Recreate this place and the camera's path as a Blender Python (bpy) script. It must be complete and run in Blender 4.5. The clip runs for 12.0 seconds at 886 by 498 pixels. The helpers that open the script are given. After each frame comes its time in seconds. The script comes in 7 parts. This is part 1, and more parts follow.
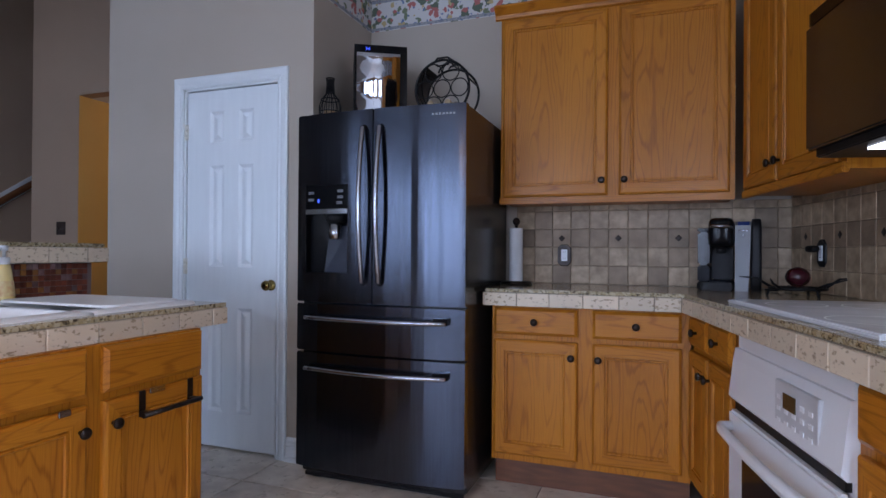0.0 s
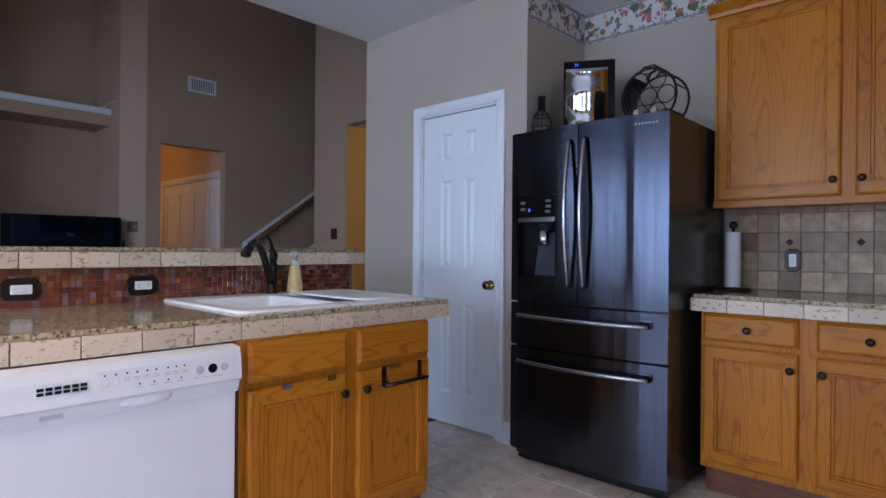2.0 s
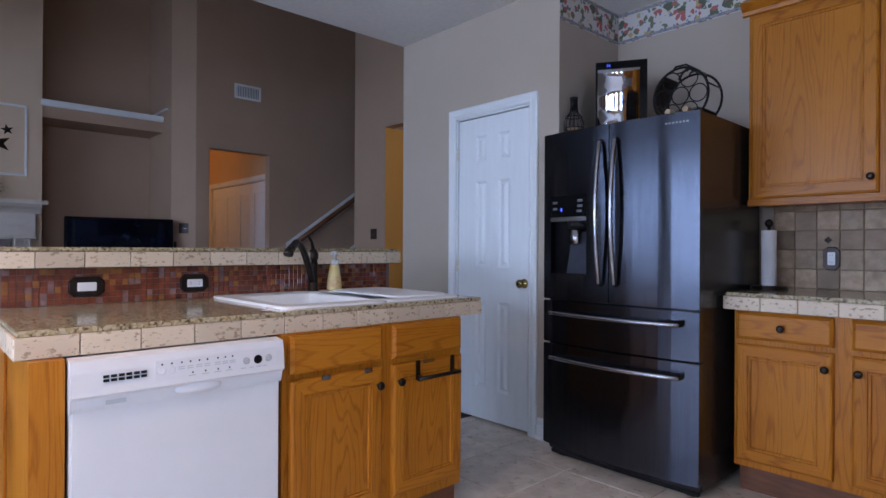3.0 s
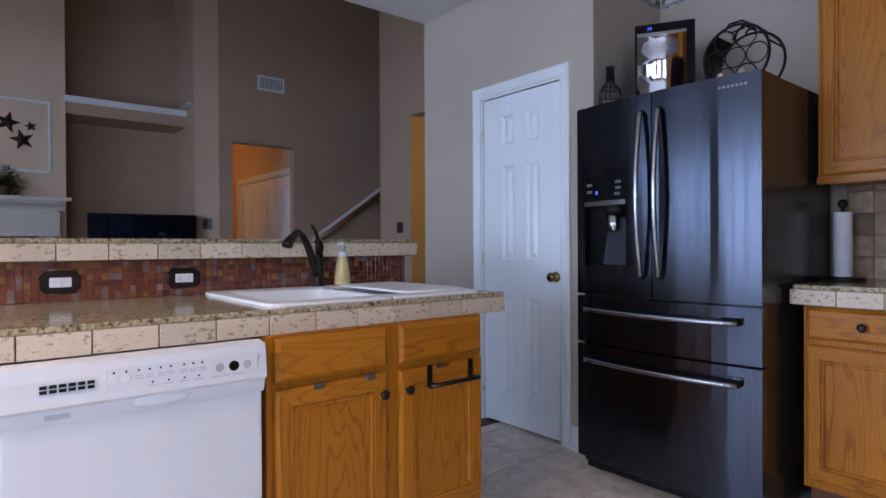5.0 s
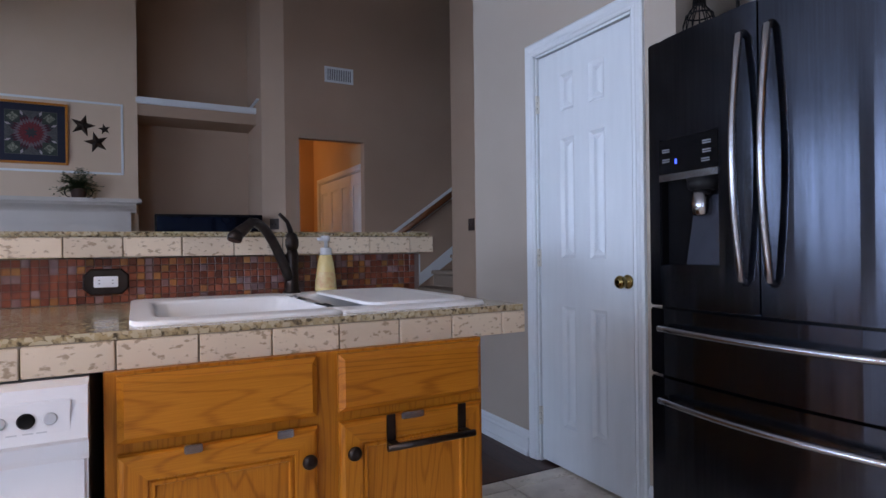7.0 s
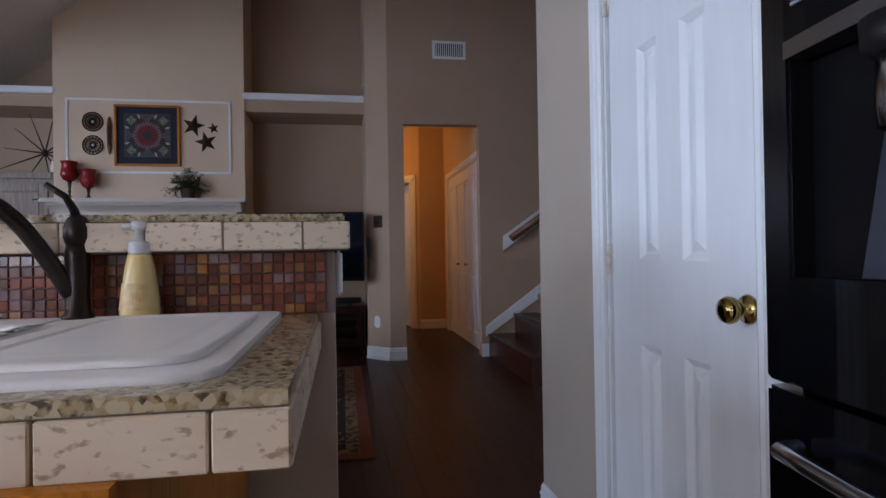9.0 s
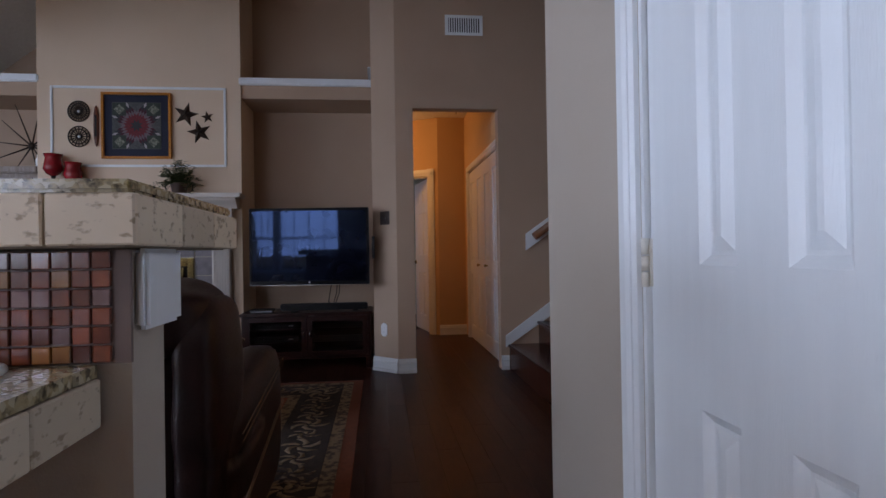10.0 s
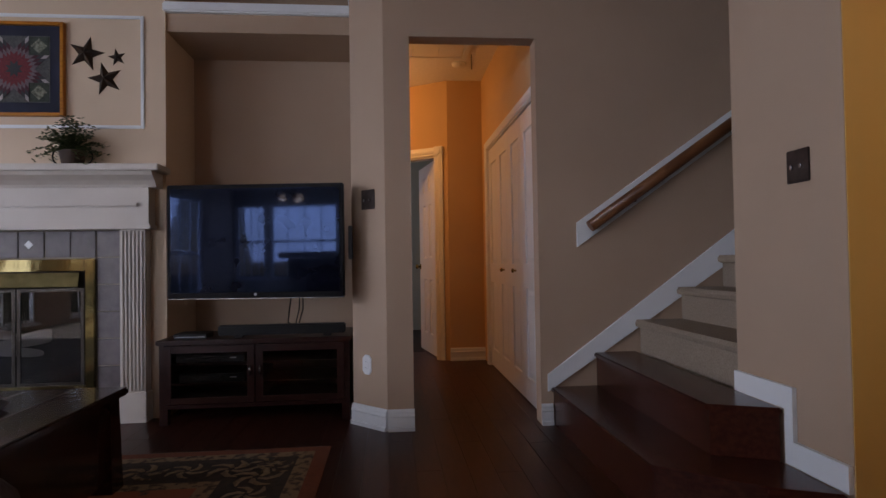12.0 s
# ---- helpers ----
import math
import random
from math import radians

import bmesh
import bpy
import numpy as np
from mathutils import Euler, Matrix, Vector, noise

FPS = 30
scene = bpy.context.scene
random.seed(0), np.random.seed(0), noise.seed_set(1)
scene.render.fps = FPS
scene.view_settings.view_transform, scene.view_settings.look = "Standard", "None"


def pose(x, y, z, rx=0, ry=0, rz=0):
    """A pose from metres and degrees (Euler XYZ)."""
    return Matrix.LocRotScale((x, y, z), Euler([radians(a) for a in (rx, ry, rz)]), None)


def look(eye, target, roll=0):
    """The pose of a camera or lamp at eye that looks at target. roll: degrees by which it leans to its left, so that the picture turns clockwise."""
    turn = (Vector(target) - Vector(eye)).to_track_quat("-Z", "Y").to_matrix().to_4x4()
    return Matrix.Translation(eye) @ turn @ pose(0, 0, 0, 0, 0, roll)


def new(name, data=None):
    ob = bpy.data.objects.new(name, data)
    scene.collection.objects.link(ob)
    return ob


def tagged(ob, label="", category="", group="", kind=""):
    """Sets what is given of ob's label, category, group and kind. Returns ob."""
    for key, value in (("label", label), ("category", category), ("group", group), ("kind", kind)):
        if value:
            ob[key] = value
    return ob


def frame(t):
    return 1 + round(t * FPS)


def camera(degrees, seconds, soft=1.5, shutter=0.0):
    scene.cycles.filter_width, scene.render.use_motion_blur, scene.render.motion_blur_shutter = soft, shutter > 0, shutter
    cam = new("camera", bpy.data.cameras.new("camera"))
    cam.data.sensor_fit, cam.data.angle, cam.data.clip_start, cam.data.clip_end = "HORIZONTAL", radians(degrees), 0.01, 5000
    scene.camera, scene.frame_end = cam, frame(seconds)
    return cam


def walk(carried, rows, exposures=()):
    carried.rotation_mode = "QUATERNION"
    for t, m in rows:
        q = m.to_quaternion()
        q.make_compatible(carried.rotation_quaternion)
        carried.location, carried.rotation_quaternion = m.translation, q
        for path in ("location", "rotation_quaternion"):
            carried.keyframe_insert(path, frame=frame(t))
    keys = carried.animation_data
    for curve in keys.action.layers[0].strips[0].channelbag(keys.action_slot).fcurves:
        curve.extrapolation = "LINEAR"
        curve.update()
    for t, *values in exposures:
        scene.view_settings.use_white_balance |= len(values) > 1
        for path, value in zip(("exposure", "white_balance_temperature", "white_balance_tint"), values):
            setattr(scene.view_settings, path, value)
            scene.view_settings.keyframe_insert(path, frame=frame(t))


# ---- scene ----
cam = camera(74.9, 12.0)
METRES, EYE, TILT, LEAN, TURN = 5.03, 1.04, 0.0, 0.0, 15.4
PATH = [
    (0, (0.192, 0.009, 1.111), (-0.502, 1.885, 1.124), 0.4),
    (0.5, (0.256, -0.049, 1.119), (-0.671, 1.723, 1.13), 0.6),
    (1, (0.331, -0.112, 1.124), (-0.798, 1.539, 1.132), 0.6),
    (1.5, (0.382, -0.13, 1.127), (-0.9, 1.404, 1.133), 0.6),
    (2, (0.439, -0.144, 1.141), (-0.932, 1.312, 1.144), 0.5),
    (2.5, (0.492, -0.167, 1.141), (-0.937, 1.232, 1.143), 0.4),
    (3, (0.529, -0.183, 1.139), (-0.94, 1.173, 1.14), 0.3),
    (3.5, (0.544, -0.19, 1.137), (-0.956, 1.133, 1.136), 0.1),
    (3.7, (0.542, -0.184, 1.132), (-0.969, 1.126, 1.131), 0.1),
    (5.5, (0.243, 0.239, 1.097), (-1.331, 1.473, 1.086), -0.5),
    (6, (0.144, 0.394, 1.087), (-1.468, 1.577, 1.081), -0.6),
    (6.5, (0.046, 0.626, 1.09), (-1.638, 1.706, 1.084), -0.6),
    (7, (-0.009, 0.822, 1.075), (-1.774, 1.762, 1.074), -0.7),
    (7.2, (-0.058, 0.934, 1.067), (-1.847, 1.828, 1.066), -0.8),
    (8.8, (-0.635, 1.766, 1.046), (-2.598, 2.152, 1.056), -0.8),
    (9, (-0.744, 1.84, 1.05), (-2.715, 2.181, 1.063), -0.9),
    (9.5, (-1.018, 1.994, 1.048), (-3.0, 2.266, 1.062), -0.9),
    (10, (-1.335, 2.13, 1.047), (-3.323, 2.351, 1.062), -0.9),
    (10.5, (-1.715, 2.194, 1.015), (-3.706, 2.387, 1.037), -1.0),
    (11, (-2.114, 2.244, 0.991), (-4.106, 2.423, 1.019), -0.9),
    (11.5, (-2.561, 2.305, 1.005), (-4.553, 2.474, 1.037), -0.9),
    (12, (-3.009, 2.319, 0.992), (-5.001, 2.5, 1.033), -0.9),
]
EXPOSURES = [(0, -0.53, 6600, 25), (3.5, -0.48, 6550, 26), (6.5, -0.38, 6700, 26), (8, -0.3, 7050, 26), (10, -0.28, 7300, 27), (11, -0.33, 7400, 28), (11.5, -0.46, 8000, 30), (12, -0.12, 8050, 30)]
walk(cam, [(t, look(eye, target, roll)) for t, eye, target, roll in PATH], EXPOSURES)

# ---- world, sun, large lights ----
W = bpy.data.worlds.new("overcast_sky")
scene.world = W
W.use_nodes = True
_n = W.node_tree.nodes
_sky = _n.new("ShaderNodeTexSky")
_sky.sky_type, _sky.sun_disc = "NISHITA", False
_sky.sun_elevation, _sky.sun_rotation = radians(35), radians(150)
W.node_tree.links.new(_sky.outputs[0], _n["Background"].inputs[0])
_n["Background"].inputs[1].default_value = 0.10
SUN = new("sun", bpy.data.lights.new("sun", "SUN"))
SUN.data.energy, SUN.data.angle, SUN.data.color = 1.0, radians(12), (1, 0.95, 0.88)
SUN.matrix_world = look((-3, -8, 7), (0, 0, 0))


def area(name, eye, target, w, h, watts, colour):
    ob = new(name, bpy.data.lights.new(name, "AREA"))
    ob.data.shape, ob.data.size, ob.data.size_y = "RECTANGLE", w, h
    ob.data.energy, ob.data.color = watts, colour
    ob.matrix_world = look(eye, target)
    return ob


def bulb(name, at, watts, colour, r=0.04):
    ob = new(name, bpy.data.lights.new(name, "POINT"))
    ob.data.energy, ob.data.color, ob.data.shadow_soft_size = watts, colour, r
    ob.location = at
    return ob


DAY = (0.50, 0.72, 1.0)
# daylight in the window openings of the breakfast nook and the living room
area("window_light", (-3.3, -4.05, 1.95), (-3.3, 0, 0.05), 1.7, 1.9, 85, DAY)
area("window_light", (-1.6, -4.2, 1.75), (-1.6, 0, 0.3), 1.7, 2.5, 138, DAY)
area("window_light", (0.9, -4.2, 1.75), (0.9, 0, 0.3), 1.7, 2.5, 128, DAY)
area("window_light", (3.65, -1.7, 1.9), (0, -1.4, 0.2), 1.7, 1.9, 102, DAY)
area("window_light", (3.65, -3.0, 1.9), (0, -2.6, 0.2), 0.8, 1.9, 44, DAY)
area("window_light", (-4.9, -4.1, 2.1), (-5.2, 0, 0.4), 1.3, 2.1, 58, DAY)
bulb("hall_bulb", (-8.35, 1.75, 2.46), 19, (1.0, 0.52, 0.17), 0.06)
area("window_light", (-10.6, 0.8, 1.7), (-10.6, 3.0, 1.0), 1.0, 1.3, 9, DAY)
bulb("entry_bulb", (-3.75, 4.9, 2.3), 10, (1.0, 0.74, 0.40), 0.08)
for _k in range(3):
    _a = _k * 2.094
    _s = new("chandelier_bulb", bpy.data.lights.new("chandelier_bulb", "SPOT"))
    _s.data.energy, _s.data.color, _s.data.shadow_soft_size = 17.0, (1.0, 0.80, 0.58), 0.03
    _s.data.spot_size, _s.data.spot_blend = radians(150), 0.5
    _s.location = (-0.7 + 0.17 * math.cos(_a), -0.5 + 0.17 * math.sin(_a), 1.985)

# ---- materials ----


def material(name, colour, rough=0.5, metal=0.0, second=None, scale=8.0, detail=4.0, stretch=(1, 1, 1), bump=0.0, bscale=60.0, lo=0.35, hi=0.65, piece=0.0, coat=0.0, rvar=0.0):
    """A painted or natural surface: two tones mixed by noise, fine relief, and a shift of tone from piece to piece."""
    m = bpy.data.materials.new(name)
    m.use_nodes = True
    t = m.node_tree
    N, L = t.nodes, t.links
    b = N["Principled BSDF"]
    b.inputs["Roughness"].default_value, b.inputs["Metallic"].default_value = rough, metal
    b.inputs["Coat Weight"].default_value = coat
    b.inputs["Coat Roughness"].default_value = 0.12
    co = N.new("ShaderNodeTexCoord")
    mp = N.new("ShaderNodeMapping")
    mp.inputs["Scale"].default_value = stretch
    L.new(co.outputs["Object"], mp.inputs[0])
    vec = mp.outputs[0]
    if piece:
        info = N.new("ShaderNodeObjectInfo")
        add = N.new("ShaderNodeVectorMath")
        add.operation = "MULTIPLY_ADD"
        add.inputs[1].default_value = (37.0, 19.0, 53.0)
        L.new(info.outputs["Random"], add.inputs[0])
        L.new(vec, add.inputs[2])
        vec = add.outputs[0]
    nz = N.new("ShaderNodeTexNoise")
    nz.inputs["Scale"].default_value, nz.inputs["Detail"].default_value = scale, detail
    L.new(vec, nz.inputs["Vector"])
    rp = N.new("ShaderNodeValToRGB")
    rp.color_ramp.elements[0].position, rp.color_ramp.elements[1].position = lo, hi
    rp.color_ramp.elements[0].color = (*(second or [c * 0.86 for c in colour]), 1)
    rp.color_ramp.elements[1].color = (*colour, 1)
    L.new(nz.outputs["Fac"], rp.inputs[0])
    out = rp.outputs[0]
    if piece:
        hs = N.new("ShaderNodeHueSaturation")
        mr = N.new("ShaderNodeMapRange")
        mr.inputs["To Min"].default_value, mr.inputs["To Max"].default_value = 1 - piece, 1 + piece
        L.new(info.outputs["Random"], mr.inputs[0])
        L.new(mr.outputs[0], hs.inputs["Value"])
        L.new(out, hs.inputs["Color"])
        out = hs.outputs[0]
    L.new(out, b.inputs["Base Color"])
    if bump or rvar:
        n2 = N.new("ShaderNodeTexNoise")
        n2.inputs["Scale"].default_value, n2.inputs["Detail"].default_value = bscale, 5
        L.new(vec, n2.inputs["Vector"])
        if bump:
            bp = N.new("ShaderNodeBump")
            bp.inputs["Strength"].default_value, bp.inputs["Distance"].default_value = bump, 0.004
            L.new(n2.outputs["Fac"], bp.inputs["Height"])
            L.new(bp.outputs[0], b.inputs["Normal"])
        if rvar:
            r2 = N.new("ShaderNodeMapRange")
            r2.inputs["To Min"].default_value, r2.inputs["To Max"].default_value = max(0.02, rough - rvar), rough + rvar
            L.new(n2.outputs["Fac"], r2.inputs[0])
            L.new(r2.outputs[0], b.inputs["Roughness"])
    return m


def glow(name, colour, strength):
    m = bpy.data.materials.new(name)
    m.use_nodes = True
    b = m.node_tree.nodes["Principled BSDF"]
    b.inputs["Base Color"].default_value = (*colour, 1)
    b.inputs["Emission Color"].default_value = (*colour, 1)
    b.inputs["Emission Strength"].default_value = strength
    return m


def oak_material(name, stretch):
    """Honey oak: cathedral figure with thin dark growth lines, fine pores along the grain, under satin varnish."""
    m = bpy.data.materials.new(name)
    m.use_nodes = True
    t = m.node_tree
    N, L = t.nodes, t.links
    b = N["Principled BSDF"]
    b.inputs["Roughness"].default_value, b.inputs["Coat Weight"].default_value, b.inputs["Coat Roughness"].default_value = 0.40, 0.12, 0.22
    b.inputs["Specular IOR Level"].default_value = 0.25
    co, mp, info = N.new("ShaderNodeTexCoord"), N.new("ShaderNodeMapping"), N.new("ShaderNodeObjectInfo")
    mp.inputs["Scale"].default_value = stretch
    L.new(co.outputs["Object"], mp.inputs[0])
    add = N.new("ShaderNodeVectorMath")
    add.operation = "MULTIPLY_ADD"
    add.inputs[1].default_value = (9.0, 4.0, 7.0)
    L.new(info.outputs["Random"], add.inputs[0])
    L.new(mp.outputs[0], add.inputs[2])

    def noise(scale, detail, vec):
        n = N.new("ShaderNodeTexNoise")
        n.inputs["Scale"].default_value, n.inputs["Detail"].default_value = scale, detail
        L.new(vec, n.inputs["Vector"])
        return n.outputs["Fac"]

    def math_node(op, a, k, c=None):
        n = N.new("ShaderNodeMath")
        n.operation = op
        L.new(a, n.inputs[0])
        n.inputs[1].default_value = k
        if c is not None:
            L.new(c, n.inputs[2])
        return n.outputs[0]

    figure = noise(0.85, 1.5, add.outputs[0])
    ripple = noise(5.0, 2.0, add.outputs[0])
    rings = math_node("MULTIPLY_ADD", figure, 19.0, math_node("MULTIPLY", ripple, 0.8))
    line = math_node("PINGPONG", rings, 0.5)
    fine = N.new("ShaderNodeMapping")
    fine.inputs["Scale"].default_value = tuple(6.0 if k > 2 else 1.6 for k in stretch)
    L.new(add.outputs[0], fine.inputs[0])
    pores = noise(9.0, 3.0, fine.outputs[0])
    patch = noise(0.45, 1.0, add.outputs[0])
    edge = N.new("ShaderNodeMapRange")
    edge.interpolation_type = "SMOOTHSTEP"
    edge.inputs["From Min"].default_value, edge.inputs["From Max"].default_value = 0.0, 0.20
    L.new(line, edge.inputs[0])
    tone = math_node("MULTIPLY_ADD", edge.outputs[0], 0.19, math_node("MULTIPLY_ADD", pores, 0.46, math_node("MULTIPLY", patch, 0.40)))
    rp = N.new("ShaderNodeValToRGB")
    e = rp.color_ramp.elements
    e[0].position, e[0].color = 0.36, (0.30, 0.092, 0.006, 1)
    e[1].position, e[1].color = 0.76, (0.55, 0.198, 0.015, 1)
    k = e.new(0.54)
    k.color = (0.44, 0.146, 0.010, 1)
    L.new(tone, rp.inputs[0])
    L.new(rp.outputs[0], b.inputs["Base Color"])
    bp = N.new("ShaderNodeBump")
    bp.inputs["Strength"].default_value, bp.inputs["Distance"].default_value = 0.10, 0.002
    L.new(pores, bp.inputs["Height"])
    L.new(bp.outputs[0], b.inputs["Normal"])
    return m


OAK_UP = oak_material("oak_upright_grain", (8.5, 8.5, 0.9))
OAK_ACROSS = oak_material("oak_level_grain", (0.9, 8.5, 8.5))
# Cabinet oak darkened, the shade under the base units put into its colour.
OAK_SHADED = material("oak_shadow_board", (0.20, 0.075, 0.035), 0.5, second=(0.13, 0.05, 0.025), stretch=(1, 1, 6), bump=0.1)
PAINT = material("beige_wall_paint", (0.475, 0.405, 0.335), 0.75, second=(0.45, 0.38, 0.31), scale=1.6, bump=0.22, bscale=240)
# Same beige wall paint, with the living room's dim warm light put in.
PAINT_DIM = material("dimmed_beige_paint", (0.465, 0.325, 0.232), 0.75, second=(0.44, 0.305, 0.217), scale=1.4, bump=0.22, bscale=240)
# Same beige wall paint, its colour raised for the light on the chimney breast.
PAINT_LIT = material("brightened_beige_paint", (0.68, 0.515, 0.375), 0.75, second=(0.65, 0.49, 0.35), scale=1.6, bump=0.22, bscale=240)
PAINT_GOLD = material("ochre_wall_paint", (0.70, 0.43, 0.13), 0.75, second=(0.66, 0.40, 0.11), scale=1.4, bump=0.2, bscale=240)
PAINT_ROOM = material("sage_grey_wall_paint", (0.42, 0.44, 0.38), 0.75, second=(0.39, 0.41, 0.35), scale=1.6, bump=0.2, bscale=240)
PAINT_HALL = material("warm_hall_paint", (0.62, 0.43, 0.25), 0.75, second=(0.58, 0.40, 0.23), scale=1.4, bump=0.2, bscale=240)
CEIL = material("white_ceiling_texture", (0.84, 0.84, 0.83), 0.9, second=(0.79, 0.79, 0.78), scale=30, bump=0.5, bscale=160)
TRIM = material("white_trim_paint", (0.77, 0.805, 0.82), 0.42, second=(0.73, 0.765, 0.78), scale=2.5, bump=0.05, bscale=80)
# White trim paint, greyed in its colour for the mantel's weaker light.
MANTEL = material("greyed_white_mantel_paint", (0.56, 0.505, 0.45), 0.45, second=(0.52, 0.465, 0.41), scale=2.5, bump=0.05, bscale=80)
DOORWHITE = material("white_grained_door_paint", (0.77, 0.81, 0.83), 0.4, second=(0.74, 0.78, 0.80), scale=3, stretch=(9, 9, 1), bump=0.18, bscale=40)
WOODFLOOR = material("dark_cherry_floor_plank", (0.056, 0.0145, 0.008), 0.36, second=(0.034, 0.0085, 0.005), scale=5, stretch=(1.2, 8, 1), piece=0.10, bump=0.05, bscale=30, rvar=0.05)
WOODFLOOR.node_tree.nodes["Principled BSDF"].inputs["Specular IOR Level"].default_value = 0.32
SEAM = material("dark_floor_seam", (0.02, 0.009, 0.007), 0.6)
FLOORTILE = material("beige_floor_tile", (0.80, 0.71, 0.60), 0.30, second=(0.62, 0.525, 0.43), scale=11, detail=9, bump=0.12, bscale=25, piece=0.08, rvar=0.1)
GROUT = material("grey_brown_grout", (0.33, 0.265, 0.20), 0.9, bump=0.3, bscale=200)
TRAV = material("cream_travertine_tile", (0.66, 0.54, 0.40), 0.5, second=(0.36, 0.26, 0.165), scale=70, detail=8, lo=0.345, hi=0.43, piece=0.13, stretch=(0.7, 0.7, 1.2), bump=0.4, bscale=40)
SPLASHGROUT = material("tan_tile_grout", (0.34, 0.25, 0.165), 0.9, bump=0.3, bscale=200)
SPLASH = material("tumbled_brown_stone_tile", (0.53, 0.385, 0.25), 0.5, second=(0.30, 0.205, 0.125), scale=22, detail=8, lo=0.3, hi=0.68, piece=0.16, bump=0.35, bscale=60)
SPLASH_DARK = material("dark_tumbled_stone_tile", (0.37, 0.26, 0.17), 0.55, second=(0.24, 0.165, 0.105), scale=16, detail=8, lo=0.3, hi=0.68, piece=0.2, bump=0.35, bscale=60)
MOSAIC = material("amber_red_glass_mosaic", (0.235, 0.060, 0.028), 0.12, second=(0.125, 0.032, 0.019), scale=20, piece=0.35, coat=0.5)
MOSAIC_PALE = material("smoky_lilac_glass_mosaic", (0.27, 0.165, 0.155), 0.10, second=(0.17, 0.085, 0.08), scale=20, piece=0.35, coat=0.5)
MOSAIC_GOLD = material("honey_glass_mosaic", (0.38, 0.165, 0.045), 0.10, second=(0.26, 0.09, 0.03), scale=20, piece=0.3, coat=0.5)
STEEL = material("black_stainless_steel", (0.072, 0.083, 0.108), 0.125, 0.97, second=(0.060, 0.069, 0.091), scale=3, stretch=(60, 60, 1))
_b = STEEL.node_tree.nodes["Principled BSDF"]
_b.inputs["Anisotropic"].default_value, _b.inputs["Anisotropic Rotation"].default_value = 1.0, 0.25
_tg = STEEL.node_tree.nodes.new("ShaderNodeTangent")
_tg.direction_type, _tg.axis = "RADIAL", "Z"
STEEL.node_tree.links.new(_tg.outputs[0], _b.inputs["Tangent"])
BLACKGLOSS = material("gloss_black_plastic", (0.008, 0.008, 0.009), 0.10)
BLACK = material("matt_black_plastic", (0.012, 0.012, 0.013), 0.45, bump=0.05)
for _m in (BLACKGLOSS, BLACK):
    _m.node_tree.nodes["Principled BSDF"].inputs["Specular IOR Level"].default_value = 0.2
CHROME = material("brushed_steel_bar", (0.46, 0.47, 0.50), 0.2, 1.0, rvar=0.05)
BRASS = material("polished_brass", (0.36, 0.27, 0.10), 0.07, 1.0, second=(0.28, 0.20, 0.07), scale=20, rvar=0.03, bump=0.10, bscale=6)
BRONZE = material("oil_rubbed_bronze", (0.045, 0.034, 0.030), 0.32, 0.75, second=(0.028, 0.021, 0.019), scale=30, rvar=0.08)
WHITEAPP = material("white_appliance_enamel", (0.80, 0.81, 0.83), 0.3, second=(0.78, 0.79, 0.81), bump=0.02)
SINKWHITE = material("white_cast_enamel", (0.86, 0.85, 0.83), 0.35, second=(0.84, 0.83, 0.81))
SINKWHITE.node_tree.nodes["Principled BSDF"].inputs["Specular IOR Level"].default_value = 0.25
GREYMARK = material("grey_printing", (0.22, 0.23, 0.25), 0.6)
PALEMARK = material("pale_printing", (0.55, 0.57, 0.6), 0.6)


def granite_material():
    m = material("speckled_brown_granite", (0.40, 0.31, 0.17), 0.09, second=(0.075, 0.058, 0.036), scale=85, detail=6, lo=0.36, hi=0.55)
    t = m.node_tree
    N, L = t.nodes, t.links
    b = N["Principled BSDF"]
    b.inputs["Roughness"].default_value, b.inputs["Specular IOR Level"].default_value = 0.13, 0.42
    ramp = b.inputs["Base Color"].links[0].from_node
    co = N.new("ShaderNodeTexCoord")
    v = N.new("ShaderNodeTexVoronoi")
    v.inputs["Scale"].default_value = 120
    L.new(co.outputs["Object"], v.inputs["Vector"])
    r = N.new("ShaderNodeValToRGB")
    r.color_ramp.elements[0].position, r.color_ramp.elements[1].position = 0.50, 0.72
    r.color_ramp.elements[0].color, r.color_ramp.elements[1].color = (0, 0, 0, 1), (1, 1, 1, 1)
    sep = N.new("ShaderNodeSeparateColor")
    L.new(v.outputs["Color"], sep.inputs[0])
    L.new(sep.outputs[0], r.inputs[0])
    mx = N.new("ShaderNodeMix")
    mx.data_type = "RGBA"
    mx.inputs[7].default_value = (0.50, 0.42, 0.28, 1)
    L.new(r.outputs[0], mx.inputs[0])
    L.new(ramp.outputs[0], mx.inputs[6])
    L.new(mx.outputs[2], b.inputs["Base Color"])
    return m


GRANITE = granite_material()

# ---- building helpers ----


def box(bm, x0, x1, y0, y1, z0, z1, bevel=0.0):
    r = bmesh.ops.create_cube(bm, size=1.0)["verts"]
    for v in r:
        v.co = Vector((x0 + (v.co.x + 0.5) * (x1 - x0), y0 + (v.co.y + 0.5) * (y1 - y0), z0 + (v.co.z + 0.5) * (z1 - z0)))
    if bevel:
        es = {e for v in r for e in v.link_edges}
        bmesh.ops.bevel(bm, geom=list(es), offset=bevel, segments=2, affect="EDGES")
    return bm


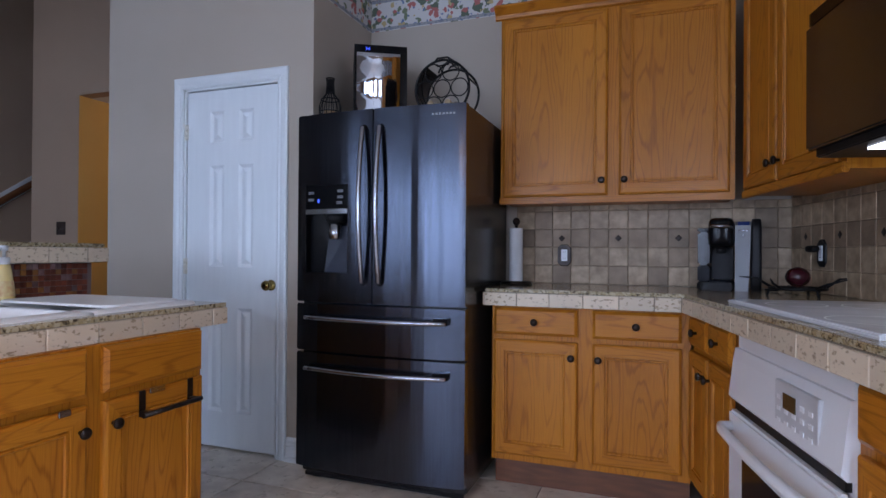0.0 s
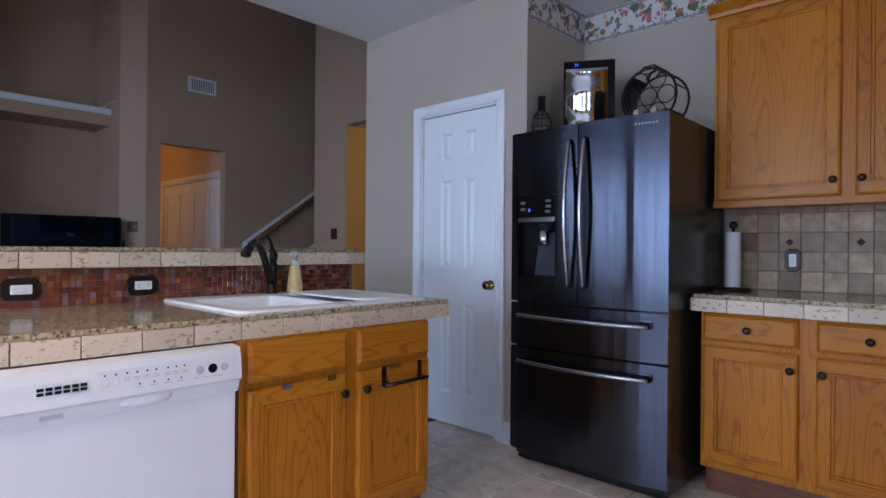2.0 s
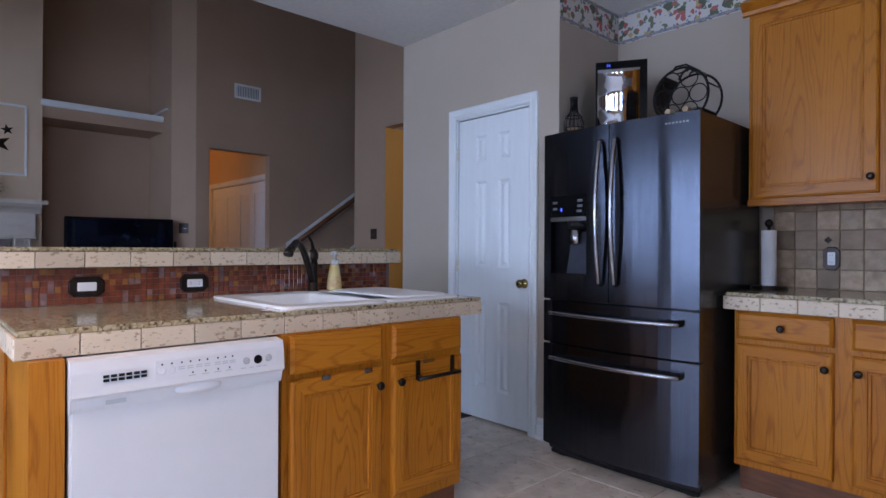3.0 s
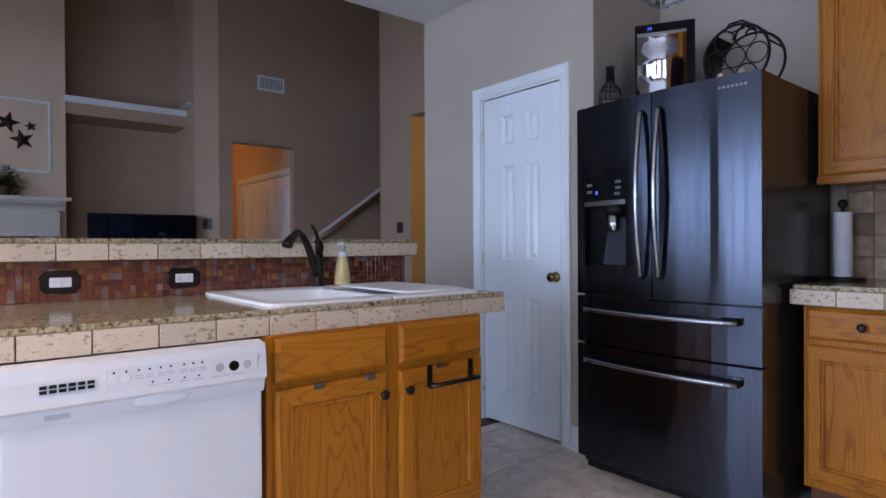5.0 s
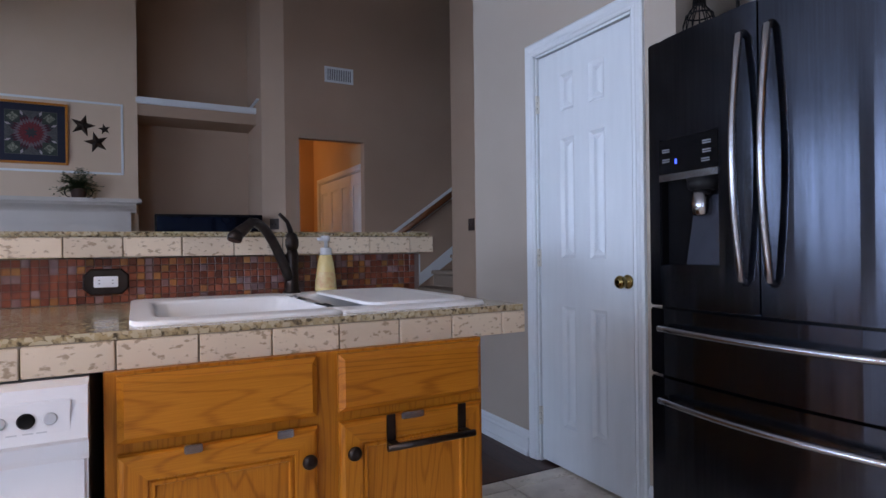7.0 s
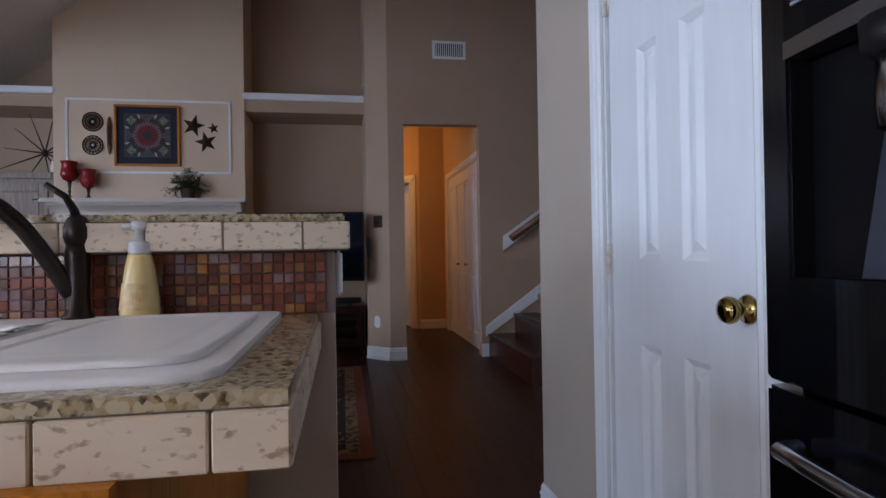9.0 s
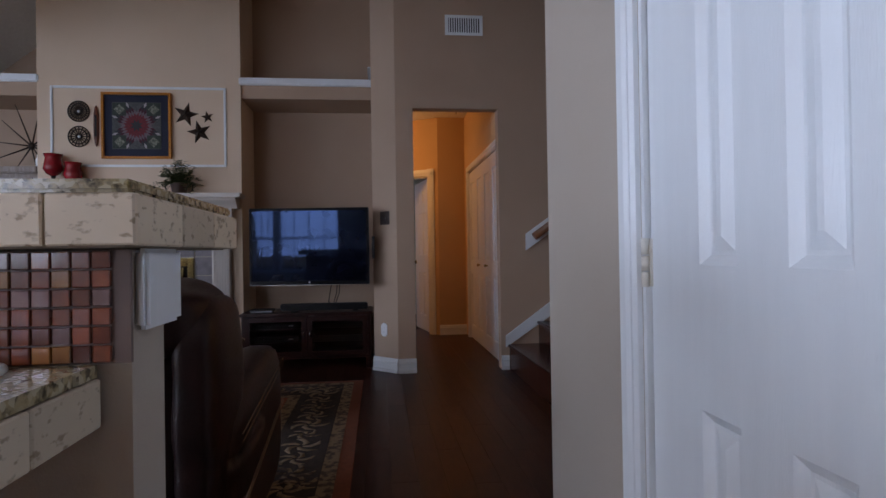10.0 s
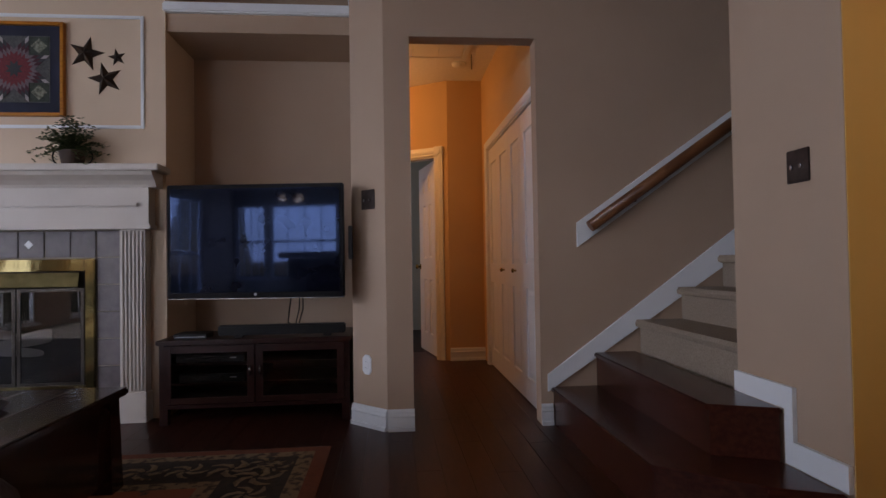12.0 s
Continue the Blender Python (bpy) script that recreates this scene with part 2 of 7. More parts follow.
def tube(bm, path, r, n=10, caps=True):
    """A round bar along a list of points; r may be one radius or one a point."""
    rows = []
    pts = [Vector(p) for p in path]
    for i, p in enumerate(pts):
        d = (pts[min(i + 1, len(pts) - 1)] - pts[max(i - 1, 0)]).normalized()
        a = d.orthogonal().normalized() if i == 0 else (rows_a - d * rows_a.dot(d)).normalized()
        rows_a = a
        b = d.cross(a)
        rr = r[i] if isinstance(r, (list, tuple)) else r
        rows.append([bm.verts.new(p + rr * (math.cos(k * 2 * math.pi / n) * a + math.sin(k * 2 * math.pi / n) * b)) for k in range(n)])
    for s, t in zip(rows, rows[1:]):
        for k in range(n):
            f = bm.faces.new((s[k], s[(k + 1) % n], t[(k + 1) % n], t[k]))
            f.smooth = True
    if caps:
        bm.faces.new(rows[0][::-1])
        bm.faces.new(rows[-1])
    return bm


def lathe(bm, profile, at=(0, 0, 0), n=24, axis="z"):
    """Turns a profile of (radius, height) about an axis through at."""
    rows = []
    for r, h in profile:
        ring = []
        for k in range(n):
            c, s = r * math.cos(2 * math.pi * k / n), r * math.sin(2 * math.pi * k / n)
            p = {"z": (c, s, h), "x": (h, c, s), "y": (s, h, c)}[axis]
            ring.append(bm.verts.new(Vector(p) + Vector(at)))
        rows.append(ring)
    for a, b in zip(rows, rows[1:]):
        for k in range(n):
            f = bm.faces.new((a[k], a[(k + 1) % n], b[(k + 1) % n], b[k]))
            f.smooth = True
    bm.faces.new(rows[0][::-1])
    bm.faces.new(rows[-1])
    return bm


def prism(bm, outline, z0, z1, bevel=0.0):
    """An upright block over a plan outline of (x, y), counter-clockwise."""
    a = [bm.verts.new((x, y, z0)) for x, y in outline]
    b = [bm.verts.new((x, y, z1)) for x, y in outline]
    n = len(a)
    fs = [bm.faces.new(a[::-1]), bm.faces.new(b)]
    fs += [bm.faces.new((a[k], a[(k + 1) % n], b[(k + 1) % n], b[k])) for k in range(n)]
    if bevel:
        bmesh.ops.bevel(bm, geom=list({e for f in fs for e in f.edges}), offset=bevel, segments=2, affect="EDGES")
    return bm


def extrude_x(bm, outline, x0, x1):
    """A moulding: an outline of (y, z) drawn out along x."""
    a = [bm.verts.new((x0, y, z)) for y, z in outline]
    b = [bm.verts.new((x1, y, z)) for y, z in outline]
    n = len(a)
    bm.faces.new(a)
    bm.faces.new(b[::-1])
    for k in range(n):
        bm.faces.new((a[(k + 1) % n], a[k], b[k], b[(k + 1) % n]))
    return bm


def raised(bm, x0, x1, z0, z1, yb, yf, inset):
    """A raised field facing -y: a block whose front is smaller than its back."""
    q = [(x0, yb, z0), (x1, yb, z0), (x1, yb, z1), (x0, yb, z1), (x0 + inset, yf, z0 + inset), (x1 - inset, yf, z0 + inset), (x1 - inset, yf, z1 - inset), (x0 + inset, yf, z1 - inset)]
    v = [bm.verts.new(p) for p in q]
    for f in ((4, 5, 6, 7), (0, 1, 5, 4), (1, 2, 6, 5), (2, 3, 7, 6), (3, 0, 4, 7), (3, 2, 1, 0)):
        bm.faces.new([v[k] for k in f])
    return bm


def cushion(bm, x0, x1, y0, y1, z0, z1, puff=0.03, n=6, m=4.0):
    """A stuffed block with rounded faces."""
    c = Vector(((x0 + x1) / 2, (y0 + y1) / 2, (z0 + z1) / 2))
    s = Vector(((x1 - x0) / 2, (y1 - y0) / 2, (z1 - z0) / 2))
    bmesh.ops.create_cube(bm, size=2.0)
    bmesh.ops.subdivide_edges(bm, edges=bm.edges[:], cuts=n, use_grid_fill=True)
    for v in bm.verts:
        p = v.co.copy()
        ln = (abs(p.x) ** m + abs(p.y) ** m + abs(p.z) ** m) ** (1 / m)
        p /= ln
        v.co = c + Vector((p.x * s.x, p.y * s.y, p.z * s.z))
    return bm


def B():
    return bmesh.new()


def mesh_of(name, bm, mat, smooth=False):
    bmesh.ops.recalc_face_normals(bm, faces=bm.faces)
    me = bpy.data.meshes.new(name)
    bm.to_mesh(me)
    bm.free()
    me.materials.append(mat)
    if smooth:
        for p in me.polygons:
            p.use_smooth = True
    return me


def solid(name, bm, mat, label="", category="", kind="structure", group="", smooth=False):
    return tagged(new(name, mesh_of(name, bm, mat, smooth)), label, category, group, kind)


def thing(name, label, category, at=(0, 0, 0), rz=0.0, group="", kind=""):
    ob = new(name)
    ob.empty_display_size = 0.1
    ob.matrix_basis = pose(at[0], at[1], at[2], 0, 0, rz)
    return tagged(ob, label, category, group, kind)


def part(name, bm, mat, parent, label="", smooth=False):
    ob = new(name, mesh_of(name, bm, mat, smooth))
    ob.parent = parent
    return tagged(ob, label)


def piece(name, me, parent, m):
    ob = new(name, me)
    ob.parent = parent
    ob.matrix_basis = m
    return ob

# ---- the large structure ----
CZ = 2.70          # kitchen ceiling
WY = 2.62          # pantry wall
BY = 3.27          # back wall behind refrigerator and counter
HX = -6.435        # living room wall with the hall opening
PEN0, PEN1 = 0.016, 1.788   # peninsula counter, along y


def wall(name, label, x0, x1, y0, y1, z0, z1, mat=PAINT):
    return solid(name, box(B(), x0, x1, y0, y1, z0, z1), mat, label, "wall")


# pantry wall with its door opening
DX0, DX1, DZ = -2.372, -1.722, 2.04
b = B()
box(b, -2.966, DX0, WY, WY + 0.12, 0, CZ)
box(b, DX1, -1.508, WY, WY + 0.12, 0, CZ)
box(b, DX0, DX1, WY, WY + 0.12, DZ, CZ)
solid("wall_pantry", b, PAINT, "smooth beige painted wall round the pantry door", "wall")
wall("wall_pantry_end", "beige painted wall end beside the passage", -2.966, -2.846, WY + 0.12, 3.66, 0, CZ)
wall("wall_pantry_back", "plain wall closing the pantry", -2.846, -1.628, 3.54, 3.66, 0, CZ)
wall("wall_alcove", "beige alcove side wall beside the refrigerator", -1.628, -1.508, WY + 0.12, BY, 0, CZ)
wall("wall_north", "beige kitchen wall behind refrigerator and counter", -1.628, 1.1, BY, BY + 0.12, 0, CZ)
# the cooktop wall stands at a slant; its frame: origin at the counter's inner corner, x along the counter, y to the wall
RUN = pose(0.29, 2.63, 0, 0, 0, -78.7)
b = box(B(), -0.66, 1.95, 0.635, 0.755, 0, CZ)
bmesh.ops.transform(b, matrix=RUN, verts=b.verts)
solid("wall_east", b, PAINT, "beige kitchen wall behind the cooktop", "wall")
wall("wall_nook_return", "plain wall between kitchen and breakfast nook", 1.28, 3.0, 0.62, 0.74, 0, CZ)

# south and nook walls with windows
SY = -3.4


def pierced(name, label, along, fixed, thick, a0, a1, z1, holes, mat):
    b = B()
    at = a0
    for h0, h1, s, t in holes:
        for c0, c1, d0, d1 in ((at, h0, 0, z1), (h0, h1, 0, s), (h0, h1, t, z1)):
            if c1 - c0 > 0.001 and d1 - d0 > 0.001:
                box(b, c0, c1, fixed, fixed + thick, d0, d1) if along == "x" else box(b, fixed, fixed + thick, c0, c1, d0, d1)
        at = h1
    box(b, at, a1, fixed, fixed + thick, 0, z1) if along == "x" else box(b, fixed, fixed + thick, at, a1, 0, z1)
    return solid(name, b, mat, label, "wall")


SOUTH = ((-5.5, -4.3, 0.75, 2.65), (-4.05, -2.55, 0.65, 2.35), (-2.35, -0.85, 0.10, 2.35), (0.15, 1.65, 0.10, 2.35))
pierced("wall_south", "beige wall with tall windows on the garden side", "x", SY - 0.12, 0.12, -8.2, 3.12, 5.2, SOUTH, PAINT_DIM)
pierced("wall_nook", "beige breakfast nook wall with a window", "y", 3.0, 0.12, SY, 0.74, CZ, ((-3.34, -2.62, 0.65, 2.35), (-2.5, -0.9, 0.65, 2.35)), PAINT)


def window(name, w, h, at, rz):
    """A white sash window with a grid of glazing bars, facing -y in its own frame."""
    t = thing(name, "white sash window with glazing bars and clear panes", "window", at, rz, kind="structure")
    b = B()
    for x0, x1, z0, z1 in ((0, 0.05, 0, h), (w - 0.05, w, 0, h), (0.05, w - 0.05, 0, 0.05), (0.05, w - 0.05, h - 0.05, h), (0.05, w - 0.05, h / 2 - 0.025, h / 2 + 0.025)):
        box(b, x0, x1, 0.03, 0.09, z0, z1)
    for k in (1, 2, 3):
        box(b, w * k / 4 - 0.009, w * k / 4 + 0.009, 0.045, 0.075, 0.05, h / 2 - 0.025)
        box(b, w * k / 4 - 0.009, w * k / 4 + 0.009, 0.045, 0.075, h / 2 + 0.025, h - 0.05)
    part("window_frame", b, TRIM, t)
    part("window_sill", box(B(), -0.06, w + 0.06, -0.05, 0.03, -0.04, -0.002, 0.005), TRIM, t)
    for z0, z1 in ((0.05, h / 2 - 0.025), (h / 2 + 0.025, h - 0.05)):
        p = part("pane", box(B(), 0.05, w - 0.05, 0.058, 0.062, z0, z1), GLASS, t)
        p.visible_shadow = False
    return t


def glass_material(name, tint=(1, 1, 1), rough=0.0):
    m = bpy.data.materials.new(name)
    m.use_nodes = True
    b = m.node_tree.nodes["Principled BSDF"]
    b.inputs["Base Color"].default_value = (*tint, 1)
    b.inputs["Transmission Weight"].default_value, b.inputs["Roughness"].default_value, b.inputs["IOR"].default_value = 1.0, rough, 1.45
    return m


GLASS = glass_material("clear_window_glass")
for k, (x0, x1, z0, z1) in enumerate(SOUTH):
    window("window_%d" % (k + 1), x1 - x0, z1 - z0, (x1, SY, z0), 180)
window("window_5", 1.6, 1.7, (3.0, -0.9, 0.65), -90)
window("window_6", 0.72, 1.7, (3.0, -2.62, 0.65), -90)

# living room
b = B()
box(b, HX - 0.12, HX, 2.29, 2.445, 0, 5.2)
box(b, HX - 0.12, HX, 3.21, 8.0, 0, 5.2)
box(b, HX - 0.12, HX, 2.445, 3.21, 2.335, 5.2)
solid("wall_west", b, PAINT_DIM, "tall dimmed-beige living room wall with the hall opening", "wall")
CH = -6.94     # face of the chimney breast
NB = -7.50     # back of the niches
solid("wall_column", prism(B(), [(HX, 2.29), (HX - 0.12, 2.40), (-7.62, 2.40), (-7.62, 2.08), (-6.645, 2.08)], 0, 5.2), PAINT_DIM, "dimmed-beige corner column with a splayed face", "wall")
wall("wall_chimney", "beige chimney breast, brightened in colour, above the white mantel", -7.62, CH, -0.93, 0.86, 0, 5.2, PAINT_LIT)
wall("wall_niche_back", "shaded niche back behind the television", -7.62, NB, 0.86, 2.08, 0, 5.2, PAINT_DIM)
wall("wall_niche_back_2", "shaded niche back beside the chimney", -7.62, NB, -2.3, -0.93, 0, 5.2, PAINT_DIM)
wall("wall_niche_side", "dimmed-beige wall closing the second niche", -7.62, -6.90, -3.4, -2.3, 0, 5.2, PAINT_DIM)
wall("niche_shelf", "dimmed-beige niche header carrying a display ledge", NB, CH - 0.02, 0.86, 2.08, 2.54, 2.663, PAINT_DIM)
solid("trim", box(B(), NB, CH + 0.02, 0.845, 2.085, 2.663, 2.73, 0.01), TRIM, "white ledge moulding on the niche header", "trim")
wall("niche_shelf_2", "dimmed-beige niche header carrying a display ledge", NB, CH - 0.02, -2.3, -0.93, 2.54, 2.663, PAINT_DIM)
solid("trim", box(B(), NB, CH + 0.02, -2.3, -0.915, 2.663, 2.73, 0.01), TRIM, "white ledge moulding on the niche header", "trim")

# switch wall beside the stairs, ochre passage wall, header over the passage
b = B()
box(b, -5.35, -4.74, 3.78, 3.90, 0, 5.2)
box(b, -4.74, -2.846, 3.78, 3.90, 2.52, 5.2)
solid("wall_switch", b, PAINT_DIM, "dimmed-beige wall with the light switches beside the stairs", "wall")
wall("wall_stair", "dimmed-beige wall on the open side of the staircase", -5.35, -5.23, 3.90, 8.0, 0, 5.2, PAINT_DIM)
solid("wall_passage", box(B(), -4.86, -4.737, 3.783, 7.0, 0, 2.518), PAINT_GOLD, "ochre yellow wall in the passage", "wall")
solid("wall_passage_2", box(B(), -2.90, -2.78, 3.66, 7.0, 0, 2.52), PAINT_GOLD, "ochre yellow wall in the passage", "wall")
solid("wall_passage_end", box(B(), -4.74, -2.90, 6.9, 7.0, 0, 2.52), PAINT_GOLD, "ochre yellow wall in the passage", "wall")
solid("ceiling_passage", box(B(), -4.74, -2.90, 3.90, 7.0, 2.52, 2.60), CEIL, "white passage ceiling", "ceiling")
wall("wall_over_pantry", "dimmed-beige wall above the kitchen ceiling", -2.966, -2.846, -3.4, 3.78, CZ + 0.1, 5.2, PAINT_DIM)
wall("wall_stair_end", "dimmed-beige wall at the head of the stairs", HX, -5.08, 8.0, 8.1, 0, 5.2, PAINT_DIM)

# ceilings
solid("ceiling_kitchen", box(B(), -2.966, 3.12, -3.4, BY + 0.12, CZ, CZ + 0.1), CEIL, "white textured kitchen ceiling", "ceiling")
b = B()
vs = [b.verts.new((x, y, z + u)) for u in (0, 0.12) for x, y, z in ((-8.2, -1.8, 2.725), (-2.966, -1.8, 2.725), (-2.966, 1.33, 5.15), (-8.2, 1.33, 5.15))]
for f in ((0, 1, 2, 3), (7, 6, 5, 4), (0, 4, 5, 1), (1, 5, 6, 2), (2, 6, 7, 3), (3, 7, 4, 0)):
    b.faces.new([vs[k] for k in f])
box(b, -8.2, -2.966, 1.33, 8.1, 5.15, 5.27)
box(b, -8.2, -2.966, -3.4, -1.8, 2.725, 2.845)
solid("ceiling_living", b, CEIL, "white vaulted living room ceiling", "ceiling")

# hall behind the opening
HZ = 2.80
b = B()
box(b, -8.85, -8.75, 2.9, 3.37, 0, HZ)
box(b, HX - 0.12, -6.62, 3.25, 3.37, 0, HZ)
box(b, -8.75, -8.45, 3.25, 3.37, 0, HZ)
box(b, -8.45, -6.62, 3.25, 3.37, 2.05, HZ)
solid("wall_hall", b, PAINT_HALL, "warm beige hall wall round the closet", "wall")
solid("wall_closet", box(B(), -8.85, HX - 0.12, 3.90, 4.0, 0, HZ), PAINT_HALL, "plain closet back wall", "wall")
b = B()
prism(b, [(-8.75, 2.9), (-8.85, 2.9), (-8.91, 2.83), (-8.827, 2.78)], 0, HZ)
prism(b, [(-9.265, 2.11), (-9.345, 2.16), (-9.8, 1.5), (-9.7, 1.45)], 0, HZ)
prism(b, [(-8.827, 2.78), (-8.91, 2.83), (-9.345, 2.16), (-9.265, 2.11)], 2.05, HZ)
solid("wall_hall_splay", b, PAINT_HALL, "splayed hall wall with a door opening", "wall")
wall("wall_hall_south", "plain hall wall", -11.5, -7.62, 0.5, 0.62, 0, HZ, PAINT_HALL)
solid("wall_room", box(B(), -11.5, -11.4, 0.5, 5.0, 0, HZ), PAINT_ROOM, "pale wall of the room behind the hall", "wall")
solid("ceiling_hall", box(box(B(), -11.5, -7.62, 0.5, 4.0, HZ, HZ + 0.08), -7.62, HX - 0.12, 2.40, 4.0, HZ, HZ + 0.08), CEIL, "white hall ceiling", "ceiling")

# floors
solid("floor", box(B(), -2.25, 3.12, -3.4, 3.6, -0.10, -0.006), GROUT, "grey-brown grout bed under the kitchen tiles", "floor")
solid("floor_living", box(B(), -11.5, -2.25, -3.4, 8.1, -0.10, -0.004), SEAM, "dark cherry plank floor of the living room", "floor")

# ground and garden outside the windows
GRASS = material("garden_lawn", (0.07, 0.10, 0.03), 0.9, second=(0.04, 0.06, 0.02), scale=3, bump=0.5)
solid("ground", box(B(), -60, 60, -80, 60, -0.4, -0.3), GRASS, "green lawn outside the windows", "ground")

# ---- kitchen things ----


def panel_front(bm, x0, x1, z0, z1, y, t=0.02, stile=0.06):
    """A framed cabinet door front in one block, facing -y."""
    for q in stiles_rails(x0, x1, z0, z1, stile):
        box(bm, q[0], q[1], y, y + t, q[2], q[3], 0.004)
    panel_field(bm, x0, x1, z0, z1, y, t, stile)


def stiles_rails(x0, x1, z0, z1, s):
    return ((x0, x0 + s, z0, z1), (x1 - s, x1, z0, z1), (x0 + s, x1 - s, z0, z0 + s), (x0 + s, x1 - s, z1 - s, z1))


def panel_field(bm, x0, x1, z0, z1, y, t, i):
    """The recessed field of a door with its stepped, sloping lip."""
    a = [(x0 + i, z0 + i), (x1 - i, z0 + i), (x1 - i, z1 - i), (x0 + i, z1 - i)]
    loops = []
    for inset, depth in ((0.0, 0.0), (0.002, 0.005), (0.005, 0.005), (0.007, 0.001), (0.013, 0.001), (0.016, 0.0065), (0.024, 0.007)):
        loops.append([bm.verts.new((x + inset * sx, y + depth, z + inset * sz)) for (x, z), (sx, sz) in zip(a, ((1, 1), (-1, 1), (-1, -1), (1, -1)))])
    for p, q in zip(loops, loops[1:]):
        for n in range(4):
            bm.faces.new((p[n], p[(n + 1) % 4], q[(n + 1) % 4], q[n]))
    bm.faces.new(loops[-1])
    back = [bm.verts.new((x, y + t, z)) for x, z in a]
    bm.faces.new(back[::-1])
    for n in range(4):
        bm.faces.new((back[n], back[(n + 1) % 4], loops[0][(n + 1) % 4], loops[0][n]))


def knob_mesh():
    b = B()
    lathe(b, [(0.006, 0), (0.006, -0.012), (0.014, -0.016), (0.017, -0.022), (0.015, -0.028), (0.006, -0.031)], axis="y", n=16)
    return mesh_of("knob", b, BRONZE)


KNOB = knob_mesh()


def framed(bm, x0, x1, z0, z1, y, s, n):
    """One mitred member of a door frame with an eased outer edge: n counts left, right, bottom, top."""
    o = [(x0, z0), (x1, z0), (x1, z1), (x0, z1)]
    sg = ((1, 1), (-1, 1), (-1, -1), (1, -1))
    k = (3, 1, 0, 2)[n]
    rows = []
    for inset, yy in ((0.0, y + 0.021), (0.0, y + 0.009), (0.003, y + 0.004), (0.011, y), (s, y), (s, y + 0.021)):
        rows.append([bm.verts.new((o[i][0] + inset * sg[i][0], yy, o[i][1] + inset * sg[i][1])) for i in (k, (k + 1) % 4)])
    m = len(rows)
    for i in range(m):
        p, q = rows[i], rows[(i + 1) % m]
        bm.faces.new((p[0], p[1], q[1], q[0]))
    bm.faces.new([r[0] for r in rows])
    bm.faces.new([r[1] for r in rows][::-1])
    return bm


def cabinet_door(parent, x0, x1, z0, z1, y, knob=None):
    b = B()
    panel_field(b, x0, x1, z0, z1, y, 0.02, 0.052)
    d = part("door", b, OAK_UP, parent)
    for n in range(4):
        part("stile" if n < 2 else "rail", framed(B(), x0, x1, z0, z1, y, 0.052, n), OAK_UP if n < 2 else OAK_ACROSS, d)
    if knob:
        piece("knob", KNOB, d, pose(knob[0], y, knob[1]))
    return d


def drawer_front(parent, x0, x1, z0, z1, y, knob=True):
    """A solid drawer front with a wide sloping edge all round."""
    b = B()
    box(b, x0, x1, y + 0.010, y + 0.022, z0, z1)
    raised(b, x0, x1, z0, z1, y + 0.010, y - 0.001, 0.013)
    d = part("drawer_front", b, OAK_ACROSS, parent)
    if knob:
        piece("knob", KNOB, d, pose((x0 + x1) / 2, y - 0.001, (z0 + z1) / 2))
    return d


def base_cabinet(label, w, at, rz, bays, dh=0.138, gap=0.024, drawers=True, depth=0.60, top=0.862, knob_drawers=True, head=0.022, toe=0.10, recess=0.06, foot=0.135):
    """A base unit: body with face frame, toe board, and for each bay (x0, x1, knob side) a drawer over a door."""
    t = thing("base_cabinet", label, "cabinet", at, rz)
    b = B()
    box(b, 0, w, 0.026, depth, toe, top)
    part("body", b, OAK_UP, t)
    part("toe_board", box(B(), 0, w, recess, depth, 0.0, toe), OAK_SHADED, t, "reddish toe board, darkened for the shade of its recess")
    for x0, x1, side in bays:
        z = top - head
        if drawers:
            drawer_front(t, x0, x1, z - dh, z, 0.0, knob_drawers)
            z -= dh + gap
        kx = x0 + 0.026 if side == "l" else x1 - 0.026
        cabinet_door(t, x0, x1, foot, z, 0.0, (kx, z - 0.068))
    return t


YF = 2.665      # fronts along the back wall
XL = -0.545
base_cabinet("honey oak base cabinet with two drawers and doors", 0.875, (XL, YF, 0), 0, ((0.014, 0.402, "r"), (0.468, 0.838, "l")), dh=0.125, gap=0.024, head=0.026, toe=0.135, recess=0.10, foot=0.168, top=0.882)


def on_run(s, ly, z=0.0):
    p = RUN @ Vector((s, ly, z))
    return (p.x, p.y, p.z)


base_cabinet("narrow honey oak corner cabinet with drawers and doors", 0.56, on_run(-0.05, 0.036), -78.7, ((0.015, 0.265, "r"), (0.285, 0.535, "l")), dh=0.125, head=0.026, toe=0.135, recess=0.10, foot=0.168, top=0.882)
base_cabinet("honey oak cabinet beside the wall oven", 0.45, on_run(1.225, 0.036), -78.7, ((0.03, 0.42, "r"),), dh=0.125, head=0.026, toe=0.135, recess=0.10, foot=0.168, top=0.882)


def upper_cabinet(label, w, h, at, rz, bays, depth=0.32, crown=True):
    t = thing("wall_cabinet", label, "cabinet", at, rz)
    part("body", box(B(), 0, w, 0.02, depth, 0, h), OAK_UP, t)
    part("light_rail", box(B(), -0.004, w, 0.008, 0.03, -0.012, 0.022, 0.004), OAK_ACROSS, t)
    if crown:
        b = B()
        extrude_x(b, [(0.02, h - 0.035), (0.008, h - 0.03), (0.004, h - 0.012), (-0.02, h + 0.012), (-0.028, h + 0.02), (-0.028, h + 0.03), (0.02, h + 0.03)], -0.03, w)
        part("crown_moulding", b, OAK_ACROSS, t)
    for x0, x1, side in bays:
        kx = x0 + 0.026 if side == "l" else x1 - 0.026
        cabinet_door(t, x0, x1, 0.024, h - 0.045, 0.0, (kx, 0.095))
    return t


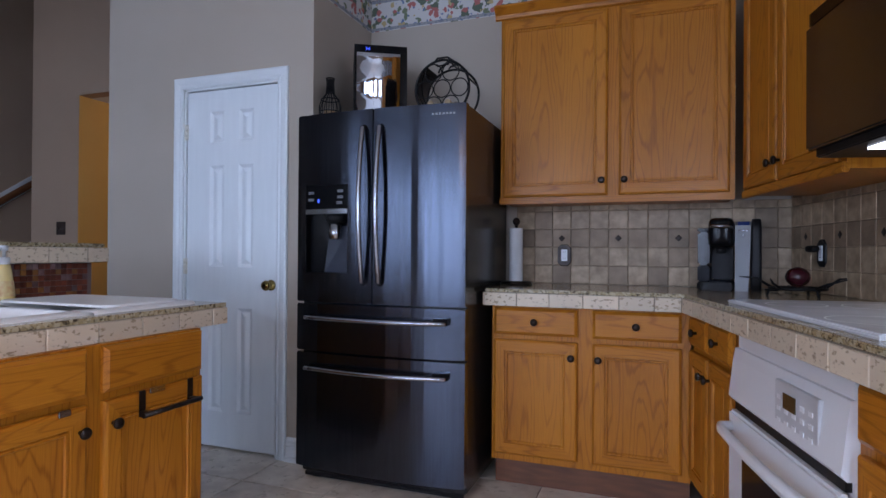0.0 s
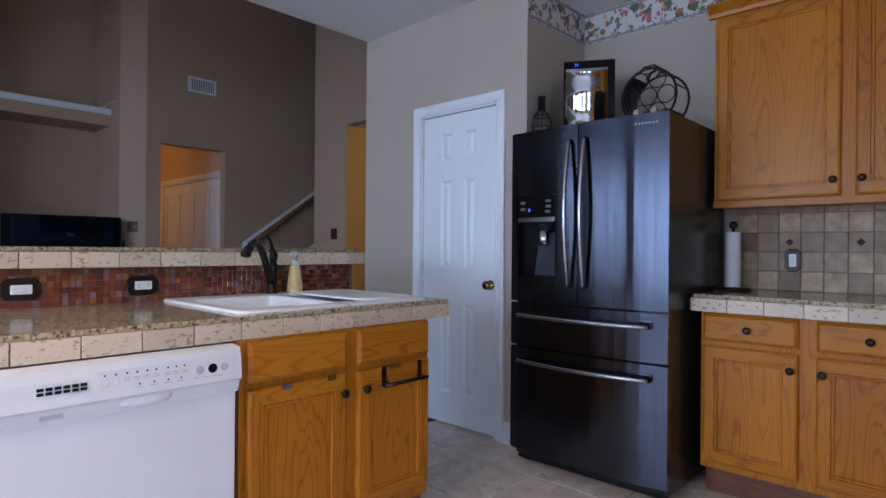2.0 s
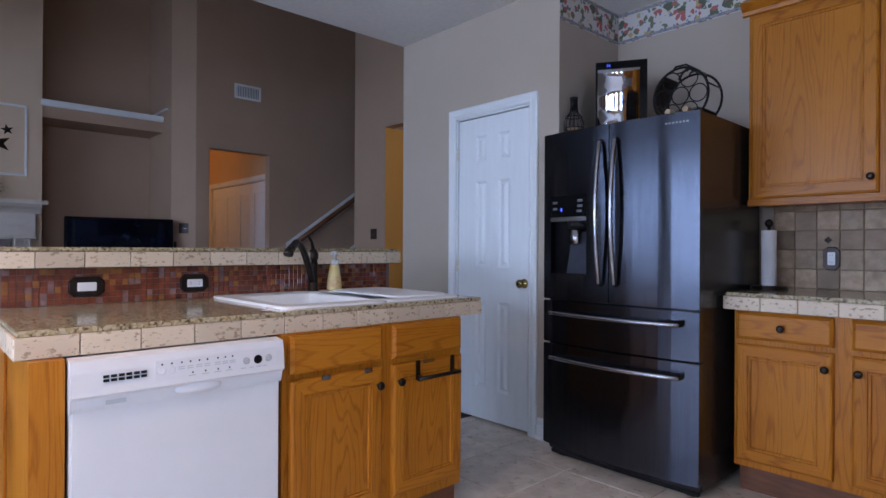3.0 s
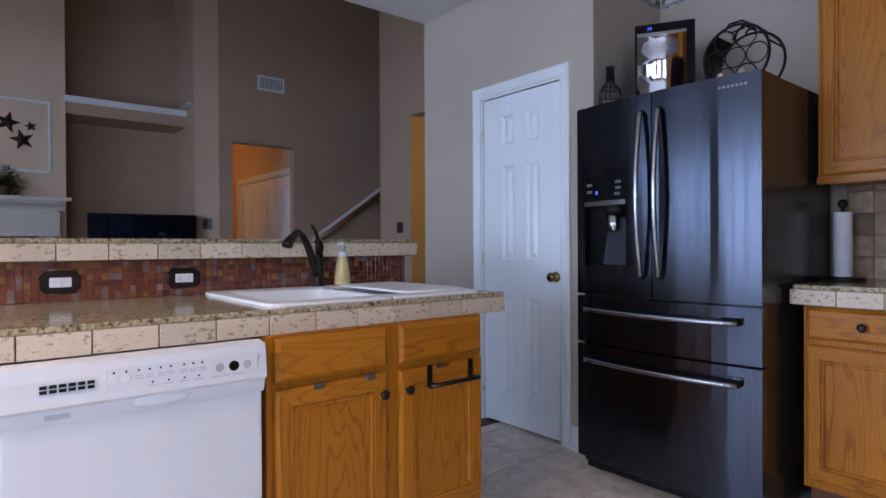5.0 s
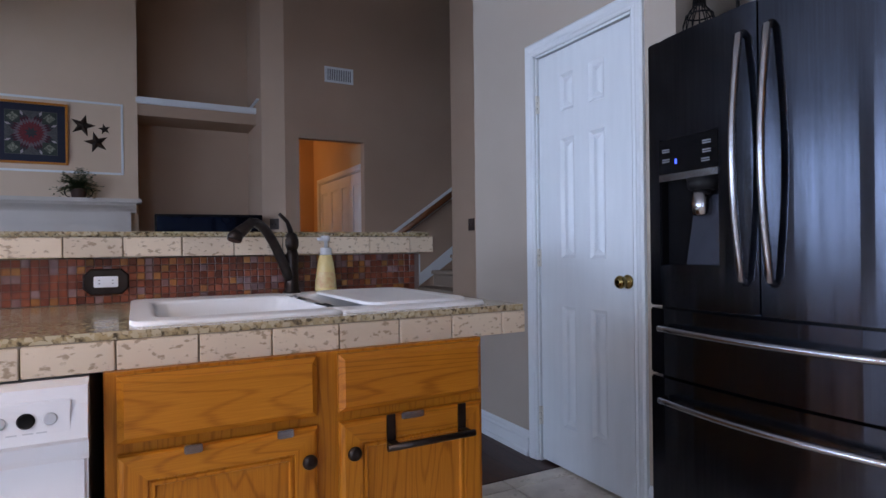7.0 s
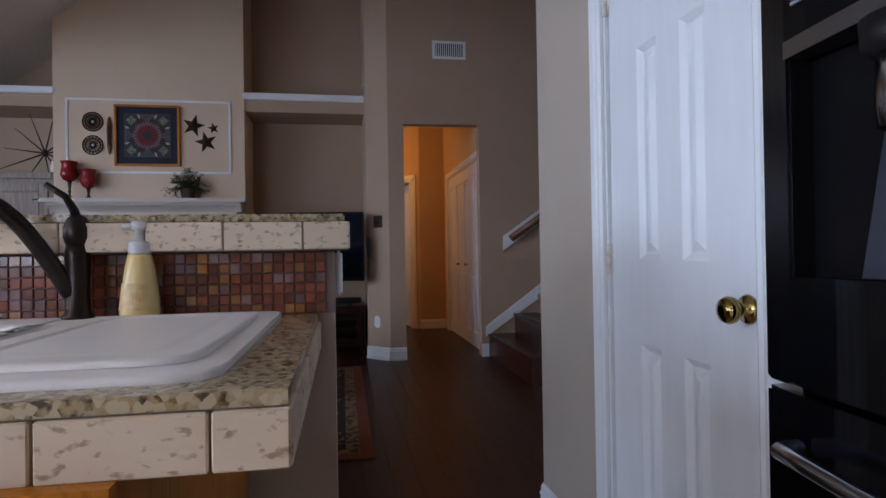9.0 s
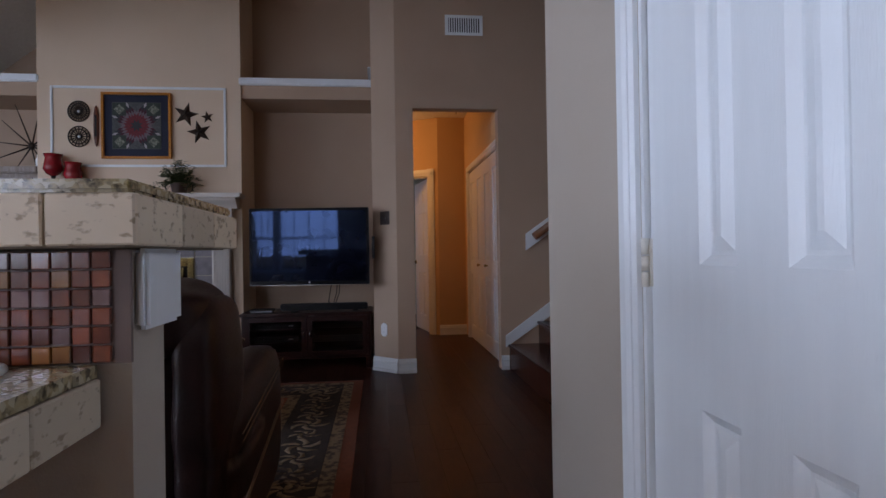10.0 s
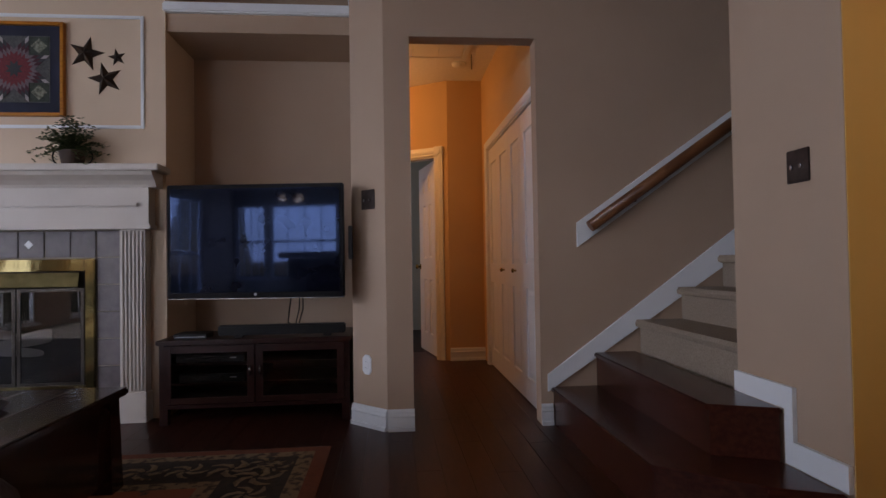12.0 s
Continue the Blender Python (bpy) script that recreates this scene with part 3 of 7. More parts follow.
UY = BY - 0.345
UZ = 1.375
upper_cabinet("tall honey oak wall cabinet with two doors", 1.10, 0.985, (-0.575, UY, UZ), 0, ((0.014, 0.538, "r"), (0.592, 1.078, "l")))
upper_cabinet("honey oak wall cabinet beside the microwave", 0.86, 0.985, on_run(-0.222, 0.30, UZ), -78.7, ((0.03, 0.375, "r"), (0.395, 0.83, "l")))
upper_cabinet("short honey oak cabinet above the microwave", 0.77, 0.50, on_run(0.642, 0.30, UZ + 0.485), -78.7, ((0.02, 0.375, "r"), (0.395, 0.75, "l")))


def worktop(name, label, outline, z, hole=None, group=""):
    """Granite top on an edging of cream stone tiles. hole: x0, x1, y0, y1 of a sink."""
    t = thing(name, label, "worktop", (outline[0][0], outline[0][1], 0))
    inv = Vector((outline[0][0], outline[0][1], 0))
    b = B()
    if hole:
        h0, h1, g0, g1 = hole
        a0, a1 = min(x for x, y in outline), max(x for x, y in outline)
        c0, c1 = min(y for x, y in outline), max(y for x, y in outline)
        rings = []
        for zz in (z - 0.016, z):
            for q in ((a0, a1, c0, c1), (h0, h1, g0, g1)):
                rings.append([b.verts.new((x - inv.x, y - inv.y, zz)) for x, y in ((q[0], q[2]), (q[1], q[2]), (q[1], q[3]), (q[0], q[3]))])
        for p, q in ((rings[0], rings[1]), (rings[2], rings[3]), (rings[0], rings[2]), (rings[1], rings[3])):
            for n in range(4):
                b.faces.new((p[n], p[(n + 1) % 4], q[(n + 1) % 4], q[n]))
    else:
        prism(b, [(x - inv.x, y - inv.y) for x, y in outline], z - 0.016, z, 0.004)
    part("granite_top", b, GRANITE, t, "polished speckled brown granite")
    return t


def edge_tiles(parent, origin, at, rz, length, zc, h, widths, ends=0.010):
    """Cream tiles with worn edges, side by side along a counter's edge."""
    x = 0.0
    k = 0
    cache = {}
    while x < length - 0.02:
        w = min(widths[k % len(widths)], length - x)
        if round(w, 3) not in cache:
            b = B()
            box(b, 0.0015, w - 0.0015, 0, ends, -h / 2, h / 2)
            bmesh.ops.bevel(b, geom=b.edges[:], offset=0.0022, segments=1, affect="EDGES")
            cache[round(w, 3)] = mesh_of("tile", b, TRAV)
        m = pose(at[0], at[1], zc, 0, 0, rz) @ pose(x, random.uniform(-0.0006, 0.0006), 0, 0, random.uniform(-0.3, 0.3), 0)
        piece("tile", cache[round(w, 3)], parent, Matrix.Translation(-Vector((*origin, 0))) @ m)
        x += w
        k += 1


KZ = 0.945
EY = 2.63
C0 = (XL - 0.025, EY + 0.012)
R0, R1, R2 = on_run(0.0, 0.012), on_run(1.68, 0.012), on_run(1.68, 0.631)
R3, R4 = on_run(-0.49, 0.631), on_run(1.68, 0.06)
t = worktop("kitchen_worktop", "granite kitchen worktop edged with cream travertine tiles", [C0, R0[:2], R1[:2], R2[:2], R3[:2], (XL - 0.025, BY - 0.004)], KZ, None, "")
R5 = on_run(0.0, 0.06)
b = B()
prism(b, [(x - C0[0], y - C0[1]) for x, y in (C0, R0[:2], R1[:2], R4[:2], (R5[0], EY + 0.06), (C0[0], EY + 0.06))], KZ - 0.078, KZ - 0.017)
part("edge_core", b, GROUT, t)
edge_tiles(t, C0, (XL - 0.025, EY), 0, 0.29 - XL + 0.025, KZ - 0.048, 0.060, (0.155, 0.15, 0.15, 0.153, 0.145))
edge_tiles(t, C0, on_run(0, 0), -78.7, 1.68, KZ - 0.048, 0.060, (0.15, 0.16, 0.152, 0.15))
edge_tiles(t, C0, (XL - 0.035, BY - 0.01), -90, BY - 0.01 - EY, KZ - 0.048, 0.060, (0.16, 0.15))

# ---- peninsula ----
PF = -1.335           # counter edge
CF = -1.29            # cabinet fronts
MW = -2.09            # mosaic face of the raised wall
PZ = 0.917
base_cabinet("honey oak sink base cabinet with two panel doors", 0.862, (CF, 0.765, 0), 90, ((0.022, 0.417, "r"), (0.468, 0.850, "l")), dh=0.134, gap=0.022, head=0.006, foot=0.150, knob_drawers=False, depth=0.79, top=0.840)
t = thing("peninsula_end_cabinet", "honey oak end unit closing the peninsula", "cabinet", (MW, 0.045, 0))
part("panel", box(B(), 0.0, CF - 0.004 - MW, 0.0, 0.08, 0.0, 0.838), OAK_UP, t)
part("stile", box(B(), 0.29, 0.36, -0.009, -0.0005, 0.0, 0.836, 0.003), OAK_UP, t) 
wall("wall_bar", "taupe half wall carrying the raised bar", -2.21, MW - 0.012, 0.016, 1.820, 0.0, 1.055, PAINT)
t = worktop("peninsula_worktop", "speckled granite peninsula worktop edged with cream tiles", [(MW, PEN0 + 0.01), (PF - 0.006, PEN0 + 0.01), (PF - 0.006, PEN1 - 0.004), (MW, PEN1 - 0.004)], PZ, (-1.95, -1.47, 0.86, 1.65))
o = (MW, PEN0 + 0.01)
b = B()
box(b, PF - 0.05 - o[0], PF - 0.012 - o[0], 0, PEN1 - PEN0 - 0.02, PZ - 0.077, PZ - 0.017)
box(b, 0, PF - 0.05 - o[0], PEN1 - PEN0 - 0.058, PEN1 - PEN0 - 0.02, PZ - 0.077, PZ - 0.017)
box(b, 0, PF - 0.05 - o[0], 0, 0.038, PZ - 0.077, PZ - 0.017)
part("edge_core", b, GROUT, t)
edge_tiles(t, o, (PF, PEN0), 90, PEN1 - PEN0, PZ - 0.048, 0.060, (0.152, 0.156, 0.155, 0.15, 0.157, 0.154))
edge_tiles(t, o, (PF - 0.002, PEN1), 180, PF - MW, PZ - 0.048, 0.060, (0.15, 0.155))
edge_tiles(t, o, (MW, PEN0), 0, PF - MW, PZ - 0.048, 0.060, (0.15, 0.155))
solid("trim", box(B(), -2.235, -2.108, 1.8205, 1.838, 0.955, 1.0595, 0.006), TRIM, "white trim block under the bar end", "trim")
t = worktop("bar_top", "raised granite bar top edged with cream travertine tiles", [(-2.50, 0.0), (-2.041, 0.0), (-2.041, 1.845), (-2.50, 1.845)], 1.140, None, "")
o = (-2.50, 0.0)
part("edge_core", box(B(), 0.012, 0.447, 0.012, 1.833, 1.140 - 0.080, 1.140 - 0.017), GROUT, t)
edge_tiles(t, o, (-2.029, -0.01), 90, 1.865, 1.140 - 0.048, 0.060, (0.165, 0.158, 0.16, 0.162, 0.155))
edge_tiles(t, o, (-2.030, 1.855), 180, 0.48, 1.140 - 0.048, 0.060, (0.16, 0.155))
edge_tiles(t, o, (-2.511, 1.855), -90, 1.865, 1.140 - 0.048, 0.060, (0.16, 0.155))


def clip_arc(n, x0, x1, w, sag, y0):
    """Points of a shallow bowed front between x0 and x1 of a width w."""
    return [(x0 + (x1 - x0) * k / n, y0 - sag * (1 - (2 * (x0 + (x1 - x0) * k / n) / w - 1) ** 2)) for k in range(n + 1)]


def refrigerator():
    w, d = 0.862, 0.78
    t = thing("refrigerator", "black stainless french-door refrigerator with two drawers", "refrigerator", (-1.455, 2.385, 0))
    part("body", box(B(), 0.004, w - 0.004, 0.075, d, 0.035, 1.775, 0.006), BLACKSIDE, t, "dull black side panels")
    part("kick_grille", box(B(), 0.02, w - 0.02, 0.075, 0.10, 0.012, 0.034, 0.004), BLACK, t)
    for x in (0.05, w - 0.09):
        part("foot", box(B(), x, x + 0.04, 0.10, 0.16, 0, 0.035), BLACK, t)

    def front(name, x0, x1, z0, z1):
        arc = clip_arc(14, x0, x1, w, 0.03, 0.03)
        b = prism(B(), arc + [(x1, 0.07), (x0, 0.07)], z0, z1, 0.0)
        es = [e for e in b.edges if abs(e.verts[0].co.z - e.verts[1].co.z) < 1e-6 and e.verts[0].co.y < 0.06 and e.verts[1].co.y < 0.06]
        bmesh.ops.bevel(b, geom=es, offset=0.005, segments=2, affect="EDGES")
        return part(name, b, STEEL, t)

    dx0, dx1, dz0, dz1 = 0.05, 0.29, 1.012, 1.430
    b = B()
    for x0, x1, z0, z1 in ((0.0, dx0, 0.872, 1.772), (dx1, 0.419, 0.872, 1.772), (dx0, dx1, 0.872, dz0), (dx0, dx1, dz1, 1.772)):
        q = prism(B(), clip_arc(6, x0, x1, w, 0.03, 0.03) + [(x1, 0.07), (x0, 0.07)], z0, z1)
        es = [e for e in q.edges if abs(e.verts[0].co.z - e.verts[1].co.z) < 1e-6 and e.verts[0].co.y < 0.06 and e.verts[1].co.y < 0.06]
        bmesh.ops.bevel(q, geom=es, offset=0.005, segments=2, affect="EDGES")
        me = bpy.data.meshes.new("segment")
        q.to_mesh(me)
        q.free()
        b.from_mesh(me)
        bpy.data.meshes.remove(me)
    left = part("door", b, STEEL, t)
    right = front("door", 0.425, w, 0.872, 1.772)
    mid = front("drawer", 0.0, w, 0.637, 0.862)
    low = front("drawer", 0.0, w, 0.075, 0.627)

    def bar(parent, path):
        part("handle", tube(B(), path, 0.011, 12), CHROME, parent, "long brushed steel bar")

    for x, p in ((0.378, left), (0.464, right)):
        pts = [(x, 0.0, 0.965)] + [(x, -0.022 - 0.035 * math.sin(math.pi * k / 10), 0.975 + 0.705 * k / 10) for k in range(11)] + [(x, 0.0, 1.69)]
        bar(p, pts)
    for z, p in ((0.800, mid), (0.560, low)):
        pts = [(0.075, 0.01, z)] + [(0.08 + 0.70 * k / 12, -0.02 - 0.04 * math.sin(math.pi * k / 12), z) for k in range(13)] + [(0.785, 0.01, z)]
        bar(p, pts)
        part("end_cap", box(B(), 0.725, 0.795, -0.012, 0.03, z - 0.008, z + 0.022, 0.003), BLACKGLOSS, p)
    # ice and water dispenser let into the door
    face = clip_arc(6, dx0, dx1, w, 0.03, 0.0285)
    disp = part("dispenser_panel", prism(B(), face + [(dx1, 0.06), (dx0, 0.06)], 1.315, dz1), CAVITY, left, "gloss black touch panel")
    part("trim_band", prism(B(), clip_arc(6, dx0, dx1, w, 0.03, 0.0265) + [(dx1, 0.05), (dx0, 0.05)], 1.292, 1.3148), DULLSTEEL, disp)

    def on_face(x):
        return 0.0285 - 0.03 * (1 - (2 * x / w - 1) ** 2)

    for name, x, z, wd, h, mat in [("digit", 0.122, 1.346, 0.008, 0.016, BLUE)] + [("marking", x, z, 0.030, 0.004, GREYMARK) for x, z in ((0.068, 1.395), (0.068, 1.388), (0.068, 1.362), (0.068, 1.355), (0.235, 1.400), (0.235, 1.393), (0.235, 1.372), (0.235, 1.365), (0.230, 1.345), (0.230, 1.338))]:
        y = min(on_face(x), on_face(x + wd))
        part(name, box(B(), x, x + wd, y - 0.0006, y + 0.004, z, z + h), mat, disp, "small blue lit digit" if name == "digit" else "")
    rec = part("recess_back", box(B(), dx0, dx1, 0.060, 0.069, dz0, 1.2918), CAVITY, left, "dark dispenser recess")
    part("recess_side", box(B(), dx0, dx0 + 0.003, 0.028, 0.0598, dz0, 1.2918), CAVITY, left)
    part("recess_side", box(B(), dx1 - 0.003, dx1, 0.008, 0.0598, dz0, 1.2918), CAVITY, left)
    b = B()
    q = [(0.150, 0.030, dz0 + 0.002), (0.286, 0.018, dz0 + 0.002), (0.286, 0.052, 1.235), (0.168, 0.056, 1.235)]
    f, k = [b.verts.new(p) for p in q], [b.verts.new((p[0], 0.0598, p[2])) for p in q]
    b.faces.new(f)
    b.faces.new(k[::-1])
    for n in range(4):
        b.faces.new((f[n], k[n], k[(n + 1) % 4], f[(n + 1) % 4]))
    part("paddle", b, PADDLE, rec, "smoky grey sloping paddle")
    part("spout_hood", lathe(B(), [(0.052, 1.2915), (0.050, 1.262), (0.040, 1.252), (0.028, 1.250)], (0.205, 0.048, 0), 28), BLACK, rec)
    part("spout", lathe(B(), [(0.030, 1.2515), (0.031, 1.20), (0.029, 1.175), (0.022, 1.170)], (0.208, 0.034, 0), 28), CHROME, rec, "polished steel ice spout")
    b = B()
    for k in range(7):
        box(b, w - 0.155 + k * 0.016, w - 0.155 + k * 0.016 + 0.011, 0.0115 + 0.0015 * k, 0.03, 1.722, 1.732)
    part("badge", b, DULLSTEEL, right, "small pale maker's badge")
    return t


BLACKSIDE = material("black_textured_side", (0.022, 0.021, 0.022), 0.22, bump=0.03, bscale=300)
DULLSTEEL = material("dull_grey_steel", (0.30, 0.30, 0.31), 0.25, 1.0, rvar=0.05)
CAVITY = material("deep_black_plastic", (0.006, 0.006, 0.007), 0.16)
CAVITY.node_tree.nodes["Principled BSDF"].inputs["Specular IOR Level"].default_value = 0.1
PADDLE = material("smoky_grey_plastic", (0.035, 0.04, 0.055), 0.2)
BLUE = glow("blue_display", (0.05, 0.12, 1.0), 2.0)
refrigerator()


HINGE = material("cream_painted_metal", (0.74, 0.72, 0.66), 0.35, second=(0.70, 0.65, 0.55), scale=25)


def six_panel_door(name, label, w, h, at, rz, kind="structure", mat=None, knob_side="r", hinges=True, cat="door", t=0.035, knob=True):
    """A moulded six-panel door, facing -y, with hinges on one edge and a round brass knob on the other."""
    mat = mat or DOORWHITE
    d = thing(name, label, cat, at, rz, kind=kind)
    st, mid = 0.165 * w / 0.64, 0.105 * w / 0.64
    pw = (w - 2 * st - mid) / 2
    rows = ((0.20, 0.79), (1.02, 1.60), (1.73, 1.91))
    rows = tuple((a * h / 2.03, c * h / 2.03) for a, c in rows)
    xs = ((st, st + pw), (st + pw + mid, w - st))
    b = B()
    at_z = 0.0
    for a, c in rows:
        box(b, 0, w, 0, t, at_z, a)
        for x0, x1 in ((0, st), (st + pw, st + pw + mid), (w - st, w)):
            box(b, x0, x1, 0, t, a, c)
        at_z = c
    box(b, 0, w, 0, t, at_z, h)
    bmesh.ops.remove_doubles(b, verts=b.verts, dist=1e-5)
    part("leaf", b, mat, d)
    for a, c in rows:
        for x0, x1 in xs:
            b = B()
            # sloping moulding down to the recess and a raised field in it
            q = [(x0, 0, a), (x1, 0, a), (x1, 0, c), (x0, 0, c)]
            i = 0.016
            r = [(x0 + i, 0.011, a + i), (x1 - i, 0.011, a + i), (x1 - i, 0.011, c - i), (x0 + i, 0.011, c - i)]
            qv, rv = [b.verts.new(p) for p in q], [b.verts.new(p) for p in r]
            for k in range(4):
                b.faces.new((qv[k], qv[(k + 1) % 4], rv[(k + 1) % 4], rv[k]))
            b.faces.new(rv)
            raised(b, x0 + 0.022, x1 - 0.022, a + 0.022, c - 0.022, 0.0108, 0.003, 0.022)
            part("panel", b, mat, d)
    if knob:
        kx = w - 0.034 if knob_side == "r" else 0.034
        kb = B()
        lathe(kb, [(0.030, 0.0), (0.030, -0.004), (0.026, -0.010), (0.012, -0.014), (0.011, -0.022), (0.018, -0.027), (0.026, -0.036), (0.028, -0.047), (0.023, -0.057), (0.010, -0.062)], (kx, 0, 0.925 * h / 2.03), 28, "y")
        part("door_knob", kb, BRASS, d, "polished round brass knob")
    if hinges:
        hx = -0.006 if knob_side == "r" else w + 0.006
        for z in (0.22, 1.022, 1.80):
            hb = B()
            z *= h / 2.03
            for c0, c1 in ((-0.045, -0.017), (-0.015, 0.013), (0.015, 0.045)):
                tube(hb, [(hx, -0.010, z + c0), (hx, -0.010, z + c1)], 0.0075, 10)
            box(hb, hx - 0.002, hx + 0.010, -0.004, 0.004, z - 0.044, z + 0.044)
            part("hinge", hb, HINGE, d, "cream painted hinge")
    return d


def casing(name, label, x0, x1, z1, at, rz, w=0.064, mat=None):
    """Stepped door casing round an opening, facing -y."""
    c = thing(name, label, "trim", at, rz, kind="structure")
    prof = [(0.0, 0.0), (0.0, -0.010), (0.010, -0.016), (0.022, -0.014), (0.034, -0.019), (0.054, -0.021), (w, -0.015), (w, 0.0)]
    for nm in ("jamb_left", "jamb_right", "head"):
        b = B()
        rows = []
        for u, y in prof:
            if nm == "jamb_left":
                rows.append([(x0 - u, y, 0.0), (x0 - u, y, z1 + u)])
            elif nm == "jamb_right":
                rows.append([(x1 + u, y, 0.0), (x1 + u, y, z1 + u)])
            else:
                rows.append([(x0 - u, y, z1 + u), (x1 + u, y, z1 + u)])
        vv = [[b.verts.new(p) for p in r] for r in rows]
        for p, q in zip(vv, vv[1:]):
            b.faces.new((p[0], p[1], q[1], q[0]))
        b.faces.new([r[0] for r in vv])
        b.faces.new([r[1] for r in vv][::-1])
        b.faces.new((vv[0][0], vv[0][1], vv[-1][1], vv[-1][0]))
        part(nm, b, mat or TRIM, c)
    b = B()
    box(b, x0 - 0.001, x0 + 0.012, 0.001, 0.12, 0, z1)
    box(b, x1 - 0.012, x1 + 0.001, 0.001, 0.12, 0, z1)
    box(b, x0, x1, 0.001, 0.12, z1 - 0.012, z1 + 0.001)
    part("jamb_lining", b, mat or TRIM, c)
    return c


six_panel_door("door_1", "white six-panel pantry door with brass knob, closed", DX1 - DX0 - 0.032, DZ - 0.03, (DX0 + 0.016, WY + 0.012, 0.012), 0)
casing("trim", "white moulded casing of the pantry door", DX0, DX1, DZ, (0, WY, 0), 0)


def baseboard(x0, x1, at, rz, h=0.125, label="white stepped baseboard"):
    """A tall stepped baseboard along x, facing -y."""
    prof = [(0.0, 0.0), (-0.026, 0.0), (-0.026, 0.022), (-0.017, 0.027), (-0.015, h * 0.62), (-0.020, h * 0.68), (-0.013, h * 0.78), (-0.013, h * 0.88), (-0.005, h), (0.0, h)]
    ob = solid("baseboard", extrude_x(B(), prof, x0, x1), TRIM, label, "baseboard")
    ob.matrix_basis = pose(at[0], at[1], at[2], 0, 0, rz)
    return ob


baseboard(0, DX0 - 0.07 + 2.966, (-2.966, WY, 0), 0)
baseboard(0, 0.14, (DX1 + 0.07, WY, 0), 0)


def border_paper():
    """A paper border with fruit and leaves printed along the top of the alcove walls."""
    m = bpy.data.materials.new("fruit_border_paper")
    m.use_nodes = True
    t = m.node_tree
    N, L = t.nodes, t.links
    b = N["Principled BSDF"]
    b.inputs["Roughness"].default_value = 0.7
    co = N.new("ShaderNodeTexCoord")
    col = None
    base = (0.62, 0.60, 0.58, 1)
    for k, (sc, rad, tone, off) in enumerate(((16, 0.30, (0.16, 0.20, 0.12, 1), 0), (24, 0.26, (0.14, 0.20, 0.34, 1), 3.3), (10, 0.33, (0.10, 0.13, 0.09, 1), 7.7), (15, 0.28, (0.46, 0.13, 0.12, 1), 5.1), (14, 0.22, (0.50, 0.38, 0.18, 1), 9.2))):
        mp = N.new("ShaderNodeMapping")
        mp.inputs["Location"].default_value = (off, off * 0.7, off * 1.3)
        L.new(co.outputs["Object"], mp.inputs[0])
        nz = N.new("ShaderNodeTexNoise")
        nz.inputs["Scale"].default_value = 30
        mixv = N.new("ShaderNodeVectorMath")
        mixv.operation = "MULTIPLY_ADD"
        mixv.inputs[1].default_value = (0.05, 0.05, 0.05)
        L.new(mp.outputs[0], nz.inputs["Vector"])
        L.new(nz.outputs["Color"], mixv.inputs[0])
        L.new(mp.outputs[0], mixv.inputs[2])
        v = N.new("ShaderNodeTexVoronoi")
        v.inputs["Scale"].default_value = sc
        L.new(mixv.outputs[0], v.inputs["Vector"])
        lt = N.new("ShaderNodeMath")
        lt.operation = "LESS_THAN"
        lt.inputs[1].default_value = rad
        L.new(v.outputs["Distance"], lt.inputs[0])
        mx = N.new("ShaderNodeMix")
        mx.data_type = "RGBA"
        mx.inputs[6].default_value = base
        mx.inputs[7].default_value = tone
        L.new(lt.outputs[0], mx.inputs[0])
        if col:
            L.new(col, mx.inputs[6])
        col = mx.outputs[2]
    L.new(col, b.inputs["Base Color"])
    return m


BORDER = border_paper()
BLUEBAND = material("slate_blue_border_band", (0.15, 0.18, 0.25), 0.7, second=(0.38, 0.37, 0.36), scale=90)


def border(name, at, rz, length):
    t = thing(name, "fruit-printed wallpaper border with blue edging bands", "trim", at, rz, kind="structure")
    part("paper", box(B(), 0, length, -0.002, 0, 0, 0.20), BORDER, t)
    for z in (0.004, 0.178):
        part("band", box(B(), 0, length, -0.0028, -0.0021, z, z + 0.018), BLUEBAND, t)


border("trim", (-1.508, WY + 0.002, CZ - 0.203), 90, BY - WY - 0.004)
border("trim", (-1.504, BY, CZ - 0.203), 0, 2.1)
border("trim", on_run(-0.55, 0.635, CZ - 0.203), -78.7, 2.4)

# ---- kitchen: appliances and small things ----


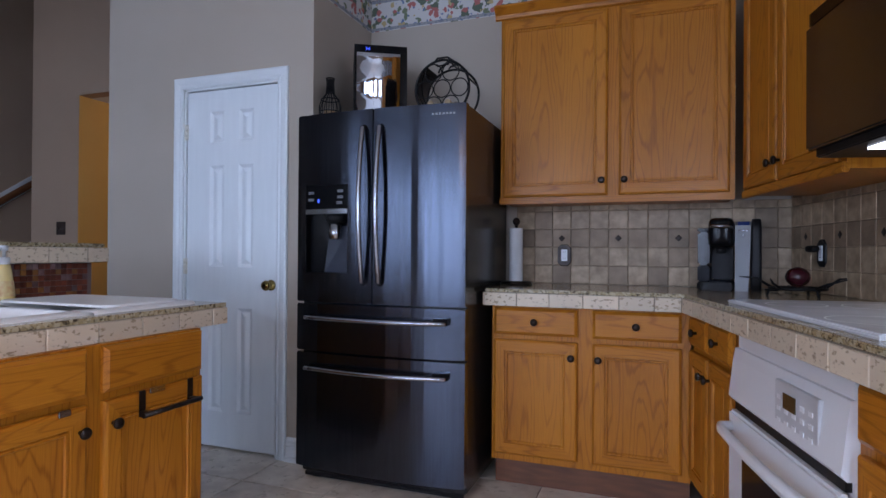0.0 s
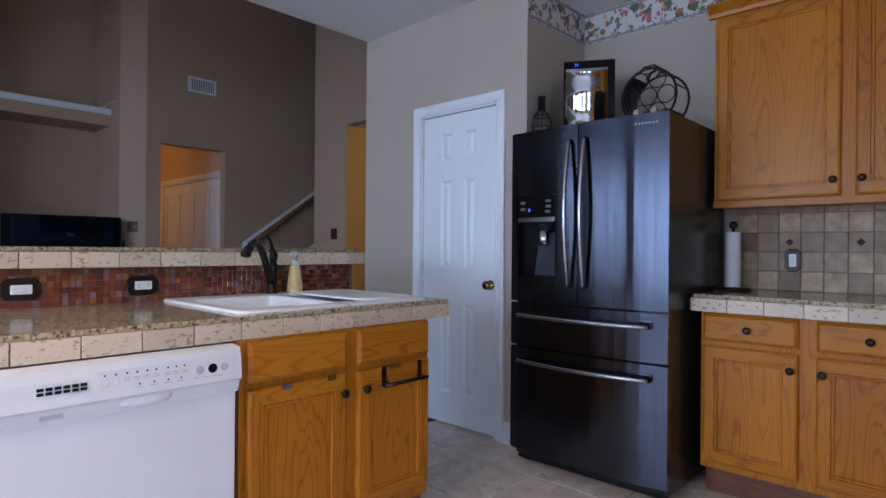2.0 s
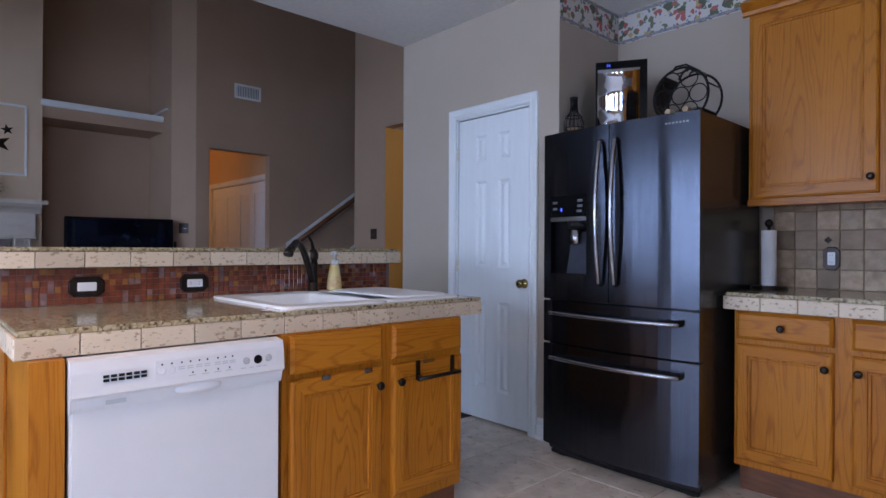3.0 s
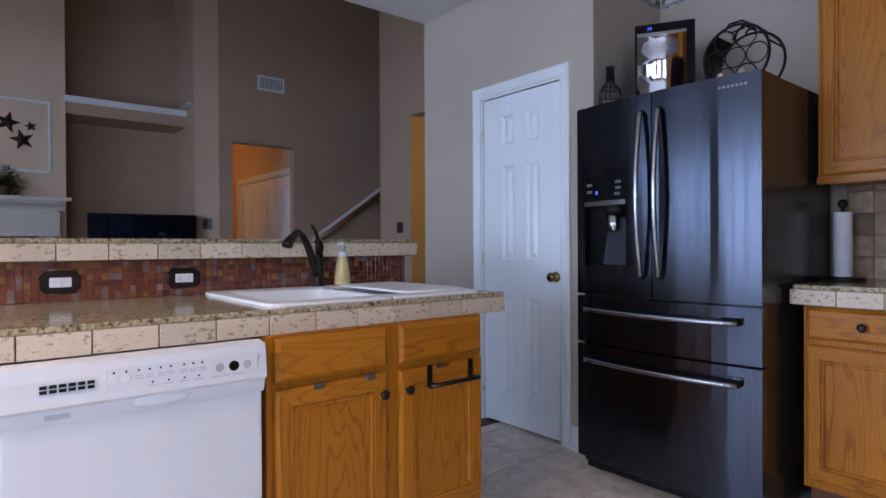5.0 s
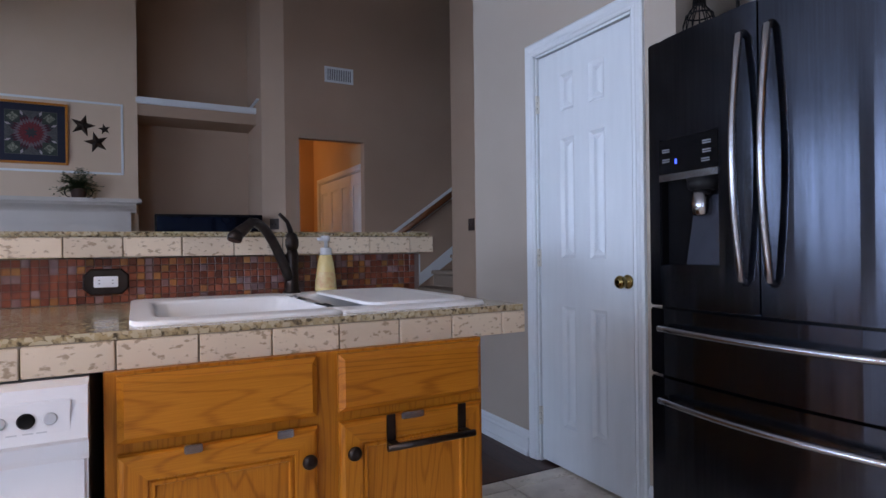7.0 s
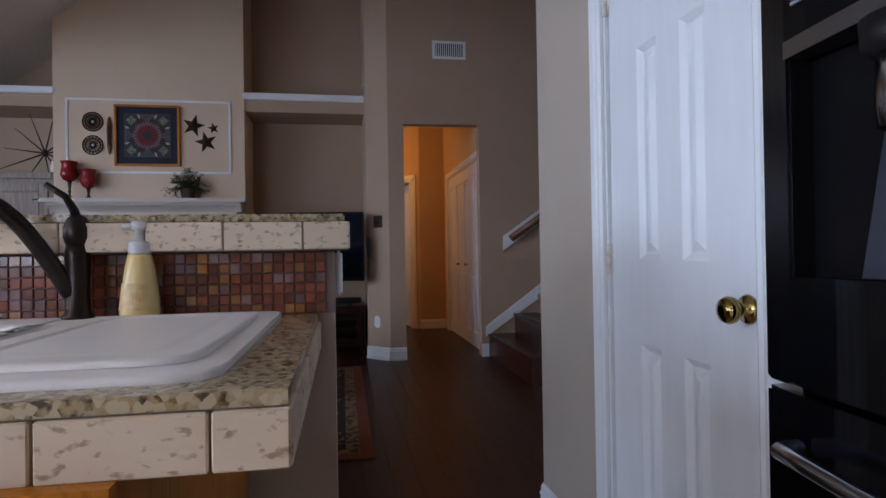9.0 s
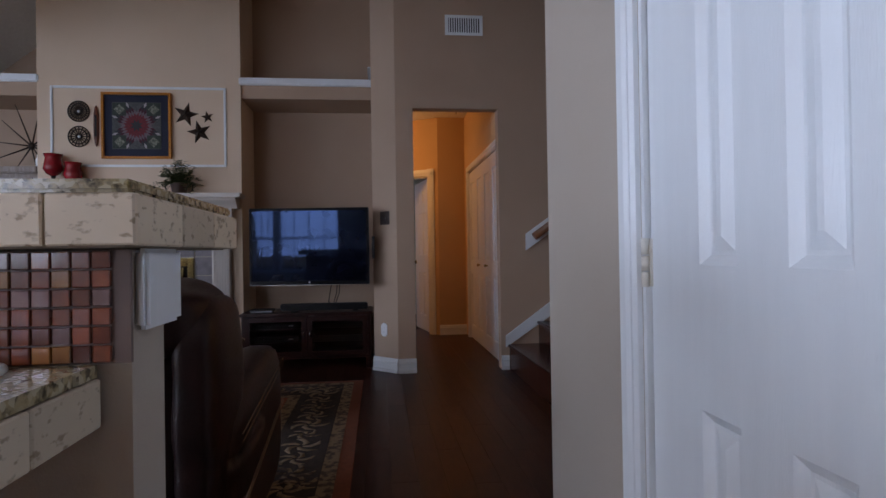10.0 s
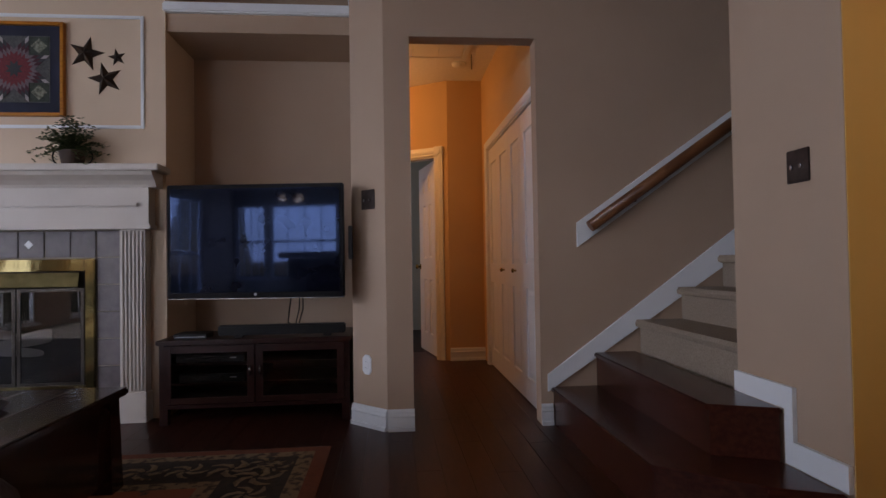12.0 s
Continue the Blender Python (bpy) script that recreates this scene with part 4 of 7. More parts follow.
def dishwasher():
    t = thing("dishwasher", "white built-in dishwasher with push-button panel", "dishwasher", (CF + 0.012, 0.132, 0), 90)
    w = 0.61
    part("body", box(B(), 0.004, w - 0.004, 0.03, 0.60, 0.10, 0.832), WHITEAPP, t)
    part("door", box(B(), 0.002, w - 0.002, 0.006, 0.04, 0.115, 0.700, 0.006), WHITEAPP, t)
    b = B()
    extrude_x(b, [(0.035, 0.690), (0.0, 0.692), (-0.006, 0.705), (-0.012, 0.728), (-0.026, 0.738), (-0.020, 0.800), (-0.012, 0.832), (0.035, 0.838)], 0.0, w)
    p = part("control_panel", b, WHITEAPP, t)
    b = B()
    for k in range(6):
        for r in (0, 1):
            box(b, 0.075 + k * 0.019, 0.075 + k * 0.019 + 0.014, -0.0275, -0.020, 0.772 + r * 0.011, 0.779 + r * 0.011)
    part("vent", b, BLACK, p, "dark vent slots")
    part("label_panel", box(B(), 0.205, 0.585, -0.0245, -0.018, 0.748, 0.812, 0.002), WHITEAPP, p)
    for k in range(2):
        part("button", lathe(B(), [(0.011, 0), (0.011, -0.0012), (0.009, -0.0018)], (0.225 + k * 0.027, -0.0245, 0.782), 16, "y"), WHITEAPP, p)
    for k, x in enumerate((0.225, 0.252, 0.280, 0.305, 0.331, 0.355, 0.387, 0.410, 0.433)):
        part("lamp", box(B(), x - 0.0022, x + 0.0022, -0.0256, -0.022, 0.798, 0.803), BLACK, p, "tiny dark indicator")
        b = B()
        for z in (0.786, 0.780):
            box(b, x - 0.009, x + 0.009, -0.0251, -0.022, z, z + 0.0022)
        part("marking", b, PALEMARK, p)
    for x in (0.312, 0.350, 0.388, 0.424):
        part("lamp", box(B(), x - 0.002, x + 0.002, -0.0256, -0.022, 0.764, 0.769), BLACK, p)
        part("marking", box(B(), x - 0.012, x + 0.010, -0.0251, -0.022, 0.757, 0.7592), PALEMARK, p)
    for x in (0.468, 0.496, 0.52, 0.54):
        part("marking", box(B(), x - 0.008, x + 0.008, -0.0251, -0.022, 0.756, 0.7582), PALEMARK, p)
    part("scoop", cushion(B(), 0.265, 0.405, -0.020, 0.004, 0.700, 0.735, n=4, m=2.4), WHITEAPP, p, "shallow hand scoop", smooth=True)
    for x, r, m in ((0.478, 0.011, PALEMARK), (0.517, 0.014, BLACKGLOSS), (0.553, 0.011, PALEMARK)):
        b = B()
        lathe(b, [(r, 0), (r, -0.002), (r * 0.8, -0.003)], (x, -0.0245, 0.780), 18, "y")
        part("button", b, m, p)
    part("badge", box(B(), 0.085, 0.135, -0.0105, 0.0, 0.706, 0.718), PALEMARK, t, "small grey maker's badge")
    part("kick_plate", box(B(), 0.004, w - 0.004, 0.06, 0.09, 0.0, 0.10), WHITEAPP, t)


dishwasher()


def ray_hit(cx, cy, a, x0, x1, y0, y1, r):
    """Where a ray from a point inside meets a rectangle whose corners (by side, y0 and y1) are rounded by r."""
    lo, hi = 0.0, 2.0
    for _ in range(30):
        d = (lo + hi) / 2
        x, y = cx + d * math.cos(a), cy + d * math.sin(a)
        rr = r[0] if y < (y0 + y1) / 2 else r[1]
        ex, ey = max(x0 + rr - x, x - x1 + rr, 0), max(y0 + rr - y, y - y1 + rr, 0)
        if x0 <= x <= x1 and y0 <= y <= y1 and (rr == 0 or ex * ex + ey * ey <= rr * rr):
            lo = d
        else:
            hi = d
    return cx + lo * math.cos(a), cy + lo * math.sin(a)


def dish(bm, loops, centre, close=True, n=72):
    """Rounded rectangles (x0, x1, y0, y1, z, corner radii) joined one to the next."""
    cx, cy = centre
    an = {round(k * 2 * math.pi / n, 5) for k in range(n)}
    q = loops[0]
    an |= {round(math.atan2(y - cy, x - cx) % (2 * math.pi), 5) for x in q[:2] for y in q[2:4]}
    rows = []
    for x0, x1, y0, y1, z, r in loops:
        rows.append([bm.verts.new((*ray_hit(cx, cy, a, x0, x1, y0, y1, r), z)) for a in sorted(an)])
    m = len(rows[0])
    for p, q in zip(rows, rows[1:]):
        for k in range(m):
            bm.faces.new((p[k], p[(k + 1) % m], q[(k + 1) % m], q[k])).smooth = True
    if close:
        bm.faces.new(rows[-1])
    return bm


def sink():
    t = thing("sink", "white double-bowl enamel drop-in sink", "sink", (-2.078, 0.815, PZ))
    L, D, M = 0.885, 0.682, 0.46
    for x0, x1, y0, y1, s0, s1, ra in ((0.135, 0.610, 0.05, 0.445, -0.006, M, (0.045, 0.0)), (0.135, 0.610, 0.475, 0.835, M, L + 0.006, (0.0, 0.045))):
        e0, e1 = (0.0, 1.0) if s0 > 0 else (1.0, 0.0)
        rim = [(-0.006, D + 0.006, s0, s1, 0.0, ra)]
        for inset, z in ((0.0, 0.003), (0.002, 0.007), (0.006, 0.0095), (0.012, 0.0105), (0.015, 0.0105)):
            rim.append((-0.006 + inset, D + 0.006 - inset, s0 + inset * e1, s1 - inset * e0, z, ra))
        for o, z in ((0.016, 0.0105), (0.012, 0.0105), (0.005, 0.0095), (0.0, 0.006), (-0.004, 0.0), (-0.022, -0.055), (-0.05, -0.062)):
            rim.append((x0 - o, x1 + o, y0 - o, y1 + o, z, (0.05, 0.05)))
        part("bowl", dish(B(), rim, ((x0 + x1) / 2, (y0 + y1) / 2)), SINKWHITE, t)
        part("drain", lathe(B(), [(0.04, -0.0615), (0.038, -0.057), (0.01, -0.059)], ((x0 + x1) / 2, (y0 + y1) / 2, 0), 20), CHROME, t)
    c = thing("cutting_board", "white plastic cutting board laid over the sink bowl", "cutting board", (-2.078, 0.815, PZ))
    bx = (0.10, 0.640, 0.545, 0.858)
    steps = ((0.0, 0.0110), (0.0, 0.0165), (0.002, 0.0185), (0.006, 0.0195), (0.009, 0.0195), (0.037, 0.0195), (0.040, 0.0195), (0.044, 0.0172), (0.052, 0.0168), (0.060, 0.0185), (0.063, 0.0185), (0.066, 0.0185))
    b = dish(B(), [(bx[0] + i, bx[1] - i, bx[2] + i, bx[3] - i, z, (0.05 - i * 0.3, 0.05 - i * 0.3)) for i, z in steps], (0.37, 0.70))
    part("board", b, SINKWHITE, c)


sink()


def faucet():
    t = thing("faucet", "oil-rubbed bronze single-lever kitchen faucet", "faucet", (-2.04, 1.304, PZ + 0.0106))
    part("body", lathe(B(), [(0.030, 0), (0.030, 0.006), (0.024, 0.012), (0.022, 0.06), (0.024, 0.13), (0.021, 0.15)]), BRONZE, t)
    d = Vector((0.55, -0.83, 0)).normalized()
    pts, rad = [], []
    for k in range(13):
        a = k / 12
        pts.append(d * (0.012 + 0.225 * a) + Vector((0, 0, 0.05 + 0.19 * math.sin(min(1.0, a * 1.25) * math.pi * 0.56) - 0.035 * max(0, a - 0.75) * 4)))
        rad.append(0.017 - 0.002 * a if a < 0.75 else 0.016 + 0.004 * (a - 0.75) * 4)
    part("spout", tube(B(), pts, rad, 14), BRONZE, t)
    e = pts[-1]
    part("spray_head", tube(B(), [e, e + d * 0.012 + Vector((0, 0, -0.012)), e + d * 0.016 + Vector((0, 0, -0.022))], [0.020, 0.024, 0.021], 16), BRONZE, t)
    part("handle_hub", lathe(B(), [(0.021, 0.150), (0.026, 0.165), (0.026, 0.185), (0.018, 0.205), (0.008, 0.212)]), BRONZE, t)
    part("lever", tube(B(), [(0, 0, 0.200), d * 0.006 + Vector((0, 0, 0.222)), d * 0.020 + Vector((0, 0, 0.248)), d * 0.055 + Vector((0, 0, 0.272))], [0.010, 0.009, 0.007, 0.006], 10), BRONZE, t)


faucet()


def soap_bottle():
    t = thing("soap_bottle", "yellow foaming hand soap bottle with clear pump", "soap bottle", (-2.035, 1.424, PZ + 0.0107))
    part("bottle", lathe(B(), [(0.036, 0.0), (0.039, 0.008), (0.037, 0.04), (0.029, 0.10), (0.024, 0.125), (0.022, 0.13)], n=28), SOAP, t)
    part("collar", lathe(B(), [(0.0215, 0.1302), (0.022, 0.133), (0.022, 0.152), (0.019, 0.156)]), PUMP, t, "frosted white pump collar")
    part("pump", lathe(B(), [(0.009, 0.156), (0.009, 0.178), (0.016, 0.181), (0.016, 0.196), (0.012, 0.199)]), PUMP, t)
    part("nozzle", tube(B(), [(0, 0, 0.188), (0.014, -0.03, 0.186)], [0.008, 0.006], 10), PUMP, t)
    b = B()
    tb = [(0.0396, 0.015), (0.0340, 0.070)]
    for k in range(12):
        a0 = math.radians(-75 + k * 10)
        a1 = a0 + math.radians(10)
        vs = [b.verts.new((r * math.cos(a), r * math.sin(a), z)) for a, (r, z) in ((a0, tb[0]), (a1, tb[0]), (a1, tb[1]), (a0, tb[1]))]
        b.faces.new(vs)
    part("sticker", b, STICKER, t, "peach fruit-printed sticker")


SOAP = material("yellow_liquid_soap", (0.80, 0.64, 0.30), 0.2, second=(0.76, 0.57, 0.22), scale=6, coat=0.5)
PUMP = material("frosted_pump_plastic", (0.72, 0.74, 0.76), 0.25)
STICKER = material("peach_sticker", (0.62, 0.36, 0.16), 0.4, second=(0.70, 0.55, 0.25), scale=60)
soap_bottle()


def towel_bar():
    t = thing("towel_bar", "dark bronze over-door towel bar on a cabinet door", "towel bar", (CF, 1.328, 0.60), 90)
    w = 0.222
    for x in (0.028, w):
        b = B()
        box(b, x - 0.011, x + 0.011, -0.006, -0.003, 0.02, 0.082)
        box(b, x - 0.011, x + 0.011, -0.030, -0.003, 0.004, 0.02)
        part("strap", b, BRONZE, t)
    part("bar", tube(B(), [(0.008, -0.032, 0.012), (w + 0.022, -0.032, 0.012)], 0.008, 12), BRONZE, t)
    part("clip", box(B(), 0.055, 0.115, -0.008, -0.001, 0.066, 0.082, 0.002), CHROME, t, "bright metal child-lock clip")


towel_bar()
for y in (0.905, 1.09):
    c = thing("door_clip", "small bright metal clip on a cabinet door", "clip", (CF, y, 0.664), 90, group="clips on the sink cabinet door")
    part("plate", box(B(), 0, 0.035, -0.008, -0.001, 0.002, 0.020, 0.002), CHROME, c)


def outlet(label, at, rz, wide, tilt=0, kind="rocker", plate=None, face=None):
    """A dark cover plate with clipped corners and a pale device in it, facing -y; wide: the plate lies on its side."""
    t = thing("outlet", label, "outlet", at, rz)
    W_, H_ = (0.125, 0.080) if wide else (0.076, 0.120)
    c = 0.02
    b = B()
    o = [(-W_ / 2 + c, -H_ / 2), (W_ / 2 - c, -H_ / 2), (W_ / 2, -H_ / 2 + c), (W_ / 2, H_ / 2 - c), (W_ / 2 - c, H_ / 2), (-W_ / 2 + c, H_ / 2), (-W_ / 2, H_ / 2 - c), (-W_ / 2, -H_ / 2 + c)]
    f, k = [b.verts.new((x, -0.007, z)) for x, z in [(x * 0.93, z * 0.93) for x, z in o]], [b.verts.new((x, 0.0, z)) for x, z in o]
    b.faces.new(f)
    b.faces.new(k[::-1])
    for i in range(8):
        b.faces.new((f[i], k[i], k[(i + 1) % 8], f[(i + 1) % 8]))
    part("cover_plate", b, plate or BRONZE, t)
    w, h = (0.066, 0.034) if wide else (0.034, 0.066)
    d = part("device", box(B(), -w / 2, w / 2, -0.010, -0.004, -h / 2, h / 2, 0.002), face or WHITEAPP, t, "white device face")
    if kind == "socket":
        for s in (-0.018, 0.018):
            for q in (-0.005, 0.005):
                x, z = (s, q) if wide else (q, s)
                part("slot", box(B(), x - 0.0025, x + 0.0025, -0.0106, -0.009, z - 0.001, z + 0.001) if wide else box(B(), x - 0.001, x + 0.001, -0.0106, -0.009, z - 0.0025, z + 0.0025), BLACK, d)
    else:
        part("rocker", box(B(), -w / 2 + 0.004, 0.002 if wide else w / 2 - 0.004, -0.0125, -0.009, -h / 2 + 0.004, h / 2 - 0.004 if wide else 0.0, 0.001), face or WHITEAPP, d)
    return t


outlet("white double socket in a clipped bronze plate on the mosaic", (MW + 0.002, 0.742, 0.985), 90, True, kind="socket")
outlet("white rocker switch in a clipped bronze plate on the mosaic", (MW + 0.002, 0.33, 0.985), 90, True)
outlet("white double socket in a clipped bronze plate on stone tiles", (-0.29, BY - 0.012, 1.102), 0, False, kind="socket")
t = outlet("black plug in a socket on stone tiles", on_run(-0.18, 0.622, 1.12), -78.7, False, kind="socket", plate=BLACK)
part("plug", cushion(B(), -0.062, 0.012, -0.052, -0.0108, 0.004, 0.034, n=4, m=3.0), BLACK, t, "black right-angled plug", smooth=True)


def wall_oven():
    t = thing("wall_oven", "white under-counter wall oven with keypad panel", "oven", on_run(0.512, 0.048, -0.020), -78.7)
    w = 0.70
    part("body", box(B(), 0.0, w, 0.01, 0.55, 0.10, 0.872), WHITEAPP, t)
    b = B()
    extrude_x(b, [(0.02, 0.655), (-0.008, 0.655), (-0.020, 0.668), (-0.006, 0.79), (0.0, 0.825), (0.02, 0.828)], -0.006, w + 0.006)
    p = part("control_panel", b, WHITEAPP, t)
    part("panel_inset", box(B(), 0.36, 0.60, -0.017, 0.0, 0.685, 0.80, 0.002), OVENGREY, p, "pale grey keypad area")
    part("display", box(B(), 0.415, 0.485, -0.0195, -0.01, 0.735, 0.775), OVENDISP, p, "dark amber clock display")
    for r in range(3):
        for c in range(5):
            if not (r == 2 and c in (1, 2)):
                part("key", box(B(), 0.375 + c * 0.045, 0.395 + c * 0.045, -0.0185, -0.012, 0.692 + r * 0.03, 0.704 + r * 0.03), WHITEAPP, p)
    part("vent", box(B(), 0.01, w - 0.01, -0.004, 0.02, 0.628, 0.652), BLACK, t, "dark ribbed vent strip")
    d = part("door", box(B(), 0.0, w, -0.022, 0.008, 0.115, 0.625, 0.008), WHITEAPP, t)
    part("window_glass", box(B(), 0.13, w - 0.13, -0.0235, -0.02, 0.22, 0.50), BLACKGLOSS, d)
    pts = [(0.03, -0.02, 0.575), (0.035, -0.055, 0.575)] + [(0.08 + 0.54 * k / 8, -0.066 - 0.010 * math.sin(math.pi * k / 8), 0.575) for k in range(9)] + [(w - 0.035, -0.055, 0.575), (w - 0.03, -0.02, 0.575)]
    part("handle", tube(B(), pts, 0.016, 12), WHITEAPP, d, "thick white bar")


OVENGREY = material("pale_grey_panel", (0.62, 0.63, 0.65), 0.4)
OVENDISP = material("dark_amber_display", (0.06, 0.045, 0.02), 0.2)
wall_oven()


def cooktop():
    t = thing("cooktop", "white glass electric cooktop with ring markings", "cooktop", on_run(0.40, 0.055, KZ), -78.7)
    part("frame", box(B(), 0, 0.90, 0, 0.52, 0.0, 0.010, 0.004), WHITEAPP, t)
    p = part("glass", box(B(), 0.012, 0.888, 0.012, 0.508, 0.002, 0.0125), WHITEGLASS, t)
    for x, y, r in ((0.20, 0.14, 0.085), (0.24, 0.37, 0.11), (0.64, 0.14, 0.11), (0.66, 0.38, 0.085)):
        b = B()
        n = 40
        ro, ri = r, r - 0.004
        a = [b.verts.new((x + ro * math.cos(k * 2 * math.pi / n), y + ro * math.sin(k * 2 * math.pi / n), 0.0129)) for k in range(n)]
        c = [b.verts.new((x + ri * math.cos(k * 2 * math.pi / n), y + ri * math.sin(k * 2 * math.pi / n), 0.0129)) for k in range(n)]
        for k in range(n):
            b.faces.new((a[k], a[(k + 1) % n], c[(k + 1) % n], c[k]))
        part("ring_mark", b, PALEMARK, p)


WHITEGLASS = material("white_ceramic_glass", (0.82, 0.83, 0.86), 0.10)
cooktop()


MICROGLOSS = material("gloss_brown_black_glass", (0.014, 0.011, 0.010), 0.10)


def microwave():
    t = thing("microwave", "black over-the-range microwave with keypad", "microwave", on_run(0.645, 0.20, 1.405), -78.7)
    w, h = 0.76, 0.44
    part("body", box(B(), 0, w, 0.03, 0.42, 0.0, h, 0.004), BLACK, t)
    d = part("door", box(B(), 0.002, 0.55, 0.0, 0.03, 0.02, h - 0.05, 0.006), MICROGLOSS, t)
    part("handle", tube(B(), [(0.52, 0.0, 0.05), (0.52, -0.035, 0.07), (0.52, -0.035, 0.34), (0.52, 0.0, 0.36)], 0.010, 10), MICROGLOSS, d)
    p = part("keypad", box(B(), 0.556, w - 0.002, 0.0, 0.03, 0.02, h - 0.05, 0.004), MICROGLOSS, t)
    for r in range(7):
        for c in range(3):
            part("key", box(B(), 0.58 + c * 0.055, 0.615 + c * 0.055, -0.0012, 0.01, 0.05 + r * 0.036, 0.068 + r * 0.036), GREYMARK, p)
    b = B()
    for k in range(8):
        box(b, 0.01, w - 0.01, 0.006, 0.02, h - 0.045 + k * 0.005, h - 0.0425 + k * 0.005)
    part("vent_grille", b, MICROGLOSS, t)
    part("lamp_lens", box(B(), 0.18, 0.30, 0.08, 0.16, -0.006, 0.0), COOKLAMP, t, "lit lamp lens")


COOKLAMP = glow("cooktop_lamp_glass", (0.75, 0.88, 1.0), 6.0)
microwave()
_q = on_run(0.885, 0.32, 1.385)
area("microwave_lamp", _q, (_q[0], _q[1], 0.9), 0.10, 0.07, 0.8, (0.75, 0.88, 1.0))


def paper_towel():
    t = thing("paper_towel_holder", "white paper towel roll on a dark upright holder", "paper towel", (-0.515, 3.05, KZ))
    part("base", lathe(B(), [(0.085, 0), (0.085, 0.010), (0.078, 0.016), (0.02, 0.018)], n=28), BRONZE, t)
    part("rod", tube(B(), [(0, 0, 0.016), (0, 0, 0.32)], 0.008, 10), BRONZE, t)
    part("finial", lathe(B(), [(0.008, 0.315), (0.018, 0.325), (0.021, 0.338), (0.014, 0.352), (0.004, 0.357)], n=16), BRONZE, t)
    part("roll", lathe(B(), [(0.012, 0.0185), (0.035, 0.0185), (0.036, 0.022), (0.036, 0.296), (0.035, 0.30), (0.012, 0.30)], n=28), PAPER, t, "white quilted paper roll")


PAPER = material("white_paper_towel", (0.78, 0.78, 0.79), 0.85, bump=0.6, bscale=120)
paper_towel()


def coffee_maker():
    t = thing("coffee_maker", "black and silver single-cup coffee maker", "coffee maker", (0.365, 2.95, KZ), -8)
    part("base", prism(B(), [(0.0, 0.02), (0.02, 0.0), (0.15, 0.0), (0.155, 0.27), (0.0, 0.27)], 0.0, 0.038, 0.006), BLACK, t)
    part("drip_tray", lathe(B(), [(0.052, 0.038), (0.052, 0.046), (0.046, 0.049), (0.01, 0.047)], (0.095, 0.06, 0), 24), TANK, t)
    part("water_tank", box(B(), 0.0, 0.052, 0.05, 0.26, 0.115, 0.275, 0.010), TANKTOP, t, "clear grey water tank")
    part("tank_base", box(B(), 0.0, 0.052, 0.05, 0.26, 0.039, 0.114, 0.006), TANK, t)
    part("tank_lid", box(B(), -0.002, 0.054, 0.045, 0.262, 0.2755, 0.290, 0.005), BLACKGLOSS, t)
    part("back_body", box(B(), 0.055, 0.150, 0.13, 0.27, 0.039, 0.290, 0.010), BLACK, t)
    part("brew_head", cushion(B(), 0.046, 0.158, -0.012, 0.20, 0.195, 0.338, n=7, m=5.0), BLACKGLOSS, t, "domed gloss black brew head", smooth=True)
    part("handle", tube(B(), [(0.056, 0.0, 0.29), (0.070, -0.022, 0.296), (0.130, -0.022, 0.296), (0.146, 0.0, 0.29)], 0.008, 10), CHROME, t, "chrome lift handle")
    part("nozzle", lathe(B(), [(0.024, 0.1945), (0.020, 0.175), (0.012, 0.172)], (0.10, 0.05, 0), 18), BLACK, t)
    b = extrude_x(B(), [(0.006, 0.0), (0.10, 0.0), (0.10, 0.318), (0.050, 0.318), (0.030, 0.300)], 0.160, 0.226)
    for v in b.verts:
        if v.co.z < 0.1 and v.co.x > 0.2:
            v.co.x -= 0.012
    p = part("front_strip", b, SILVER, t, "brushed silver control column")
    part("display", extrude_x(B(), [(0.0285, 0.3005), (0.0485, 0.3185), (0.055, 0.3195), (0.055, 0.30)], 0.170, 0.218), DISPLAY, p, "small blue display")
    for x, z in ((0.178, 0.276), (0.193, 0.276), (0.208, 0.276), (0.193, 0.255)):
        part("button", lathe(B(), [(0.005, 0.0), (0.005, -0.003), (0.003, -0.004)], (x, 0.0085 + z * 0.066, z), 12, "y"), CHROME, p)
    part("side_body", cushion(B(), 0.222, 0.268, 0.012, 0.27, -0.012, 0.332, n=7, m=8.0), BLACK, t, smooth=True)


SILVER = material("satin_silver_plastic", (0.17, 0.17, 0.175), 0.4, 0.3)
TANKTOP = material("grey_clear_plastic", (0.025, 0.028, 0.034), 0.2)
DISPLAY = material("blue_display_glass", (0.02, 0.05, 0.22), 0.15)
TANK = material("smoked_clear_plastic", (0.014, 0.016, 0.022), 0.25)
TANK.node_tree.nodes["Principled BSDF"].inputs["Specular IOR Level"].default_value = 0.08
coffee_maker()
b = B()
tube(b, [(0.66, 3.02, KZ + 0.006), (0.70, 2.98, KZ + 0.006), (0.74, 2.94, KZ + 0.03), (0.78, 2.97, KZ + 0.012), (0.74, 3.02, KZ + 0.006), (0.80, 3.0, KZ + 0.02), (0.86, 2.95, KZ + 0.006), (0.905, 2.92, KZ + 0.06), (0.92, 2.88, KZ + 0.17), (0.935, 2.86, KZ + 0.185)], 0.0045, 8)
solid("power_cord", b, BLACK, "black appliance cord looped on the worktop", "cord", kind="")


